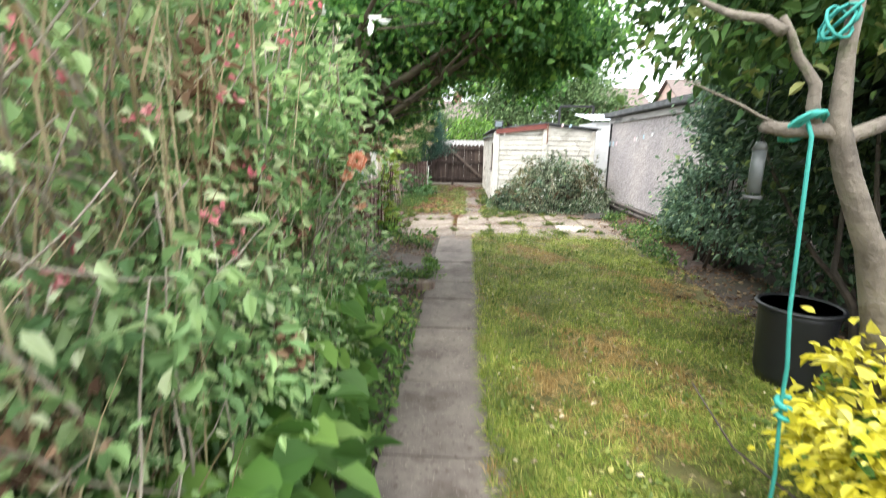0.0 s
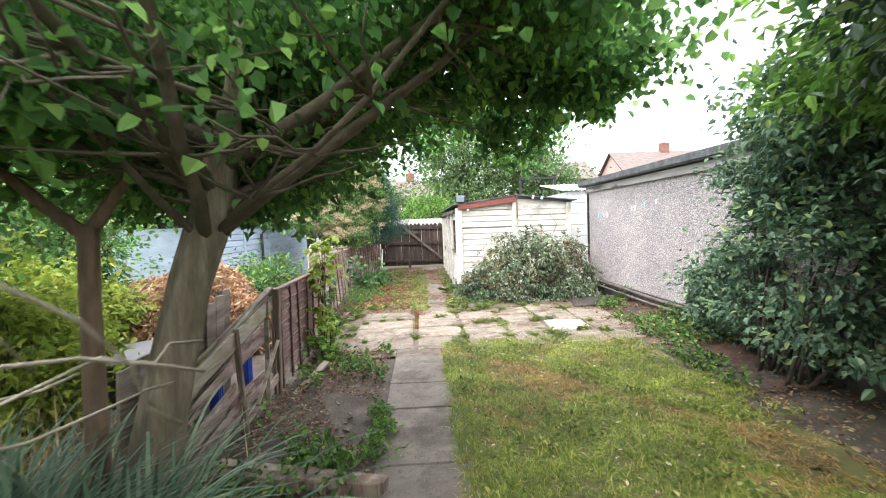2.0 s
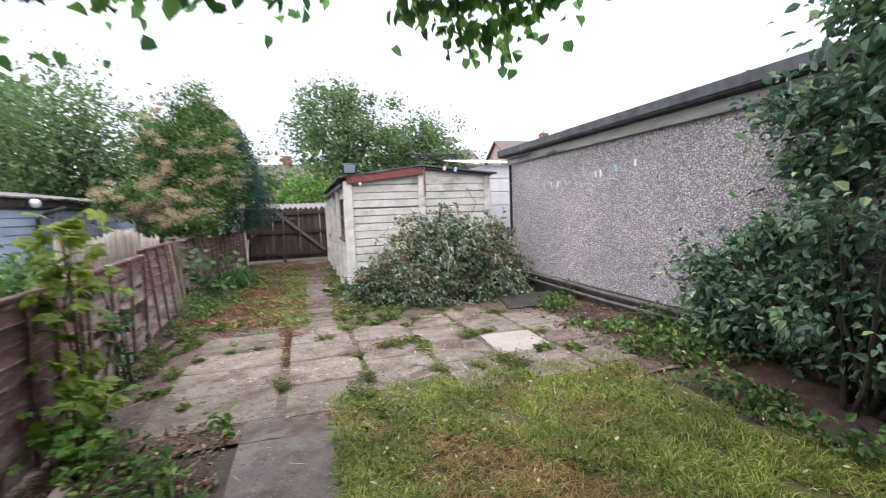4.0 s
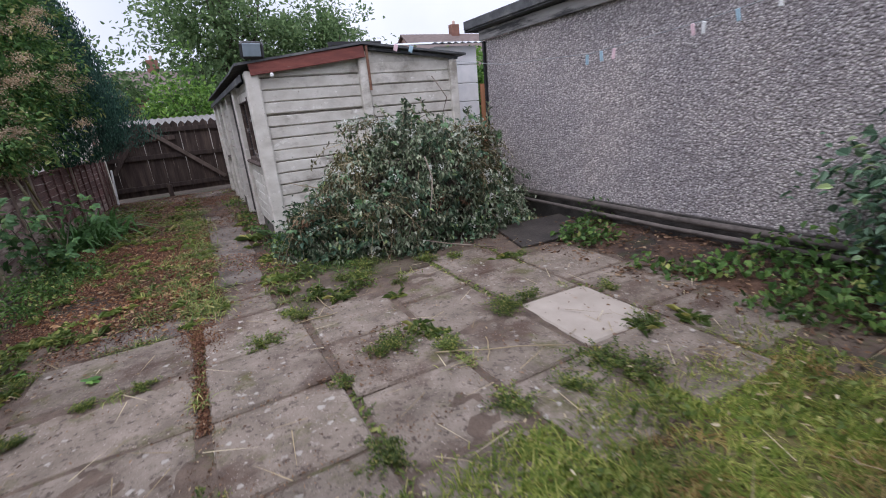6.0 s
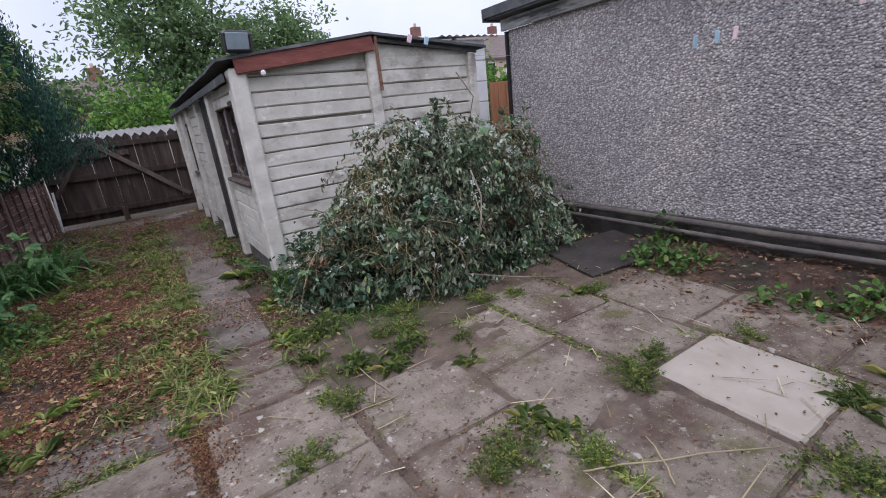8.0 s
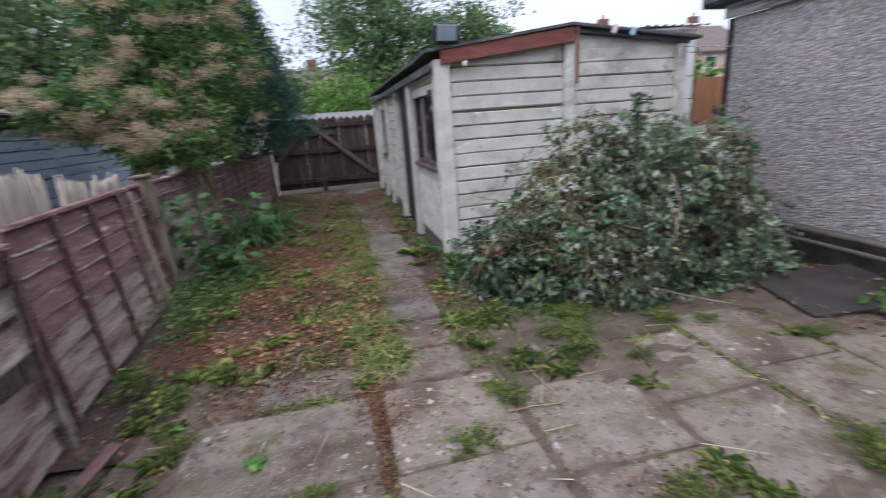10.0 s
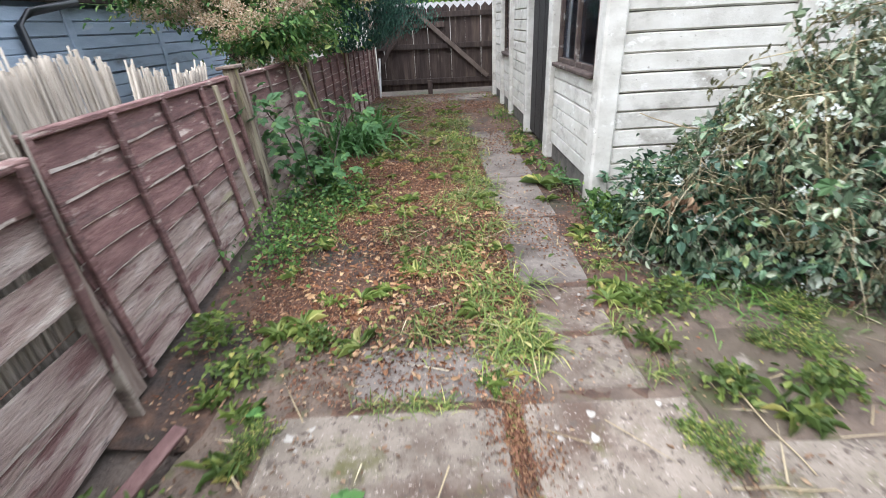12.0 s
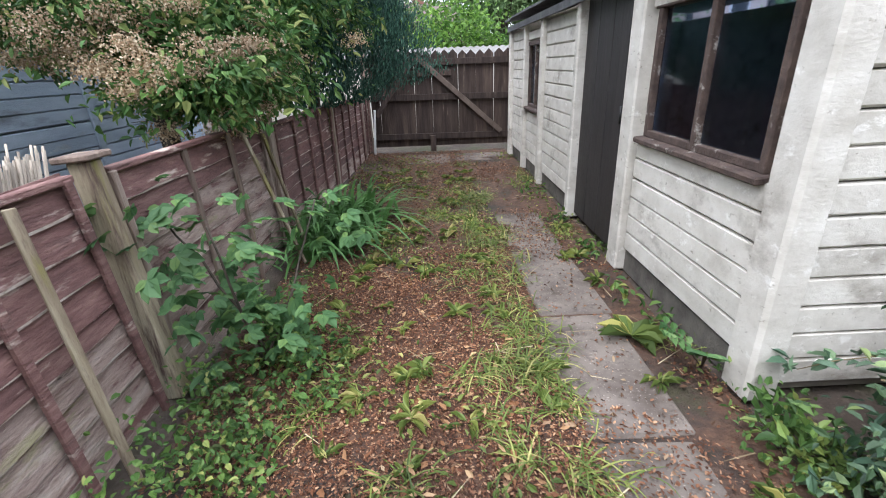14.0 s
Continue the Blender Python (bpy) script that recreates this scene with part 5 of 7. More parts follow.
part("crown", g, BRIGHT, ash)
dark = thing("evergreen_hedge", (3.4, 3.6, 0), "tall dark evergreen hedge with a hollow shaded foot", "hedge")
g = foliage(17000, (3.4, 3.5, 2.35), (1.0, 1.7, 1.25), 300, 0.16, 0.085, 0.5, 0.5, 0.9)
foliage(7000, (2.8, 3.9, 2.85), (0.7, 1.2, 0.85), 120, 0.14, 0.08, 0.5, 0.4, 1.9, geo=g)
foliage(4000, (3.7, 4.6, 1.0), (0.7, 0.7, 0.9), 90, 0.14, 0.08, 0.5, 0.4, 0.05, geo=g)
foliage(3500, (3.9, 2.8, 0.8), (0.5, 1.1, 0.8), 80, 0.14, 0.08, 0.5, 0.4, 0.05, geo=g)
part("crown", g, EVERGREEN, dark)
g = Geo()
for k in range(22):
    b = (3.5 + RNG.normal(0, 0.25), 3.5 + RNG.normal(0, 0.8), 0)
    limb(g, b, (b[0] + RNG.normal(-0.2, 0.35), b[1] + RNG.normal(0, 0.4), 1.4 + 0.9 * RNG.random()), 0.03, 0.01, 0.15, 6, 6)
part("stem", g, DARKBARK, dark)
g = Geo()
g.box((4.6, -2.0, 0), (4.72, 6.0, 1.8))
single("wall_side", g, GATEWOOD, "dark timber boundary behind the hedge", "fence", kind="structure")

old = thing("old_tree", (1.95, 2.2, 0), "gnarled pale-barked shrub tree with a cut branch", "tree")
g = Geo()
g.tube([(2.0, 2.2, -0.05), (1.85, 2.1, 0.5), (1.7, 1.98, 0.95), (1.58, 1.95, 1.25), (1.46, 1.95, 1.48), (1.4, 1.95, 1.64), (1.4, 1.97, 1.85), (1.43, 2.0, 2.3)], [0.075, 0.06, 0.05, 0.042, 0.036, 0.03, 0.022, 0.016], 10, 0.09)
part("trunk", g.mesh("trunk", True), DULLBARK, old)
g = Geo()
g.tube([(1.18, 1.95, 1.63), (1.25, 1.95, 1.62), (1.34, 1.95, 1.62), (1.45, 1.97, 1.6), (1.75, 2.05, 1.7), (2.1, 2.2, 2.0)], [0.018, 0.022, 0.025, 0.026, 0.022, 0.015], 8, 0.1)
limb(g, (1.33, 1.95, 1.64), (1.2, 1.98, 1.95), 0.02, 0.01, 0.2, 6, 6)
limb(g, (1.2, 1.96, 1.9), (1.0, 2.3, 2.15), 0.018, 0.006, 0.2, 6, 6)
limb(g, (1.24, 1.95, 1.63), (0.95, 2.05, 1.78), 0.006, 0.002, 0.1, 5, 4)
limb(g, (1.45, 1.96, 1.55), (1.9, 2.6, 1.9), 0.02, 0.008, 0.2, 6, 6)
part("branch", g, DULLBARK, old, "knotted pale branches")
g = foliage(5600, (2.0, 2.8, 2.4), (0.85, 0.8, 0.55), 110, 0.12, 0.07, 0.6, 0.3, 1.75)
part("crown", g, OLIVE, old, "sparse dull green leaves")
# rope hanging from the cut branch
g = Geo()
pts = [(1.29, 1.93, 1.655), (1.3, 1.91, 1.6), (1.315, 1.91, 1.35), (1.335, 1.91, 1.05), (1.355, 1.9, 0.85), (1.365, 1.91, 0.72), (1.385, 1.9, 0.45), (1.39, 1.9, 0.2), (1.4, 1.88, 0.02)]
g.tube(pts, 0.0065, 6)
rope = single("rope", g, TEAL_ROPE, "teal-green plastic rope tied to the cut branch, hanging to the ground", "rope")
g = Geo()
for k in range(3):
    g.tube([(1.285 + 0.012 * k + 0.042 * math.cos(a), 1.95 + 0.045 * math.sin(a), 1.63 + 0.042 * math.cos(a + 1.2)) for a in np.linspace(0, 6.28, 12)], 0.007, 6)
part("knot", g, TEAL_ROPE, rope)
g = Geo()
g.tube([(1.365 + 0.02 * math.cos(a), 1.9 + 0.02 * math.sin(a), 0.74 - 0.004 * k) for k, a in enumerate(np.linspace(0, 12, 20))], 0.01, 6)
part("knot", g, TEAL_ROPE, rope)
g = Geo()
for k in range(4):
    g.tube([(1.36 + 0.035 * math.cos(a + k), 1.97 + 0.03 * math.sin(a), 1.93 + 0.05 * math.sin(a + k * 1.7)) for a in np.linspace(0, 6.28, 12)], 0.005, 6)
single("rope", g, TEAL_ROPE, "small tangle of teal rope round an upper branch", "rope")
feeder = thing("bird_feeder", (1.77, 2.9, 1.25), "clear tube bird feeder hanging in the hedge", "bird feeder")
g = Geo()
g.tube([(1.77, 2.9, 1.34), (1.77, 2.9, 1.56)], 0.032, 12)
part("tube", g, plain("cloudy_plastic", (0.13, 0.14, 0.14), 0.3), feeder)
g = Geo()
g.tube([(1.77, 2.9, 1.56), (1.77, 2.9, 1.6)], [0.038, 0.02], 12)
part("lid", g, plain("grey_plastic", (0.12, 0.125, 0.12), 0.4), feeder)
g = Geo()
g.tube([(1.77, 2.9, 1.31), (1.77, 2.9, 1.325)], 0.045, 12)
part("tray", g, plain("grey_plastic_tray", (0.1, 0.1, 0.1), 0.4), feeder)
g = Geo()
g.tube([(1.77, 2.9, 1.6), (1.77, 2.9, 1.78), (1.8, 2.95, 1.95)], 0.003, 4)
part("hanger", g, BLACK_METAL, feeder)

# bin and yellow shrub
bin_ = thing("garden_bin", (2.5, 3.4, 0), "black plastic garden tub with a rolled rim", "bin")
g = Geo()
prof = ((0.17, 0.0), (0.2, 0.1), (0.222, 0.5), (0.235, 0.56))
g.tube([(2.5, 3.4, z) for r, z in prof] + [(2.5, 3.4, 0.56), (2.5, 3.4, 0.3)], [r for r, z in prof] + [0.218, 0.2], 24)
part("tub", g.mesh("tub"), BLACK_PLASTIC, bin_)
g = Geo()
g.tube([(2.5 + 0.235 * math.cos(a), 3.4 + 0.235 * math.sin(a), 0.555) for a in np.linspace(0, 6.283, 33)], 0.016, 8)
part("rim", g.mesh("rim", True), BLACK_PLASTIC, bin_)
euon = thing("yellow_shrub", (1.86, 1.8, 0), "compact shrub with bright yellow variegated leaves", "shrub")
g = foliage(3600, (1.86, 1.8, 0.58), (0.42, 0.4, 0.42), 120, 0.05, 0.055, 0.5, 0.6, 0.05)
part("crown", g, YELLOW, euon)
g = foliage(900, (1.86, 1.8, 0.5), (0.34, 0.33, 0.36), 60, 0.05, 0.055, 0.5, 0.3, 0.05)
part("inner_leaf_mass", g, BRIGHT, euon)
g = Geo()
for k in range(16):
    limb(g, (1.86, 1.8, 0), (1.86 + RNG.normal(0, 0.2), 1.8 + RNG.normal(0, 0.2), 0.55), 0.012, 0.004, 0.2, 5, 4)
part("stem", g, DARKBARK, euon)

# ---- heap of cut vegetation ----
heap = thing("brush_heap", (2.5, 11.95, 0), "large heap of wilting cut stems, leaves and white flowers", "garden waste")
HC, HR = np.array((2.5, 11.9, 0.0)), np.array((1.38, 0.72, 1.26))


def wave_at(p):
    return np.sin(p[:, 0] * 5 + 1.1) * np.cos(p[:, 2] * 7 + p[:, 1] * 3)


def on_heap(n, inset=0.0, low=0.0):
    d = RNG.normal(size=(n, 3))
    d[:, 2] = np.abs(d[:, 2]) + low
    d = unit(d)
    lump = 1 + 0.14 * np.sin(d[:, 0] * 6 + 0.7) * np.cos(d[:, 1] * 5 + d[:, 2] * 4) + 0.07 * np.sin(d[:, 0] * 13 + d[:, 2] * 9) * np.cos(d[:, 1] * 11 + 1.0)
    q = d * HR * (lump * (1 - inset * RNG.random(n)))[:, None]
    taper = 1.0 - 0.04 * np.clip(q[:, 2] / HR[2], 0, 1.1)
    q = HC + q * np.stack([taper, taper, np.ones(n)], 1)
    return q, unit(d / HR)


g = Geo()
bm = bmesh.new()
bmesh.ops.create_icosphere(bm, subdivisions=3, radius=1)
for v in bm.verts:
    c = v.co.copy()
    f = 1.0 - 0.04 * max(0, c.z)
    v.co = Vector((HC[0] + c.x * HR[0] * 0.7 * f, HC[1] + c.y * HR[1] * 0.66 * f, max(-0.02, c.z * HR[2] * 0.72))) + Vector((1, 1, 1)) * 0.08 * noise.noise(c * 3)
# filler core; its near-black colour paints the shade in gaps between leaves
part("core", bm, surface("heap_core", [(0.3, (0.015, 0.013, 0.009)), (0.7, (0.05, 0.045, 0.028))], 9, bump=1.0, bscale=25), heap, "solid heap core coloured near-black for the shade between the leaves")


def sprays(count, per, ln, size, slim, where=None, low=0.0, hang=0.8, inset=0.08, lift=0.02):
    """Cut branches lying over the heap, each with leaves that hang from it: leaf mesh and stem mesh."""
    leaf, stem = Geo(), Geo()
    a, o = on_heap(count, inset, low)
    if where is not None:
        k = where(a)
        a, o = a[k], o[k]
    t = RNG.normal(size=a.shape) * (1, 1, 0.5) + (0, 0, -0.45)
    t = unit(t - (t * o).sum(1, keepdims=True) * o * 0.85)
    L = ln * (0.5 + 0.9 * RNG.random((len(a), 1)))
    u = RNG.random((len(a), per, 1))
    q = a[:, None] + t[:, None] * L[:, None] * u + o[:, None] * (lift + 0.05 * np.sin(u * 3.1)) - np.array((0, 0, 1.0)) * 0.12 * L[:, None] * u * u
    q = (q + RNG.normal(size=q.shape) * 0.018).reshape(-1, 3)
    oo, tt = np.repeat(o, per, 0), np.repeat(t, per, 0)
    keep = q[:, 2] > 0.015
    q, oo, tt = q[keep], oo[keep], tt[keep]
    way = unit(oo * 0.25 + tt * 0.3 + RNG.normal(size=q.shape) * 0.55 + (0, 0, -hang))
    sz = size * (0.55 + 0.8 * RNG.random(len(q)))
    leaf.leaves(q, way, unit(oo + RNG.normal(size=q.shape) * 0.55), sz, sz * slim * (0.75 + 0.5 * RNG.random(len(q))), 0.28, 0.25)
    for b, w, n, l_ in zip(a, t, o, L[:, 0]):
        e = b + w * l_ + n * lift
        e[2] = max(e[2] - 0.12 * l_, 0.02)
        stem.tube([b, (b + e) / 2 + n * (lift + 0.045), e], [0.0038, 0.003, 0.0018], 4)
    return leaf, stem


BROWN_SIDE = lambda p: ((p[:, 0] < 1.95) & (p[:, 2] > 0.35)) | ((p[:, 0] > 2.75) & (p[:, 2] > 0.55))
GREEN_SIDE = lambda p: ~BROWN_SIDE(p) | (RNG.random(len(p)) < 0.35)
leaf, stem = sprays(900, 26, 0.34, 0.05, 0.42, GREEN_SIDE, hang=1.0, inset=0.22)
tagged(part("wilted_leaf_mass", leaf, WILTED, heap, "drooping grey-green leaves"), kind="stuff")
tagged(part("branch_mass", stem, TWIG, heap, "dark cut stems in the heap"), kind="stuff")
leaf, stem = sprays(170, 20, 0.3, 0.05, 0.5, GREEN_SIDE)
tagged(part("green_leaf_mass", leaf, LAUREL, heap, "dark green leaves"), kind="stuff")
leaf, stem = sprays(760, 24, 0.3, 0.04, 0.36, BROWN_SIDE, inset=0.2)
tagged(part("olive_leaf_mass", leaf, leafy("olive_wilted_leaf", [(0, (0.05, 0.05, 0.025)), (0.5, (0.11, 0.105, 0.055)), (1, (0.21, 0.19, 0.11))], 0.6, 0.2), heap, "olive-brown withering leaves"), kind="stuff")
tagged(part("stalk_mass", stem, STRAW, heap, "tangled pale stalks"), kind="stuff")
leaf, stem = sprays(90, 18, 0.2, 0.05, 0.4, lambda p: (wave_at(p) > 0.55))
tagged(part("dead_leaf_mass", leaf, DEADLEAF, heap, "brown withered leaves"), kind="stuff")
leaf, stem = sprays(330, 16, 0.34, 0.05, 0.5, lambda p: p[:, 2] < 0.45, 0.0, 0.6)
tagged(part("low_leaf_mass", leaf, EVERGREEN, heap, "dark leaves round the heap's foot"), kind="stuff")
g = Geo()
p, out = on_heap(1500, 0.03)
k = BROWN_SIDE(p) | (RNG.random(len(p)) < 0.3)
p, out = p[k], out[k]
g.blades(p + out * 0.015, unit(out * 0.5 + RNG.normal(size=p.shape) * 0.9 + (0, 0, -0.1)), 0.12 + 0.25 * RNG.random(len(p)), np.full(len(p), 0.004), 0.5, 4)
tagged(part("dry_stalk_mass", g, STRAW, heap, "thin dry stalks over the heap"), kind="stuff")
g = Geo()
p = np.stack([1.5 + RNG.normal(0, 0.3, 420), 11.4 + RNG.normal(0, 0.16, 420), np.full(420, 0.02)], 1)
g.blades(p, RNG.normal(size=p.shape) * (0.8, 0.8, 0.1) + (0, -0.2, 0.5), 0.08 + 0.14 * RNG.random(420), np.full(420, 0.008), 0.6, 4)
tagged(part("grass_strand_mass", g, EDGEWEED, heap, "drooping cut grass strands"), kind="stuff")
g = foliage(1000, (1.5, 12.2, 0.24), (0.3, 0.25, 0.3), 45, 0.06, 0.042, 0.5, 0.3, 0.02)
foliage(350, (1.75, 11.75, 0.15), (0.6, 0.3, 0.2), 40, 0.06, 0.04, 0.5, 0.3, 0.01, geo=g)
foliage(1700, (1.36, 12.12, 0.26), (0.42, 0.33, 0.3), 70, 0.07, 0.044, 0.5, 0.2, 0.02, geo=g)
foliage(2600, (1.42, 12.0, 0.2), (0.42, 0.45, 0.34), 80, 0.08, 0.055, 0.5, 0.2, 0.02, geo=g)
tagged(part("trailing_leaf_mass", g, EVERGREEN, heap, "dark green leaves on stems trailing from the heap"), kind="stuff")
leaf, stem = Geo(), Geo()
for k in range(26):
    a = np.array((1.62 + RNG.normal(0, 0.2), 11.95 + RNG.normal(0, 0.25), 0.25 + 0.35 * RNG.random()))
    e = a + (-0.25 - 0.3 * RNG.random(), RNG.normal(-0.05, 0.2), -0.1 - 0.2 * RNG.random())
    e[2] = max(e[2], 0.03)
    pts = np.array(limb(stem, a, e, 0.005, 0.002, 0.12, 5, 4))
    q = np.repeat(pts[1:], 6, 0) + RNG.normal(size=(30, 3)) * 0.02
    L = 0.05 + 0.04 * RNG.random(30)
    leaf.leaves(q, unit(RNG.normal(size=q.shape) * 0.7 + (-0.3, 0, -0.1)), unit(RNG.normal(size=q.shape) * 0.5 + (0, 0, 1)), L, L * 0.5)
tagged(part("trailing_stem_mass", stem, STRAW, heap, "pale stems trailing over the soil"), kind="stuff")
tagged(part("trailing_sprig_mass", leaf, LAUREL, heap, "leaves on the trailing stems"), kind="stuff")
for a, b in (((1.75, 12.1, 0.5), (1.12, 12.35, 0.42)), ((1.8, 12.0, 0.35), (1.0, 12.1, 0.1)), ((1.9, 11.7, 0.2), (1.2, 11.75, 0.04)), ((1.7, 12.3, 0.6), (1.2, 12.5, 0.75))):
    g = Geo()
    limb(g, a, b, 0.009, 0.003, 0.12, 6, 6)
    part("trailing_stem", g, STRAW, heap)
for pts, rad in (([(2.28, 11.2, 0.95), (2.3, 11.12, 0.75), (2.26, 11.1, 0.55), (2.24, 11.14, 0.38)], 0.006), ([(2.0, 11.25, 0.18), (2.35, 11.0, 0.1), (2.75, 10.75, 0.03)], 0.006), ([(2.9, 12.1, 1.0), (3.15, 12.2, 1.5), (3.0, 12.25, 1.75)], 0.006)):
    g = Geo()
    g.tube(pts, rad, 6)
    part("thick_stalk", g, GREYWOOD, heap, "thick bare stalk")
g = Geo()
h = Geo()
p, out = on_heap(46, 0.0, 0.5)
for a, o in zip(p, out):
    e = a + unit(o * 0.7 + RNG.normal(size=3) * 0.6 + (0, 0, 0.5)) * (0.12 + 0.2 * RNG.random())
    limb(g, a - o * 0.05, e, 0.004, 0.002, 0.15, 4, 4)
    n = 14
    u = RNG.random((n, 1))
    q = a + (e - a) * (0.3 + 0.7 * u) + RNG.normal(size=(n, 3)) * 0.012
    ln = 0.04 + 0.04 * RNG.random(n)
    h.leaves(q, unit(RNG.normal(size=(n, 3)) + o * 0.6), unit(RNG.normal(size=(n, 3)) * 0.5 + (0, 0, 1)), ln, ln * 0.5)
tagged(part("sprig_stem_mass", g, STRAW, heap, "thin sprig stems sticking out"), kind="stuff")
tagged(part("sprig_leaf_mass", h, WILTED, heap, "leaves on sprigs sticking out"), kind="stuff")
g = Geo()
p, out = on_heap(2000, 0.02)
k = (np.sin(p[:, 0] * 4 + 1) + np.cos(p[:, 2] * 6)) > 0.0
p, out = p[k], out[k]
ln = 0.035 + 0.035 * RNG.random(len(p))
g.leaves(p + out * 0.015, unit(out * 0.4 + RNG.normal(size=p.shape) * 0.6 + (0, 0, -0.4)), unit(out + RNG.normal(size=p.shape) * 0.5), ln, ln * 0.55)
tagged(part("pale_leaf_mass", g, leafy("pale_underside", [(0, (0.25, 0.29, 0.22)), (1, (0.5, 0.54, 0.46))], 0.6, 0.2, 0.2), heap, "leaves showing pale undersides"), kind="stuff")
g = Geo()
p, out = on_heap(120, 0.0, 0.15)
for c, o in zip(p, out):
    n = 16
    q = c + o * 0.03 + RNG.normal(size=(n, 3)) * 0.018
    g.leaves(q, unit(RNG.normal(size=(n, 3)) + o), unit(RNG.normal(size=(n, 3)) + o), np.full(n, 0.022), np.full(n, 0.016))
part("flower_head", g, WHITE_PETAL, heap, "small white flower heads")
# ---- shrubs and saplings along the fence ----
photinia = thing("photinia_shrub", (-2.2, 14.6, 0), "tall shrub with faded brown blossom hanging over the fence", "shrub")
g = foliage(26000, (-1.78, 15.4, 2.5), (1.0, 1.1, 1.5), 300, 0.13, 0.066, 0.45, 0.4, 1.0)
foliage(8500, (-1.75, 14.45, 1.48), (0.55, 0.65, 0.5), 100, 0.1, 0.066, 0.45, 0.25, 0.93, geo=g)
foliage(4500, (-2.45, 14.3, 1.8), (0.6, 0.5, 0.32), 60, 0.1, 0.062, 0.45, 0.2, 1.3, geo=g)
part("crown", g, OLIVE, photinia)
g = Geo()
for centre, radii, count, low in (((-1.8, 14.42, 1.5), (0.55, 0.66, 0.48), 42, 1.0), ((-2.45, 14.3, 1.82), (0.64, 0.55, 0.34), 34, 1.4), ((-1.78, 15.4, 2.5), (1.05, 1.18, 1.55), 60, 1.2)):
    d = unit(RNG.normal(size=(count, 3)) + (0.45, -0.85, 0.0))
    for c in np.array(centre) + d * radii:
        if c[2] < low:
            continue
        n, w = int(190 + 190 * RNG.random()), 0.042 + 0.03 * RNG.random()
        q = c + RNG.normal(size=(n, 3)) * (w, w, w * 0.55)
        ln = 0.01 + 0.01 * RNG.random(n)
        g.leaves(q, unit(RNG.normal(size=(n, 3)) + (0, 0, -0.2)), unit(RNG.normal(size=(n, 3))), ln, ln * 0.75)
part("blossom", g, BROWNFLOWER, photinia, "faded beige-brown flower clusters")
g = Geo()
g.tube([(-2.2, 14.7, 0), (-2.22, 14.7, 0.8), (-2.3, 14.7, 1.5)], [0.08, 0.07, 0.06], 8)
branches(g, (-2.25, 14.7, 1.0), (-1.95, 15.1, 2.3), (0.8, 0.9, 1.2), 14, 0.035)
part("trunk", g, DARKBARK, photinia)


def cypress(x, y, h, r, name_label):
    t = thing("cypress", (x, y, 0), name_label, "conifer")
    g = Geo()
    n = 80000
    u = RNG.random(n) ** 0.8
    a = RNG.random(n) * 6.283
    ribs = 1 + 0.13 * np.sin(a * 9 + u * 5) + 0.1 * np.sin(a * 4 + u * 11)
    rad = r * np.clip(1 - u, 0, 1) ** 0.5 * np.clip(0.45 + u * 5, 0.35, 1) * ribs * (0.66 + 0.34 * RNG.random(n) ** 0.5 + 0.07 * RNG.normal(size=n))
    p = np.stack([x + np.cos(a) * rad, y + np.sin(a) * rad, 1.0 + u * (h - 1.0)], 1)
    out = np.stack([np.cos(a), np.sin(a), np.zeros(n)], 1)
    g.leaves(p, unit(out * 0.35 + RNG.normal(size=p.shape) * 0.25 + (0, 0, 0.9)), unit(out + RNG.normal(size=p.shape) * 0.5), 0.03 + 0.035 * RNG.random(n), np.full(n, 0.02))
    part("crown", g, CONIFER, t)
    g = Geo()
    g.tube([(x, y, 0), (x, y, h * 0.8)], [0.1, 0.03], 8)
    part("trunk", g, DARKBARK, t)


cypress(-1.72, 17.1, 4.1, 1.42, "dense dark blue-green cypress beside the gate")


LOBED = []
for k in range(6):
    g = Geo()
    for a, q in ((0, 1.0), (0.75, 0.85), (-0.75, 0.85), (1.6, 0.6), (-1.6, 0.6)):
        b = RNG.normal(0, 0.08)
        g.leaves([(0, 0, 0)], [(math.cos(a), math.sin(a), -0.1 + b)], [(0, 0, 1)], [q], [0.68 * q], 0.05)
    LOBED.append(g.mesh("leaf"))


def lobed(parent, places, size, material):
    """Broad leaves of five lobes, each an object of its own."""
    for p in places:
        s = size * (0.6 + 0.6 * RNG.random())
        k = int(RNG.integers(0, 6))
        key = (k, material.name)
        if key not in BOXES:
            BOXES[key] = LOBED[k].copy()
        part("leaf", BOXES[key], material, parent, "", pose(*p, RNG.normal(5, 26), RNG.normal(8, 26), RNG.random() * 360) @ Matrix.Diagonal((s, s, s, 1)))


lobed(heap, on_heap(34, 0.0, 0.25)[0] + (0, -0.03, 0.03), 0.1, leafy("pale_lobed", [(0, (0.08, 0.16, 0.07)), (1, (0.15, 0.25, 0.13))], 0.6, 0.2))


def sapling(x, y, h, n, size, material, label, spread=0.2):
    t = thing("sapling", (x, y, 0), label, "sapling")
    g = Geo()
    tops = []
    for k in range(3 if h > 0.9 else 5):
        tops += limb(g, (x + RNG.normal(0, 0.03), y + RNG.normal(0, 0.03), 0), (x + RNG.normal(0, spread * 0.7), y + RNG.normal(0, spread * 0.7), h * (0.7 + 0.3 * RNG.random())), 0.009, 0.004, 0.1, 6, 6)[1:]
    part("stem", g, DARKBARK, t)
    base = np.array(tops)[RNG.integers(0, len(tops), n)] + RNG.normal(size=(n, 3)) * (spread * 0.6, spread * 0.6, 0.07)
    base[:, 2] = np.maximum(base[:, 2], 0.05)
    lobed(t, base, size, material)


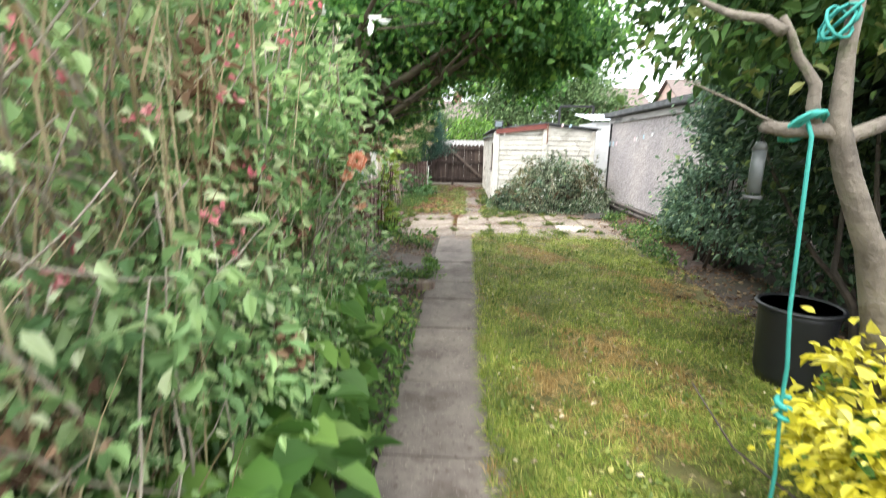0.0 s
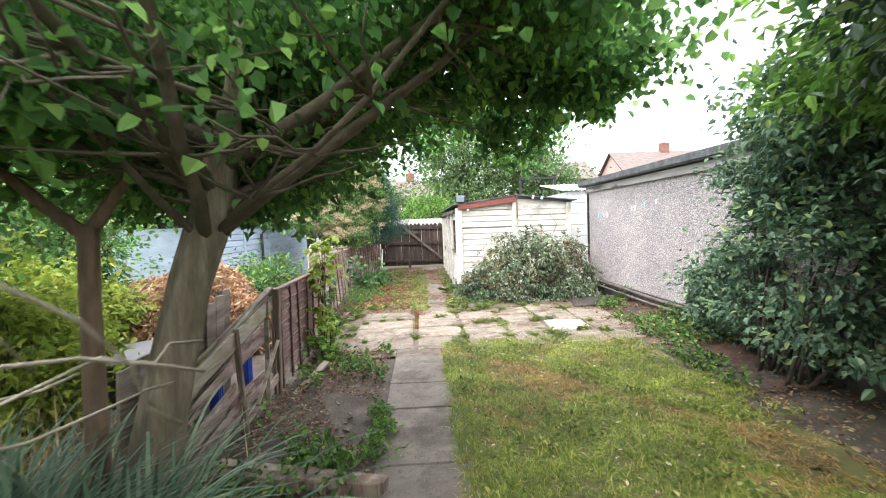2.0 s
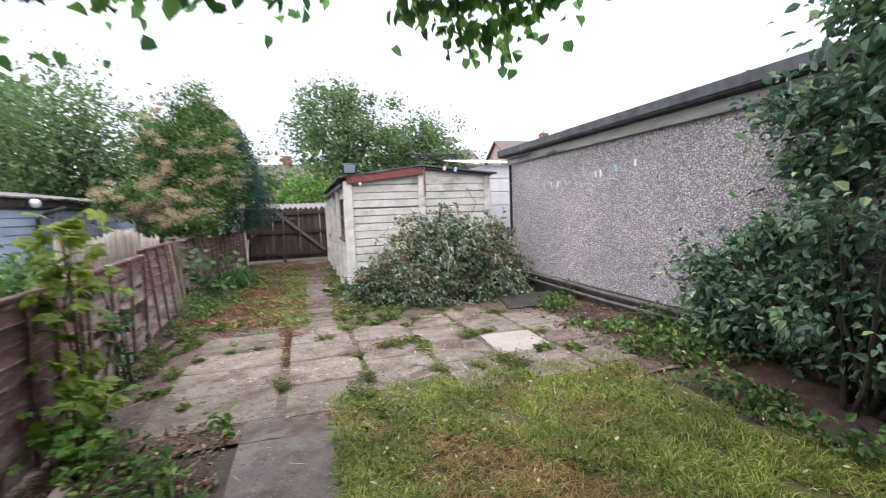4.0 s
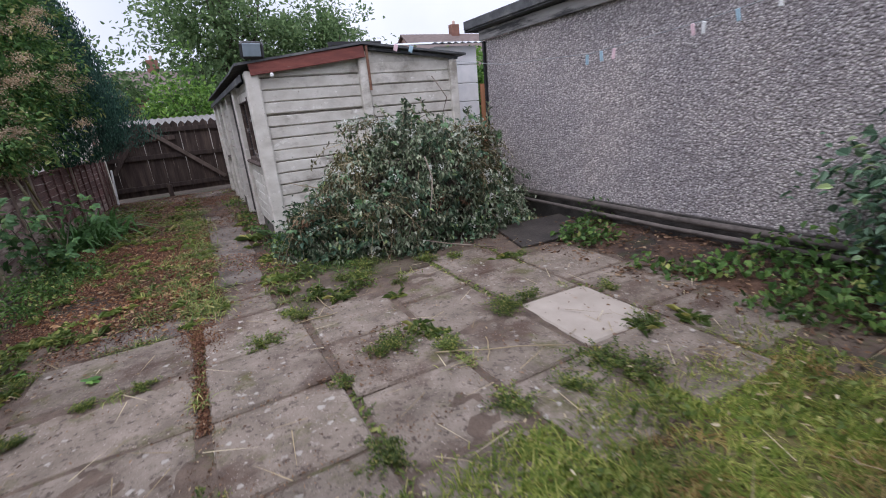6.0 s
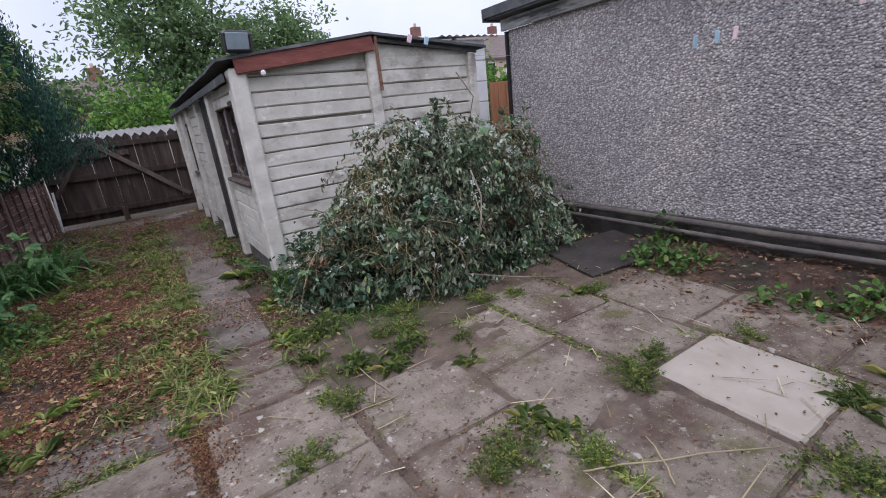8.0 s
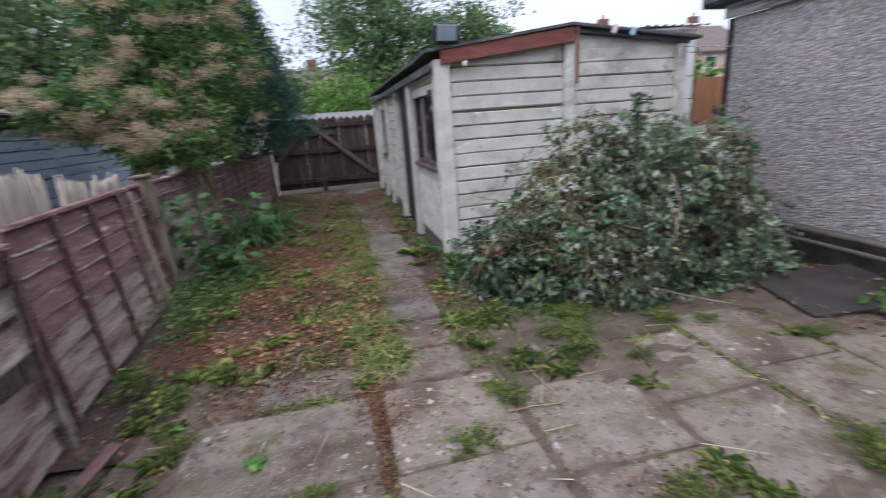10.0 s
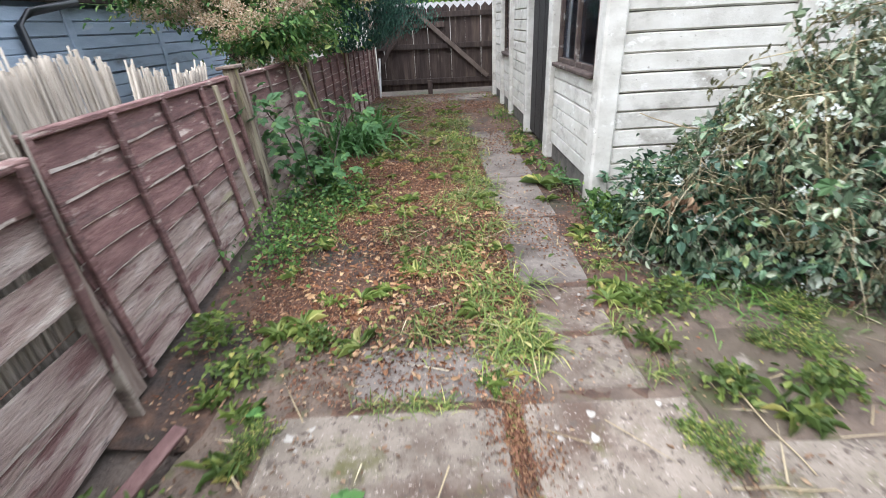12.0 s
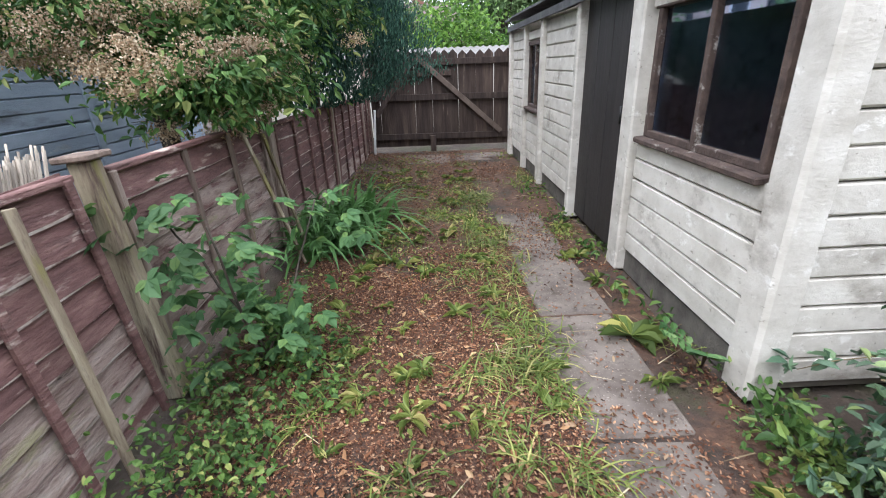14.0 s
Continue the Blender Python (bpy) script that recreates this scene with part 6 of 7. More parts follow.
SAPLEAF = leafy("sapling_leaf", [(0, (0.04, 0.1, 0.04)), (0.7, (0.085, 0.175, 0.07)), (1, (0.16, 0.26, 0.08))], 0.6, 0.35)
sapling(-1.18, 13.15, 0.95, 170, 0.095, SAPLEAF, "self-sown maple sapling with broad lobed leaves by the fence", 0.26)
sapling(-1.2, 9.5, 0.95, 40, 0.09, SAPLEAF, "thin maple seedling with lobed leaves by the fence", 0.1)
sapling(-1.08, 8.3, 1.75, 130, 0.11, leafy("lime_leaf", [(0, (0.12, 0.19, 0.03)), (1, (0.26, 0.32, 0.06))], 0.5, 0.4), "tall spindly sapling with yellow-green leaves", 0.16)
sapling(-0.95, 8.05, 0.45, 60, 0.09, BRIGHT, "low bright green seedling by the fence", 0.15)
for x, y, n, ln in ((-1.2, 14.7, 105, 1.05), (-1.02, 15.4, 105, 1.0), (-1.25, 15.1, 80, 0.95)):
    t = thing("strap_leaf_clump", (x, y, 0), "clump of arching green strap leaves beside the fence", "plant", "strap leaf clumps")
    for k in range(n):
        g = Geo()
        b = np.array([(x + RNG.normal(0, 0.13), y + RNG.normal(0, 0.13), 0.0)])
        g.blades(b, RNG.normal(size=(1, 3)) * (0.6, 0.6, 0.1) + (0.1, 0, 1), ln * (0.5 + 0.6 * RNG.random()), 0.03 + 0.02 * RNG.random(), 0.5 + 0.2 * RNG.random(), 6)
        part("leaf", g, STRAP, t)

# rust-brown heap and board in the next garden
ng = thing("cuttings_heap", (-2.7, 7.8, 0), "rust-brown heap of dried cuttings in the next garden", "garden waste")
g = Geo()
bm = bmesh.new()
bmesh.ops.create_icosphere(bm, subdivisions=3, radius=1)
for v in bm.verts:
    c = v.co.copy()
    v.co = Vector((-3.05 + c.x * 1.05, 9.0 + c.y * 1.4, max(0, c.z) * 1.0)) + Vector((1, 1, 1)) * 0.1 * noise.noise(c * 2.5)
part("core", bm, LITTER, ng)
d = unit(RNG.normal(size=(15000, 3)))
d[:, 2] = np.abs(d[:, 2])
p = np.array((-3.05, 9.0, 0.0)) + d * (1.1, 1.45, 1.06) * (1 + 0.08 * np.sin(d[:, :1] * 7))
g.leaves(p, unit(RNG.normal(size=p.shape) + (0, 0, -0.4)), unit(d + RNG.normal(size=p.shape) * 0.6), 0.05 + 0.09 * RNG.random(len(p)), 0.016 + 0.016 * RNG.random(len(p)), 0.35, 0.3)
part("dry_leaf_mass", g, RUSTY_PILE, ng)
single("white_board", block(0.6, 0.7, 0.04, 0.01, "wb"), plain("lilac_grey_board", (0.12, 0.115, 0.125), 0.6), "pale sheet of board lying on a stack next door", "board", m=pose(-2.55, 7.2, 0.42, 3, -4, 20))
single("timber_crate", block(0.6, 0.7, 0.41, 0.02, "wbs"), GATEWOOD, "dark timber stack carrying a pale board", "stack", m=pose(-2.55, 7.2, 0.0, 0, 0, 20))
for x, y, z, r, k in ((-2.85, 6.05, 0.7, (0.55, 0.6, 0.85), LIME), (-4.6, 6.6, 0.8, (1.3, 1.4, 1.0), BRIGHT), (-5.5, 9.5, 1.1, (1.5, 1.6, 1.2), MAPLE), (-2.6, 10.7, 0.5, (0.6, 0.9, 0.6), OLIVE), (-4.4, 3.8, 0.9, (1.3, 1.2, 1.1), BRIGHT), (-3.7, 7.6, 0.75, (0.9, 0.7, 0.6), LIME), (-4.9, 9.2, 1.5, (1.0, 0.9, 1.1), OLIVE)):
    t = thing("shrub", (x, y, 0), "leafy shrub in the neighbouring garden", "shrub", "neighbouring shrubs")
    g = foliage(6500, (x, y, z), r, 130, 0.13, 0.075, 0.55, 0.4, 0.02)
    part("crown", g, k, t)
    g = Geo()
    for j in range(8):
        limb(g, (x, y, 0), (x + RNG.normal(0, r[0] * 0.4), y + RNG.normal(0, r[1] * 0.4), z + 0.3), 0.02, 0.006, 0.2, 5, 4)
    part("stem", g, DARKBARK, t)

# ---- things between garage and outhouse, and the distance ----
fence_b = thing("garden_fence", (5.9, 13.8, 0), "orange-brown board fence between the buildings", "fence")
for k in range(16):
    part("board", block(0.144, 0.03, 1.7, 0.003, "ofence"), ORANGE_WOOD, fence_b, "", pose(4.79 + k * 0.15, 13.8, 0))
lean = thing("white_shed", (4.3, 14.8, 0), "white-painted boarded shed with a pale ribbed roof", "shed")
for k in range(8):
    part("board", block(0.74, 0.03, 0.27, 0.006, "ws"), WHITE_PAINT, lean, "", pose(4.3, 13.8, 0.05 + k * 0.28))
part("body", block(0.72, 2.0, 2.28, 0, "wsb"), WHITE_PAINT, lean, "", pose(4.3, 14.84, 0))
g = Geo()
v = [(3.8 + 0.06 * k, yy, zz + 0.025 * (k % 2)) for yy, zz in ((13.65, 2.3), (16.0, 2.62)) for k in range(18)]
g.add(v, [(k, k + 1, k + 19, k + 18) for k in range(17)])
part("roof", g, plain("pale_sheet", (0.5, 0.53, 0.55), 0.5), lean, "pale ribbed sheet roof")
fr = thing("black_frame", (4.6, 19.2, 0), "black metal goalpost frame behind the garage", "frame")
bar("upright", (3.95, 19.2, 0.0), (3.95, 19.2, 3.15), 0.08, 0.08, BLACK_METAL, fr)
bar("beam", (3.9, 19.2, 3.15), (5.3, 19.2, 3.15), 0.08, 0.08, BLACK_METAL, fr)
bar("upright", (5.25, 19.2, 0.0), (5.25, 19.2, 3.15), 0.08, 0.08, BLACK_METAL, fr)
g = Geo()
v = [(-4.2 + 0.09 * k, yy, zz + 0.04 * (k % 2)) for yy, zz in ((21.2, 1.5), (25.0, 1.86)) for k in range(81)]
g.add(v, [(k, k + 1, k + 82, k + 81) for k in range(80)])
lane = thing("lane_garage", (-0.6, 23, 0), "low garage across the lane with a pale corrugated roof", "garage")
part("roof", g, surface("pale_corrugated", [(0.3, (0.13, 0.125, 0.115)), (0.7, (0.22, 0.21, 0.2))], 3, bump=0.3, bscale=20), lane)
part("wall", block(7.0, 3.6, 1.48, 0, "lane"), CREAM, lane, "", pose(-0.6, 23.1, 0))


def house(x, y, w, d, eave, ridge, material, label, turn=0.0, chim=True):
    """A house with a gabled roof, windows and a chimney."""
    h = thing("house", (x, y, 0), label, "house", "houses beyond the lane")
    m = pose(x, y, 0, 0, 0, turn)
    g = Geo()
    g.box((-w / 2, -d / 2, 0), (w / 2, d / 2, eave))
    part("wall", g, material, h, "", m)
    g = Geo()
    o = 0.35
    g.add([(-w / 2 - o, -d / 2 - o, eave - 0.1), (w / 2 + o, -d / 2 - o, eave - 0.1), (w / 2 + o, 0, ridge), (-w / 2 - o, 0, ridge), (w / 2 + o, d / 2 + o, eave - 0.1), (-w / 2 - o, d / 2 + o, eave - 0.1),
           (-w / 2 - o, -d / 2 - o, eave + 0.06), (w / 2 + o, -d / 2 - o, eave + 0.06), (w / 2 + o, 0, ridge + 0.16), (-w / 2 - o, 0, ridge + 0.16), (w / 2 + o, d / 2 + o, eave + 0.06), (-w / 2 - o, d / 2 + o, eave + 0.06)],
          [(0, 3, 2, 1), (3, 5, 4, 2), (6, 7, 8, 9), (9, 8, 10, 11), (0, 1, 7, 6), (4, 5, 11, 10), (1, 2, 8, 7), (2, 4, 10, 8), (3, 0, 6, 9), (5, 3, 9, 11)])
    part("roof", g, TILE, h, "brown tiled roof", m)
    for s in (-1, 1):
        g = Geo()
        g.add([(s * w / 2, -d / 2, eave), (s * w / 2, d / 2, eave), (s * w / 2, 0.02, ridge), (s * w / 2, -0.02, ridge)], [(0, 1, 2, 3) if s > 0 else (3, 2, 1, 0)])
        part("gable", g, material, h, "", m)
    for k in range(3):
        win = part("window", block(1.5, 0.08, 1.2, 0.02, "hw"), WHITE_PAINT, h, "", m @ pose(-w / 3 + k * w / 3, -d / 2 - 0.03, eave - 1.6))
        part("pane", block(1.3, 0.03, 1.0, 0, "hp"), BLACK_PLASTIC, win, "", m @ pose(-w / 3 + k * w / 3, -d / 2 - 0.07, eave - 1.5))
    if chim:
        c = part("chimney", block(1.0, 0.7, 1.7, 0.04, "ch"), BRICK, h, "", m @ pose(w * 0.12, 0, ridge - 0.6))
        part("pot", block(0.25, 0.25, 0.4, 0.05, "pot"), RENDERED, c, "", m @ pose(w * 0.12, 0, ridge + 1.1))


house(27.5, 54, 10, 8, 6.0, 8.9, RENDERED, "semi-detached house with pinkish wall and brown tiled roof", 0)
house(17.2, 56, 5.0, 8, 6.0, 8.2, BRICK, "brick house end with brown tiled roof", 0, False)
house(-2.0, 60, 9, 8, 4.6, 7.0, BRICK, "distant brick house with orange tiles", 10)
house(38.5, 54, 9, 8, 6.0, 8.9, RENDERED, "semi-detached house with brown tiled roof", 0)


def big_tree(x, y, h, r, material, label, n=6000, size=0.34, base=0.25):
    t = thing("tree", (x, y, 0), label, "tree", "background trees")
    g = Geo()
    g.tube([(x, y, 0), (x + 0.1, y, h * 0.3), (x, y + 0.1, h * 0.6), (x, y, h * 0.85)], [r * 0.09, r * 0.07, r * 0.045, r * 0.01], 8)
    branches(g, (x, y, h * 0.3), (x, y, h * 0.62), (r * 0.8, r * 0.8, h * 0.3), 14, r * 0.035, 3)
    part("trunk", g, DARKBARK, t)
    g = foliage(n, (x, y, h * (0.5 + base / 2)), (r, r, h * (0.5 - base / 2)), 190, r * 0.13, size, 0.55, 0.35, h * base * 0.8)
    part("crown", g, material, t)


big_tree(3.4, 36, 10.6, 4.1, FARLEAF, "tall airy birch beyond the lane", 15000, 0.24, 0.1)
big_tree(9.0, 37, 8.4, 3.5, FARLEAF, "rounded tree beyond the lane", 13000, 0.25, 0.1)
big_tree(-6.5, 21.5, 6.2, 2.6, FARLEAF, "dark tree behind the neighbour's garage", 11000, 0.14, 0.1)
big_tree(-10.5, 19.0, 6.4, 3.2, FARLEAF, "dark spreading tree behind the neighbour's garage", 12000, 0.14, 0.1)
big_tree(-4.3, 23.0, 4.6, 2.1, FARLEAF, "yellowish shrub tree behind the cypress", 8000, 0.13, 0.05)
big_tree(-8.5, 13.5, 4.4, 2.2, OLIVE, "bright green tree in the next garden", 9000, 0.12, 0.05)
big_tree(-8.0, 8.0, 4.0, 2.2, MAPLE, "leafy tree in the next garden", 6000, 0.15, 0.05)
big_tree(-15, 33, 9, 5, FARLEAF, "broad tree on the skyline", 6000, 0.4, 0.05)
big_tree(0.8, 27.5, 3.6, 1.8, BRIGHT, "light green hedge tree beyond the gate", 4500, 0.16, 0.02)
big_tree(-3.0, 33, 5.2, 2.6, FARLEAF, "soft green hedge tree beyond the lane", 4500, 0.25, 0.02)
big_tree(6.0, 16.2, 2.5, 1.1, BRIGHT, "bright green shrub behind the garage", 4500, 0.14, 0.02)
big_tree(15, 30, 3.9, 2.4, FARLEAF, "rounded garden tree behind the outhouse", 4500, 0.22, 0.02)
g = foliage(9000, (0, 75, 2.5), (85, 6, 4.5), 260, 2.2, 1.1, 0.6, 0.1, 0.0)
single("far_woods", g, FARLEAF, "belt of distant garden trees", "trees", kind="stuff")

# ---- washing line with pegs ----
line = thing("washing_line", (3.3, 10.0, 1.6), "thin sagging washing line with coloured pegs", "washing line")
g = Geo()
LINE = [(3.6, 12.72, 1.95), (3.4, 11.4, 1.76), (3.22, 10.0, 1.68), (3.44, 9.26, 1.77), (3.75, 8.2, 1.95), (4.0, 7.2, 2.15)]
g.tube(LINE, 0.003, 6)
part("line", g, WIRE, line)
for (x, y, z), m_ in (((3.2, 10.02, 1.6), SKY_PLASTIC), ((3.23, 9.9, 1.61), SKY_PLASTIC), ((3.26, 9.82, 1.615), PINK_PLASTIC), ((3.43, 9.3, 1.69), PINK_PLASTIC), ((3.44, 9.24, 1.69), WHITE_PAINT), ((3.5, 9.05, 1.73), SKY_PLASTIC), ((3.56, 8.85, 1.77), WHITE_PAINT)):
    part("peg", block(0.012, 0.024, 0.075, 0.003, m_.name), m_, line, "", pose(x, y, z, RNG.normal(0, 5), RNG.normal(0, 5), 15))
for x, m_ in ((2.75, PINK_PLASTIC), (2.95, SKY_PLASTIC)):
    single("peg", block(0.05, 0.014, 0.08, 0.004, m_.name), m_, "plastic clothes peg clipped to the garage roof edge", "peg", "roof pegs", m=pose(x, 12.66, roof_z(x) - 0.02, 0, 20, 0))

# ---- ground cover ----
def scatter(n, x0, x1, y0, y1, test=None):
    p = np.stack([x0 + (x1 - x0) * RNG.random(n), y0 + (y1 - y0) * RNG.random(n), np.zeros(n)], 1)
    return p if test is None else p[test(p)]


def wave(p, f, s):
    return np.sin(p[:, 0] * f + s) * np.cos(p[:, 1] * f * 0.8 + s * 1.7) + 0.5 * np.sin(p[:, 0] * f * 2.3 + p[:, 1] * f * 1.9 + s)


def lay(g, p, size, slim, flat=0.25, z=0.01):
    """Leaves lying on the ground."""
    n = len(p)
    way = unit(RNG.normal(size=(n, 3)) * (1, 1, 0.15))
    L = size * (0.5 + 0.9 * RNG.random(n))
    q = p.copy()
    q[:, 2] += z + 0.015 * RNG.random(n)
    g.leaves(q, way, unit(RNG.normal(size=(n, 3)) * flat + (0, 0, 1)), L, L * slim * (0.6 + 0.6 * RNG.random(n)), 0.42, -0.15)


g = Geo()
c = scatter(11500, 0.42, 3.15, 0.6, 8.5, lambda p: (p[:, 0] < 2.8 + 0.2 * np.sin(p[:, 1] * 2.1) + 0.25 * RNG.normal(size=len(p))) & (wave(p, 3.0, 0.3) > -1.3))
p = np.repeat(c, 15, 0) + RNG.normal(size=(len(c) * 15, 3)) * (0.022, 0.022, 0)
p[:, 2] = 0.01
tall = np.repeat(0.045 + 0.085 * RNG.random(len(c)) ** 1.5, 15)
w = RNG.normal(size=p.shape) * (0.75, 0.75, 0.05) + (0, 0, 0.7)
ln = tall * (0.6 + 0.7 * RNG.random(len(p)))
dry = np.repeat(wave(c, 2.3, 1.7) + 0.5 * wave(c, 6.1, 0.4) + RNG.normal(0, 0.35, len(c)) > 0.5, 15)
g.blades(p[~dry], w[~dry], ln[~dry], np.full((~dry).sum(), 0.006), 0.45, 2)
h = Geo()
h.blades(p[dry], w[dry] * (1.2, 1.2, 0.8), ln[dry] * 0.8, np.full(dry.sum(), 0.006), 0.45, 2)
single("dry_grass", h, DRYGRASS, "dry orange-brown patches of mown grass", "grass", kind="stuff")
h = Geo()
q = scatter(9000, 0.5, 3.0, 0.6, 8.4, lambda p: wave(p, 4.3, 2.9) + 0.4 * (p[:, 0] < 0.8) + 0.4 * (p[:, 1] > 7.6) > 0.6)
q[:, 2] = 0.03 + 0.03 * RNG.random(len(q))
lv = 0.02 + 0.03 * RNG.random(len(q))
h.leaves(q, unit(RNG.normal(size=q.shape) + (0, 0, 0.2)), unit(RNG.normal(size=q.shape) * 0.4 + (0, 0, 1)), lv, lv * 0.6)
single("lawn_weeds", h, WEED, "low broad-leaved weeds in the lawn", "weeds", kind="stuff")
h = Geo()
q = scatter(900, 0.5, 3.2, 1.0, 8.6)
lay(h, q, 0.035, 0.4, 0.5, 0.05)
single("lawn_litter", h, STRAW, "pale dry leaves and clippings on the lawn", "leaf litter", kind="stuff")
p = scatter(7000, 0.42, 0.6, 0.6, 8.5, lambda p: wave(p, 4.0, 1.0) > -0.6)
g.blades(p, RNG.normal(size=p.shape) * (0.6, 0.6, 0.05) + (-0.2, 0, 0.8), 0.05 + 0.09 * RNG.random(len(p)), np.full(len(p), 0.007), 0.5, 3)
p = scatter(6000, 0.5, 3.0, 8.05, 8.6, lambda p: wave(p, 3.0, 2.0) > -0.3)
g.blades(p, RNG.normal(size=p.shape) * (0.8, 0.8, 0.05) + (0, 0.2, 0.6), 0.05 + 0.08 * RNG.random(len(p)), np.full(len(p), 0.007), 0.5, 3)
single("grass", g, GRASS, "short patchy grass blades, green and straw", "grass", kind="stuff")

# weeds in tufts
def rosette(g, c, n, size, up=0.35):
    a = RNG.random(n) * 6.283
    way = np.stack([np.cos(a), np.sin(a), np.full(n, up) * (0.4 + RNG.random(n))], 1)
    L = size * (0.6 + 0.6 * RNG.random(n))
    g.leaves(np.tile(c, (n, 1)) + RNG.normal(size=(n, 3)) * (0.01, 0.01, 0.003), way, np.tile((0, 0, 1.0), (n, 1)) + RNG.normal(size=(n, 3)) * 0.3, L, L * 0.28, 0.25, 0.35)


def feathery(g, c, r, n):
    """A low tuft of stems with small leaflets along each of them."""
    a = RNG.random(n) * 6.283
    ln = r * (0.5 + 0.8 * RNG.random(n))
    way = np.stack([np.cos(a), np.sin(a), 0.25 + 0.9 * RNG.random(n)], 1)
    way = unit(way)
    base = np.array(c) + RNG.normal(size=(n, 3)) * (r * 0.22, r * 0.22, 0)
    g.blades(base, way, ln, np.full(n, 0.003), 0.35, 3)
    m = 24
    u = np.tile(np.linspace(0.2, 1, m), n)[:, None]
    w, L, b = np.repeat(way, m, 0), np.repeat(ln, m)[:, None], np.repeat(base, m, 0)
    q = b + w * L * u - np.array((0, 0, 1.0)) * 0.35 * L * u * u + RNG.normal(size=b.shape) * 0.007
    q[:, 2] = np.maximum(q[:, 2], 0.014)
    side = np.cross(w, (0, 0, 1.0)) * np.tile([1, -1], n * m // 2 + 1)[:n * m, None]
    k = (0.009 + 0.011 * RNG.random(len(q))) * (0.6 + r * 3)
    g.leaves(q, unit(side + w * 0.7 + RNG.normal(size=q.shape) * 0.25), unit(RNG.normal(size=q.shape) * 0.4 + (0, 0, 1)), k, k * 0.5)


def leafy_tuft(g, c, r):
    """A loose flat rosette of narrow leaves of mixed length."""
    n = int(22 + 130 * r)
    a = RNG.random(n) * 6.283
    way = np.stack([np.cos(a), np.sin(a), 0.1 + 0.8 * RNG.random(n) ** 2], 1)
    L = r * (0.25 + 0.6 * RNG.random(n))
    b = np.array(c) + RNG.normal(size=(n, 3)) * (r * 0.25, r * 0.2, 0)
    g.leaves(b, way, RNG.normal(size=(n, 3)) * 0.45 + (0, 0, 1.0), L, L * (0.16 + 0.14 * RNG.random(n)), 0.3, 0.3)


# feathery tufts, leafy rosettes and grass in the joints: x, y, spread, kind
PATIO_WEEDS = ((0.48, 10.17, 0.13, "f"), (0.78, 10.45, 0.12, "f"), (0.72, 10.56, 0.1, "f"), (1.12, 10.6, 0.15, "t"), (1.62, 10.56, 0.08, "f"), (1.95, 9.56, 0.15, "f"), (2.05, 9.66, 0.13, "f"), (2.24, 9.66, 0.12, "f"),
               (1.38, 9.72, 0.13, "t"), (1.45, 9.58, 0.12, "t"), (1.2, 9.62, 0.15, "f"), (1.05, 9.6, 0.12, "f"), (2.44, 8.84, 0.15, "t"), (2.52, 8.9, 0.12, "f"), (2.78, 8.74, 0.14, "t"), (1.4, 10.95, 0.14, "f"), (1.25, 11.0, 0.12, "f"),
               (2.62, 10.48, 0.13, "t"), (2.75, 10.42, 0.1, "f"), (1.48, 10.3, 0.1, "t"), (2.56, 9.64, 0.08, "g"), (2.78, 9.4, 0.09, "f"), (1.98, 8.74, 0.18, "f"), (1.7, 8.68, 0.13, "f"), (2.06, 8.58, 0.18, "f"), (1.85, 8.6, 0.13, "g"),
               (0.76, 9.42, 0.07, "f"), (1.42, 9.36, 0.12, "f"), (1.42, 9.2, 0.1, "g"), (2.12, 8.33, 0.16, "g"), (1.4, 8.72, 0.12, "f"), (2.7, 8.36, 0.14, "g"), (-0.2, 10.09, 0.07, "f"), (-0.34, 10.08, 0.06, "g"), (-0.48, 10.06, 0.06, "f"), (0.08, 9.7, 0.05, "g"),
               (-0.3, 10.74, 0.08, "g"), (-0.18, 10.74, 0.07, "g"), (-0.45, 10.73, 0.06, "g"), (0.02, 10.82, 0.1, "t"), (0.06, 11.0, 0.1, "g"), (-0.95, 10.72, 0.11, "t"), (-1.12, 10.82, 0.1, "t"), (-0.92, 10.5, 0.12, "t"), (-0.98, 10.35, 0.1, "t"), (-0.88, 10.6, 0.1, "f"),
               (-1.1, 10.05, 0.12, "f"), (-0.75, 9.9, 0.08, "f"), (-0.9, 9.5, 0.14, "f"), (-0.9, 9.1, 0.15, "t"), (0.08, 8.85, 0.12, "f"), (0.75, 8.75, 0.12, "f"), (0.68, 8.4, 0.18, "f"), (0.62, 8.15, 0.16, "g"), (1.3, 8.25, 0.2, "g"), (-0.6, 8.7, 0.1, "f"), (1.72, 10.75, 0.12, "g"), (2.05, 10.9, 0.14, "f"), (2.3, 10.8, 0.1, "f"),
               (0.74, 10.85, 0.1, "g"), (0.76, 11.05, 0.12, "t"), (0.8, 11.3, 0.12, "g"), (0.76, 11.5, 0.1, "t"), (0.78, 11.75, 0.1, "g"), (0.85, 12.0, 0.14, "g"), (0.8, 12.25, 0.12, "t"), (1.55, 11.2, 0.16, "f"), (1.75, 11.15, 0.14, "g"), (1.45, 11.35, 0.18, "g"))
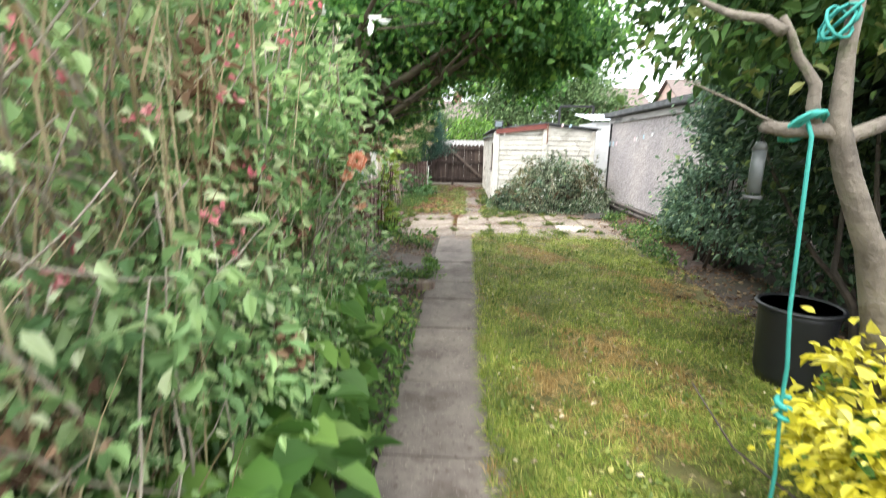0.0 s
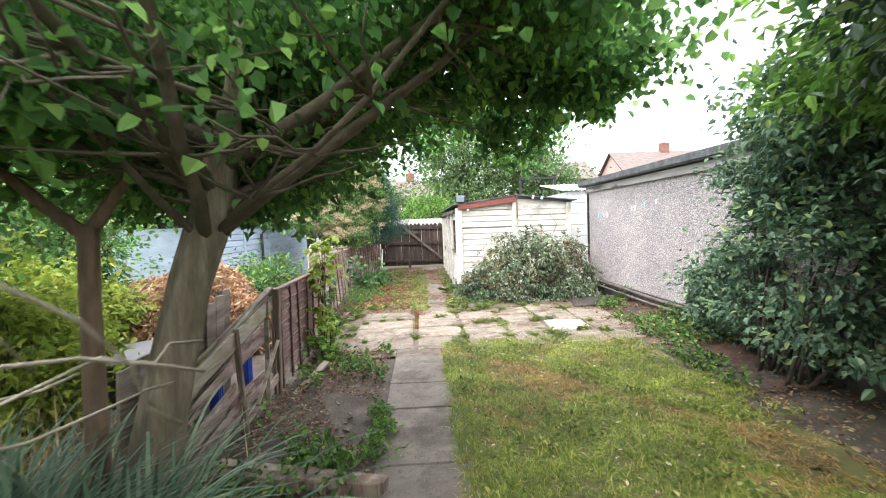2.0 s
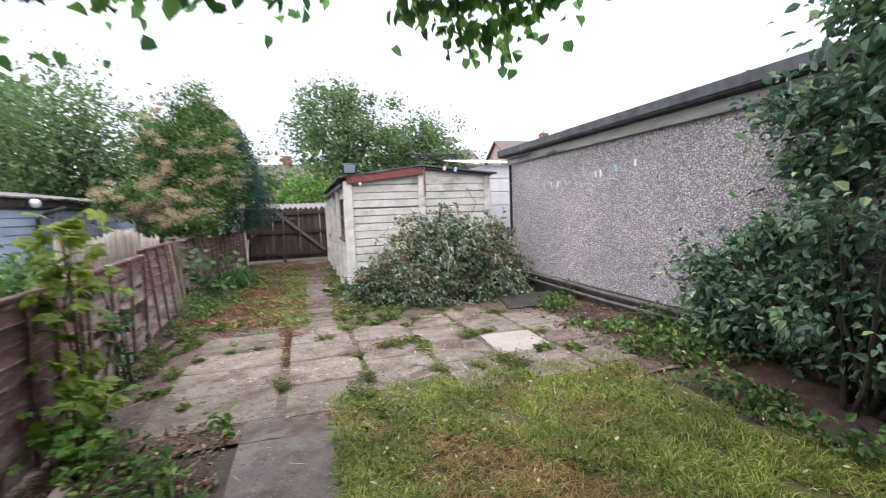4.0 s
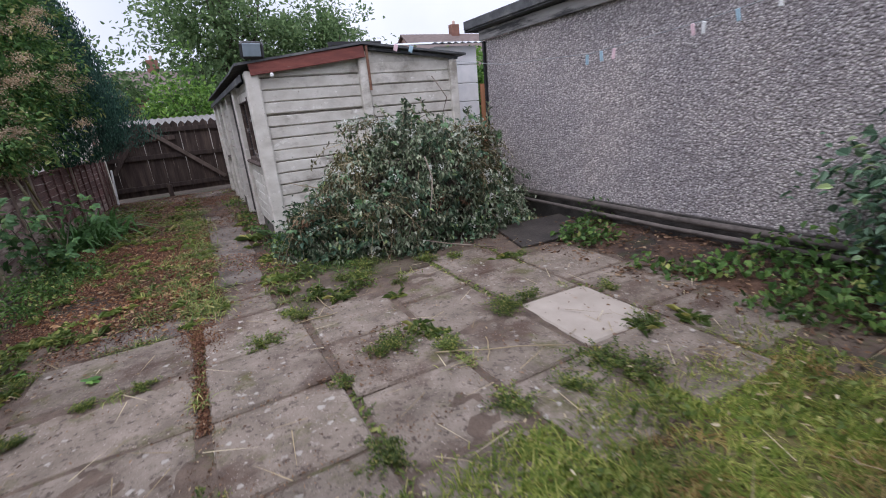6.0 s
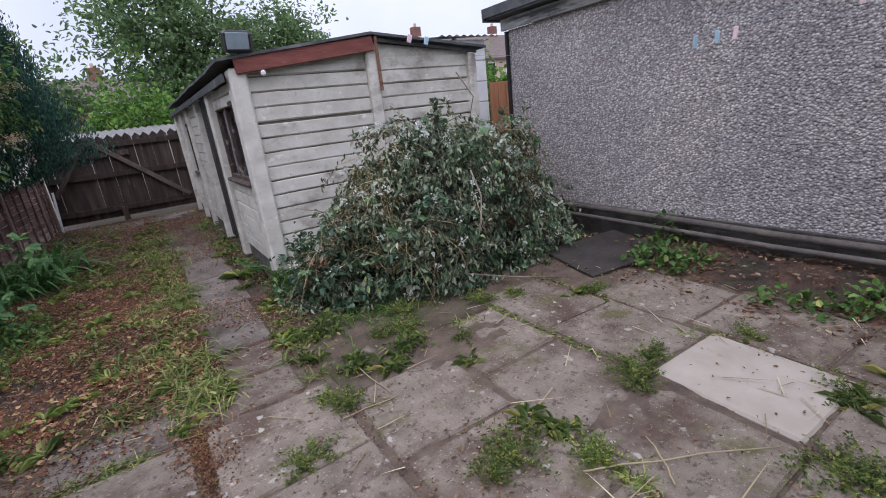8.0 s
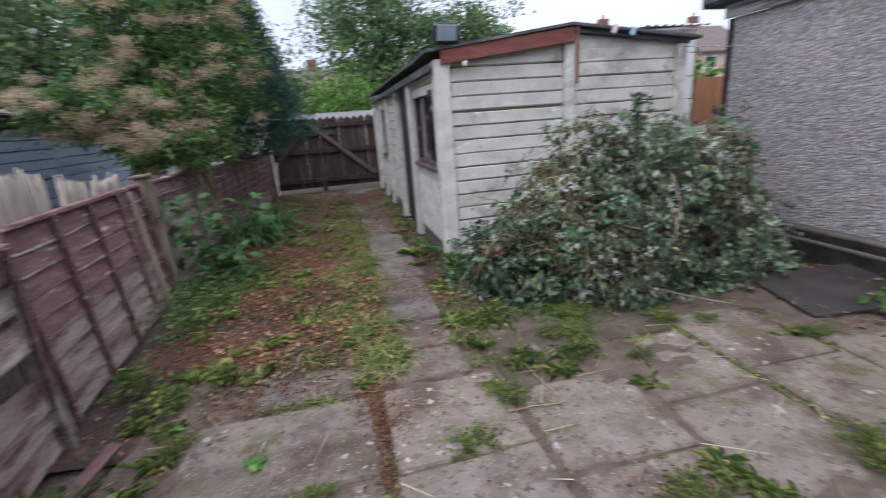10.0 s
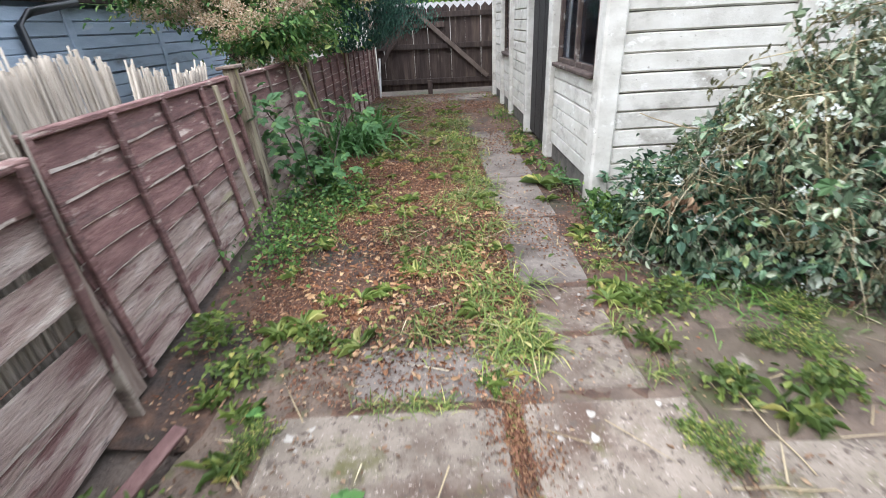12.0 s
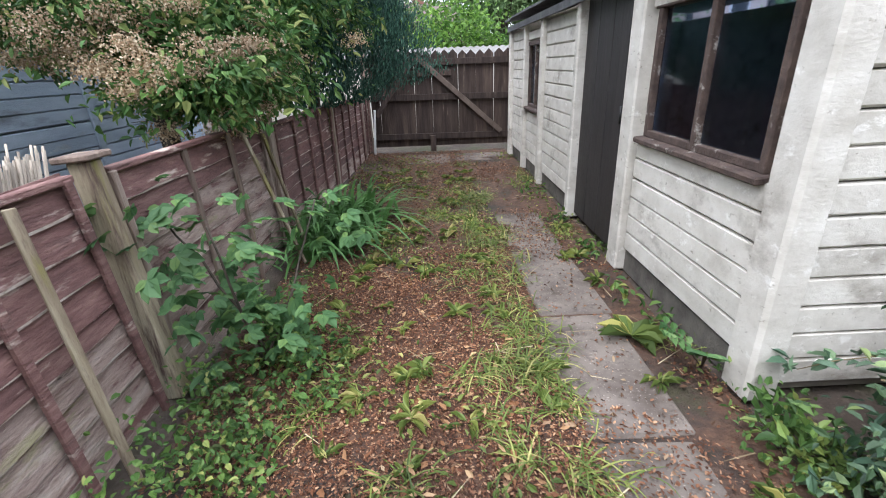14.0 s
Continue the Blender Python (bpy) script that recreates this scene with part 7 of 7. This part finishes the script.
for x, y, r, kind in PATIO_WEEDS:
    t = thing("weed", (x, y, 0), {"f": "feathery green weed tuft growing in a paving joint", "t": "flat leafy weed rosette in a paving joint", "g": "small tuft of yellow-green grass in a paving joint"}[kind], "weed", "paving weeds")
    g = Geo()
    if kind == "f":
        feathery(g, (x, y, 0.014), r, int(10 + 170 * r))
    elif kind == "t":
        leafy_tuft(g, (x, y, 0.016), r * 1.05)
    else:
        n = int(30 + 260 * r)
        b = np.array((x, y, 0.01)) + RNG.normal(size=(n, 3)) * (r * 0.5, r * 0.35, 0)
        g.blades(b, RNG.normal(size=b.shape) * (0.9, 0.9, 0.1) + (0, 0, 0.6), 0.05 + 0.09 * RNG.random(n), np.full(n, 0.006), 0.5, 3)
    tagged(part("leaf_mass", g, WEED if kind == "g" else JOINTWEED, t), kind="stuff")

# thin line of weeds along the joints
g = Geo()
n = 2600
col = RNG.integers(0, 5, n)
p = np.stack([np.array((0.085, 0.775, 1.425, 2.05, 2.67))[col] + RNG.normal(0, 0.02, n), 8.2 + 2.9 * RNG.random(n), np.zeros(n)], 1)
p = p[wave(p, 2.6, 2.0) > 0.1]
lay(g, p, 0.035, 0.45, 0.5, 0.0)
single("joint_moss", g, WEED, "small moss and seedlings in slab joints", "moss", kind="stuff")

# track: litter and weeds
g = Geo()
p = scatter(62000, -1.4, 1.0, 10.75, 19.2, lambda p: (wave(p, 2.1, 1.1) > -0.9) & ((p[:, 0] < 0.22) | (wave(p, 3, 3) > 0.3) | (RNG.random(len(p)) < 0.12)) & ((p[:, 0] > -0.85) | (p[:, 1] > 11.7) | (RNG.random(len(p)) < 0.25)))
lay(g, p, 0.018, 0.5, 0.6)
p = scatter(60000, -1.2, 0.3, 11.2, 14.6, lambda p: wave(p, 2.6, 0.4) > -0.7)
lay(g, p, 0.014, 0.45, 0.8)
single("track_litter", g, LITTERLEAF, "dense trodden red-brown leaf litter on the track", "leaf litter", kind="stuff")
g = Geo()
p = scatter(700, -1.4, 1.0, 10.9, 19.0)
lay(g, p, 0.04, 0.5, 0.5)
p = scatter(900, -1.3, 3.3, 7.6, 11.4, lambda p: wave(p, 2.4, 0.4) > 0.5)
lay(g, p, 0.018, 0.45, 0.5, 0.03)
n = 3400
col = RNG.integers(0, 5, n)
p = np.stack([np.array((0.085, 0.775, 1.425, 2.05, 2.67))[col] + RNG.normal(0, 0.05, n), 8.1 + 3.0 * RNG.random(n), np.zeros(n)], 1)
lay(g, p[wave(p, 2.2, 0.7) > -0.1], 0.016, 0.5, 0.5, 0.008)
p = np.stack([-0.8 + 4.0 * RNG.random(n), 8.24 + 0.63 * RNG.integers(0, 5, n) + RNG.normal(0, 0.05, n), np.zeros(n)], 1)
lay(g, p[wave(p, 2.2, 3.7) > 0.1], 0.016, 0.5, 0.5, 0.008)
p = scatter(6500, -1.25, -0.2, 4.6, 8.4, lambda p: wave(p, 2.4, 2.4) > -0.5)
lay(g, p, 0.03, 0.5, 0.4, 0.01)
p = scatter(500, -1.3, -0.75, 8.4, 10.9)
lay(g, p, 0.022, 0.5, 0.4, 0.012)
p = scatter(1500, 3.0, 3.93, 8.0, 11.6)
p[:, 2] = [bank(a, b) for a, b in p[:, :2]]
lay(g, p, 0.038, 0.5, 0.6, 0.012)
p = scatter(1600, 2.6, 4.2, 2.0, 6.5)
lay(g, p, 0.05, 0.5, 0.5, 0.0)
for x, y, n, r in ((0.91, 9.5, 110, 0.13), (1.1, 9.7, 90, 0.12), (1.15, 9.8, 60, 0.1), (1.69, 9.22, 25, 0.1), (1.9, 8.85, 16, 0.2), (2.3, 8.7, 22, 0.25), (0.8, 10.4, 40, 0.12), (-0.95, 10.7, 60, 0.2), (2.6, 8.9, 40, 0.15), (-0.3, 11.4, 420, 0.35), (0.0, 12.2, 400, 0.4), (3.5, 10.0, 90, 0.3), (2.9, 10.9, 90, 0.25), (-1.0, 10.0, 90, 0.3)):
    p = np.array((x, y, 0.0)) + RNG.normal(size=(n, 3)) * (r, r, 0)
    lay(g, p, 0.024, 0.42, 0.9, 0.022)
p = scatter(900, -0.8, 3.3, 8.0, 11.2)
lay(g, p, 0.016, 0.5, 0.4, 0.02)
single("leaf_litter", g, DEADLEAF, "scattered brown dead leaves", "leaf litter", kind="stuff")
g = Geo()
p = scatter(420, -1.0, 3.4, 7.4, 18.5)
w = unit(RNG.normal(size=p.shape) * (1, 1, 0.04))
p[:, 2] = 0.035
g.blades(p, w, 0.06 + 0.22 * RNG.random(len(p)), np.full(len(p), 0.006), 0.02, 2)
single("dry_stalks", g, STRAW, "loose dry straw stalks on the slabs", "stalks", kind="stuff")
g = Geo()
STRIP = lambda p: (np.abs(p[:, 0] - 0.48) > 0.2) | (RNG.random(len(p)) < 0.06)
# loose low leaves in patches
p = scatter(6500, -1.4, 1.05, 11.0, 18.8, lambda p: (wave(p, 1.9, 0.9) > 0.0) & STRIP(p))
L = 0.016 + 0.032 * RNG.random(len(p))
p[:, 2] = 0.012 + 0.04 * RNG.random(len(p))
g.leaves(p, unit(RNG.normal(size=p.shape) * (1, 1, 0.4) + (0, 0, 0.3)), unit(RNG.normal(size=p.shape) * 0.4 + (0, 0, 1)), L, L * 0.5)
# arching grass tufts, thickest beside the slab strip
for k in range(150):
    x, y = (0.13 + RNG.normal(0, 0.14), 11.0 + 6.0 * RNG.random()) if k % 3 else (-0.95 + 1.9 * RNG.random(), 11.0 + 7.0 * RNG.random())
    if abs(x - 0.48) < 0.16:
        continue
    n, r = int(16 + 34 * RNG.random()), 0.03 + 0.05 * RNG.random()
    b = np.array((x, y, 0.01)) + RNG.normal(size=(n, 3)) * (r, r, 0)
    g.blades(b, RNG.normal(size=b.shape) * (0.7, 0.7, 0.1) + (RNG.normal(0, 0.3), -0.3, 0.55), 0.08 + 0.2 * RNG.random(n), np.full(n, 0.008), 0.6, 4)
# leafy rosettes
for k in range(170):
    x, y = -1.1 + 2.0 * RNG.random(), 11.0 + 7.0 * RNG.random() ** 1.2
    if abs(x - 0.48) < 0.2:
        continue
    rosette(g, (x, y, 0.015), int(7 + 9 * RNG.random()), 0.05 + 0.07 * RNG.random(), 0.5)
single("track_weeds", g, WEED, "patchy low weeds and grass on the track", "weeds", kind="stuff")
g = Geo()
p = scatter(3400, -1.5, -0.75, 11.5, 14.6, lambda p: (wave(p, 3.4, 5.2) > 0.25) | (wave(p, 5.0, 1.4) > 0.9))
p[:, 2] = 0.02 + 0.16 * RNG.random(len(p)) ** 1.5
L = 0.018 + 0.03 * RNG.random(len(p))
g.leaves(p, unit(RNG.normal(size=p.shape) + (0.3, 0, 0.2)), unit(RNG.normal(size=p.shape) * 0.4 + (0, 0, 1)), L, L * 0.65)
p = scatter(320, 0.8, 1.2, 12.1, 12.9, lambda p: wave(p, 4.0, 1.2) > -0.3)
p[:, 2] = 0.02 + 0.12 * RNG.random(len(p))
L = 0.018 + 0.02 * RNG.random(len(p))
g.leaves(p, unit(RNG.normal(size=p.shape) + (0, 0, 0.3)), unit(RNG.normal(size=p.shape) * 0.4 + (0, 0, 1)), L, L * 0.5)
p = scatter(4600, 2.95, 3.95, 6.5, 10.6, lambda p: (wave(p, 3.2, 2.2) > 0.0) & (p[:, 0] > 3.1 + 0.1 * (p[:, 1] - 8.5)))
p[:, 2] = 0.02 + 0.2 * RNG.random(len(p)) ** 1.7 * np.clip(0.3 + wave(p, 3.2, 2.2), 0.3, 1.2) + [bank(a, b) for a, b in p[:, :2]]
L = 0.032 + 0.042 * RNG.random(len(p))
g.leaves(p, unit(RNG.normal(size=p.shape) + (0, 0, 0.3)), unit(RNG.normal(size=p.shape) * 0.4 + (0, 0, 1)), L, L * 0.7)
p = scatter(3000, -1.2, -0.2, 4.5, 8.6, lambda p: wave(p, 3.4, 0.7) > 0.35)
p[:, 2] = 0.02 + 0.14 * RNG.random(len(p)) ** 1.5
L = 0.035 + 0.05 * RNG.random(len(p))
g.leaves(p, unit(RNG.normal(size=p.shape) + (0, 0, 0.3)), unit(RNG.normal(size=p.shape) * 0.4 + (0, 0, 1)), L, L * 0.6)
p = scatter(2200, -0.75, -0.12, 2.2, 4.6)
p[:, 2] = 0.02 + 0.2 * RNG.random(len(p)) ** 1.5
L = 0.03 + 0.04 * RNG.random(len(p))
g.leaves(p, unit(RNG.normal(size=p.shape) + (0, 0, 0.2)), unit(RNG.normal(size=p.shape) * 0.4 + (0, 0, 1)), L, L * 0.55)
p = np.array((-1.2, 12.6, 0)) + RNG.normal(size=(1700, 3)) * (0.13, 0.45, 0)
p = p[wave(p, 5.0, 1.3) > -0.5]
p[:, 2] = 0.02 + 0.3 * RNG.random(len(p)) ** 1.6
L = 0.016 + 0.026 * RNG.random(len(p))
g.leaves(p, unit(RNG.normal(size=p.shape) + (0.3, 0, 0.2)), unit(RNG.normal(size=p.shape) * 0.4 + (0, 0, 1)), L, L * 0.6)
for x, y, n, r, h in ((1.02, 12.5, 150, 0.1, 0.14), (0.92, 13.4, 26, 0.08, 0.1), (0.85, 13.7, 22, 0.1, 0.08), (0.9, 14.4, 26, 0.1, 0.1), (0.88, 15.2, 26, 0.12, 0.1), (0.85, 16.2, 30, 0.14, 0.1)):
    p = np.array((x, y, 0)) + RNG.normal(size=(n, 3)) * (r * 0.6, r, 0)
    p[:, 0] = np.minimum(p[:, 0], 1.0) if y > 12.7 else p[:, 0]
    p[:, 2] = 0.02 + h * RNG.random(n)
    L = 0.04 + 0.04 * RNG.random(n)
    g.leaves(p, unit(RNG.normal(size=p.shape) + (-0.2, -0.2, 0.3)), unit(RNG.normal(size=p.shape) * 0.4 + (0, 0, 1)), L, L * 0.5)
single("edge_weeds", g, EDGEWEED, "nettles and low leafy weeds along fence and walls", "weeds", kind="stuff")

g = Geo()
p = np.array((-0.3, 11.75, 0.0)) + RNG.normal(size=(1150, 3)) * (0.36, 0.55, 0)
p = p[(p[:, 0] > -1.2) & (p[:, 0] < 0.25) & (p[:, 1] > 10.85)]
lay(g, p, 0.042, 0.5, 0.9, 0.02)
p = scatter(420, -1.1, 0.3, 12.5, 17.5)
lay(g, p, 0.036, 0.45, 0.9, 0.02)
single("orange_leaf_litter", g, ORANGE_LEAF, "curled orange-brown fallen leaves on the track", "leaf litter", kind="stuff")

# plants at the foot of the garage wall
dock = thing("dock_plant", (0.74, 13.25, 0), "low dock plant with broad crinkled green leaves beside the slabs", "plant")
g = Geo()
n = 16
a = RNG.random(n) * 6.283
L = 0.12 + 0.09 * RNG.random(n)
g.leaves(np.tile((0.74, 13.25, 0.02), (n, 1)), np.stack([np.cos(a), np.sin(a), 0.15 + 0.4 * RNG.random(n)], 1), np.tile((0, 0, 1.0), (n, 1)) + RNG.normal(size=(n, 3)) * 0.3, L, L * 0.5, 0.2, 0.25)
part("leaf_mass", g, JOINTWEED, dock)

# coral rose on a bent stem at the edge of the hedge, with a fading one below it
def rose_bloom(c, facing, size, petals):
    """Whorls of cupped petals that open outwards round a bud."""
    g = Geo()
    f = Vector(facing).normalized()
    q = np.array(f.to_track_quat("Z", "Y").to_matrix())
    k = np.arange(petals)
    u = (k + 1) / petals
    a = k * 2.4
    out = np.stack([np.cos(a), np.sin(a), np.zeros(petals)], 1)
    way = out * (0.15 + 0.95 * u)[:, None] + np.array((0, 0, 1.0)) * (1.0 - 0.7 * u)[:, None]
    base = out * (0.004 + 0.1 * size * u)[:, None]
    L = size * (0.42 + 0.2 * u)
    g.leaves(np.array(c) + base @ q.T, way @ q.T, (np.array((0, 0, 1.0)) - out * 0.6) @ q.T, L, L * 1.15, 0.22, 0.3)
    return g


part("rose_bloom", rose_bloom((-0.105, 2.02, 1.505), (0.45, -0.85, 0.25), 0.048, 26), CORAL, hedge, "open coral-pink rose")
part("rose_bloom", rose_bloom((-0.14, 2.01, 1.46), (0.3, -0.7, -0.5), 0.034, 9), CORAL, hedge, "fading orange rose")
part("rose_bloom", rose_bloom((-0.1, 2.03, 1.355), (0.3, -0.6, -0.7), 0.034, 6), CORAL, hedge, "fading orange rose")
g = Geo()
limb(g, (-0.45, 2.1, 0.9), (-0.11, 2.03, 1.495), 0.005, 0.003, 0.05, 7, 5)
limb(g, (-0.3, 2.07, 1.2), (-0.14, 2.02, 1.455), 0.004, 0.002, 0.05, 5, 5)
limb(g, (-0.33, 2.08, 1.15), (-0.1, 2.035, 1.35), 0.004, 0.002, 0.05, 5, 5)
part("rose_stem", g, PALEBARK, hedge, "thin rose stems")

# old timber edging across the bed, its end at the path
edging = thing("timber_edging", (-0.6, 5.39, 0), "weathered grey timber edging lying across the bed", "edging")
bar("beam", (-0.05, 5.23, 0.045), (-0.66, 5.405, 0.05), 0.085, 0.085, POSTWOOD, edging)
bar("beam", (-0.668, 5.407, 0.05), (-1.3, 5.585, 0.055), 0.08, 0.085, GREYWOOD, edging, "bleached grey length of timber")

# low plants behind the edging and along the foot of the fence: x, y, spread, height
for x, y, r, h in ((-0.16, 5.66, 0.13, 0.2), (-0.2, 6.35, 0.1, 0.12), (-0.12, 6.02, 0.1, 0.14), (-0.4, 5.55, 0.12, 0.1), (-0.65, 5.62, 0.12, 0.1),
                   (-1.2, 8.7, 0.12, 0.12), (-1.22, 9.25, 0.13, 0.14), (-1.15, 9.75, 0.12, 0.1), (-1.25, 10.25, 0.14, 0.16), (-1.05, 10.95, 0.14, 0.14), (-1.25, 11.2, 0.15, 0.2), (-0.75, 11.15, 0.1, 0.1),
                   (0.95, 10.75, 0.1, 0.1), (1.3, 10.72, 0.12, 0.12), (1.0, 11.35, 0.14, 0.14), (1.05, 12.35, 0.14, 0.16)):
    t = thing("weed", (x, y, 0), "leafy green weed rooted in bare soil", "weed", "soil weeds")
    g = Geo()
    n = int(60 + 900 * r)
    p = np.array((x, y, 0.01)) + RNG.normal(size=(n, 3)) * (r * 0.5, r * 0.5, 0)
    rim = np.exp(-((p[:, 0] - x) ** 2 + (p[:, 1] - y) ** 2) / (r * r))
    p[:, 2] = 0.015 + h * RNG.random(n) * rim
    L = 0.022 + 0.032 * RNG.random(n)
    g.leaves(p, unit(RNG.normal(size=p.shape) * (1, 1, 0.4) + (0, 0, 0.25)), unit(RNG.normal(size=p.shape) * 0.45 + (0, 0, 1)), L, L * 0.55)
    m = 14
    b = np.array((x, y, 0.005)) + RNG.normal(size=(m, 3)) * (r * 0.3, r * 0.3, 0)
    g.blades(b, RNG.normal(size=b.shape) * (0.5, 0.5, 0.1) + (0, 0, 0.9), np.full(m, h * 0.9), np.full(m, 0.004), 0.3, 3)
    tagged(part("leaf_mass", g, BRIGHT if y < 7 else JOINTWEED, t), kind="stuff")
ash_seedling = thing("ash_seedling", (0.97, 12.98, 0), "ash seedling with paired leaflets at the garage wall", "seedling")
g = Geo()
h = Geo()
for k in range(7):
    a = 2.0 + 2.6 * RNG.random()
    w = np.array((math.cos(a) * 0.8, math.sin(a) * 0.8, 0.7))
    b = np.array((0.97, 12.98, 0.05))
    h.tube([b - (0, 0, 0.05), b + w * 0.12, b + w * 0.24 - (0, 0, 0.03)], [0.004, 0.003, 0.002], 4)
    side = np.array((-math.sin(a), math.cos(a), 0.0))
    for u in (0.35, 0.55, 0.75, 0.95):
        q = b + w * 0.24 * u - np.array((0, 0, 0.03)) * u * u
        g.leaves([q, q], [side + w * 0.3, -side + w * 0.3], [(0, 0, 1.0)] * 2, [0.075] * 2, [0.034] * 2)
part("stem", h, TWIG, ash_seedling)
part("leaf_mass", g, STRAP, ash_seedling)

# loose things on the slabs
for x, y, s_, r in ((-0.5, 10.32, 0.09, 40), (-1.02, 10.28, 0.12, 200), (-0.9, 10.7, 0.06, 90)):
    ob = single("fallen_leaf", LOBED[1].copy(), MAPLE, "large fallen green leaf lying on the paving", "leaf", "fallen leaves", m=pose(x, y, 0.045, 4, 6, r) @ Matrix.Diagonal((s_, s_, s_, 1)))
for a, b in (((1.3, 9.35, 0.035), (1.95, 8.95, 0.03)), ((1.5, 9.1, 0.03), (1.62, 9.3, 0.05)), ((0.7, 10.32, 0.03), (1.0, 10.3, 0.035)), ((0.95, 10.7, 0.035), (0.98, 10.35, 0.03))):
    g = Geo()
    limb(g, a, b, 0.004, 0.0025, 0.1, 5, 6)
    single("stick", g, STRAW, "pale dry stick lying on the paving", "stick", "sticks")
g = Geo()
n = 2000
p = np.stack([0.085 + RNG.normal(0, 0.019, n), 9.4 + 1.4 * RNG.random(n), np.full(n, 0.012)], 1)
p = np.concatenate([p, np.stack([0.12 + RNG.normal(0, 0.07, 1500), 10.55 + RNG.normal(0, 0.12, 1500), np.full(1500, 0.02)], 1)])
L = 0.008 + 0.012 * RNG.random(len(p))
g.leaves(p, unit(RNG.normal(size=p.shape)), unit(RNG.normal(size=p.shape) * 0.6 + (0, 0, 1)), L, L * 0.6)
single("red_moss", g, leafy("red_moss_leaf", [(0, (0.1, 0.045, 0.03)), (0.6, (0.19, 0.092, 0.055)), (1, (0.3, 0.18, 0.1))], 0.9, 0.1, 0.2), "red-brown moss and seed husks in a paving joint", "moss", kind="stuff")
g = Geo()
for k in range(40):
    x, y = -1.05 + 0.85 * RNG.random(), 5.55 + 2.2 * RNG.random()
    r = 0.012 + 0.022 * RNG.random() ** 2
    g.box((-r, -r * 0.7, -r * 0.2), (r, r * 0.7, r * 0.3), pose(x, y, 0.0, RNG.normal(0, 15), RNG.normal(0, 15), RNG.random() * 360))
single("rubble", g, SLAB, "small broken stones and rubble in the bed", "rubble", kind="stuff")
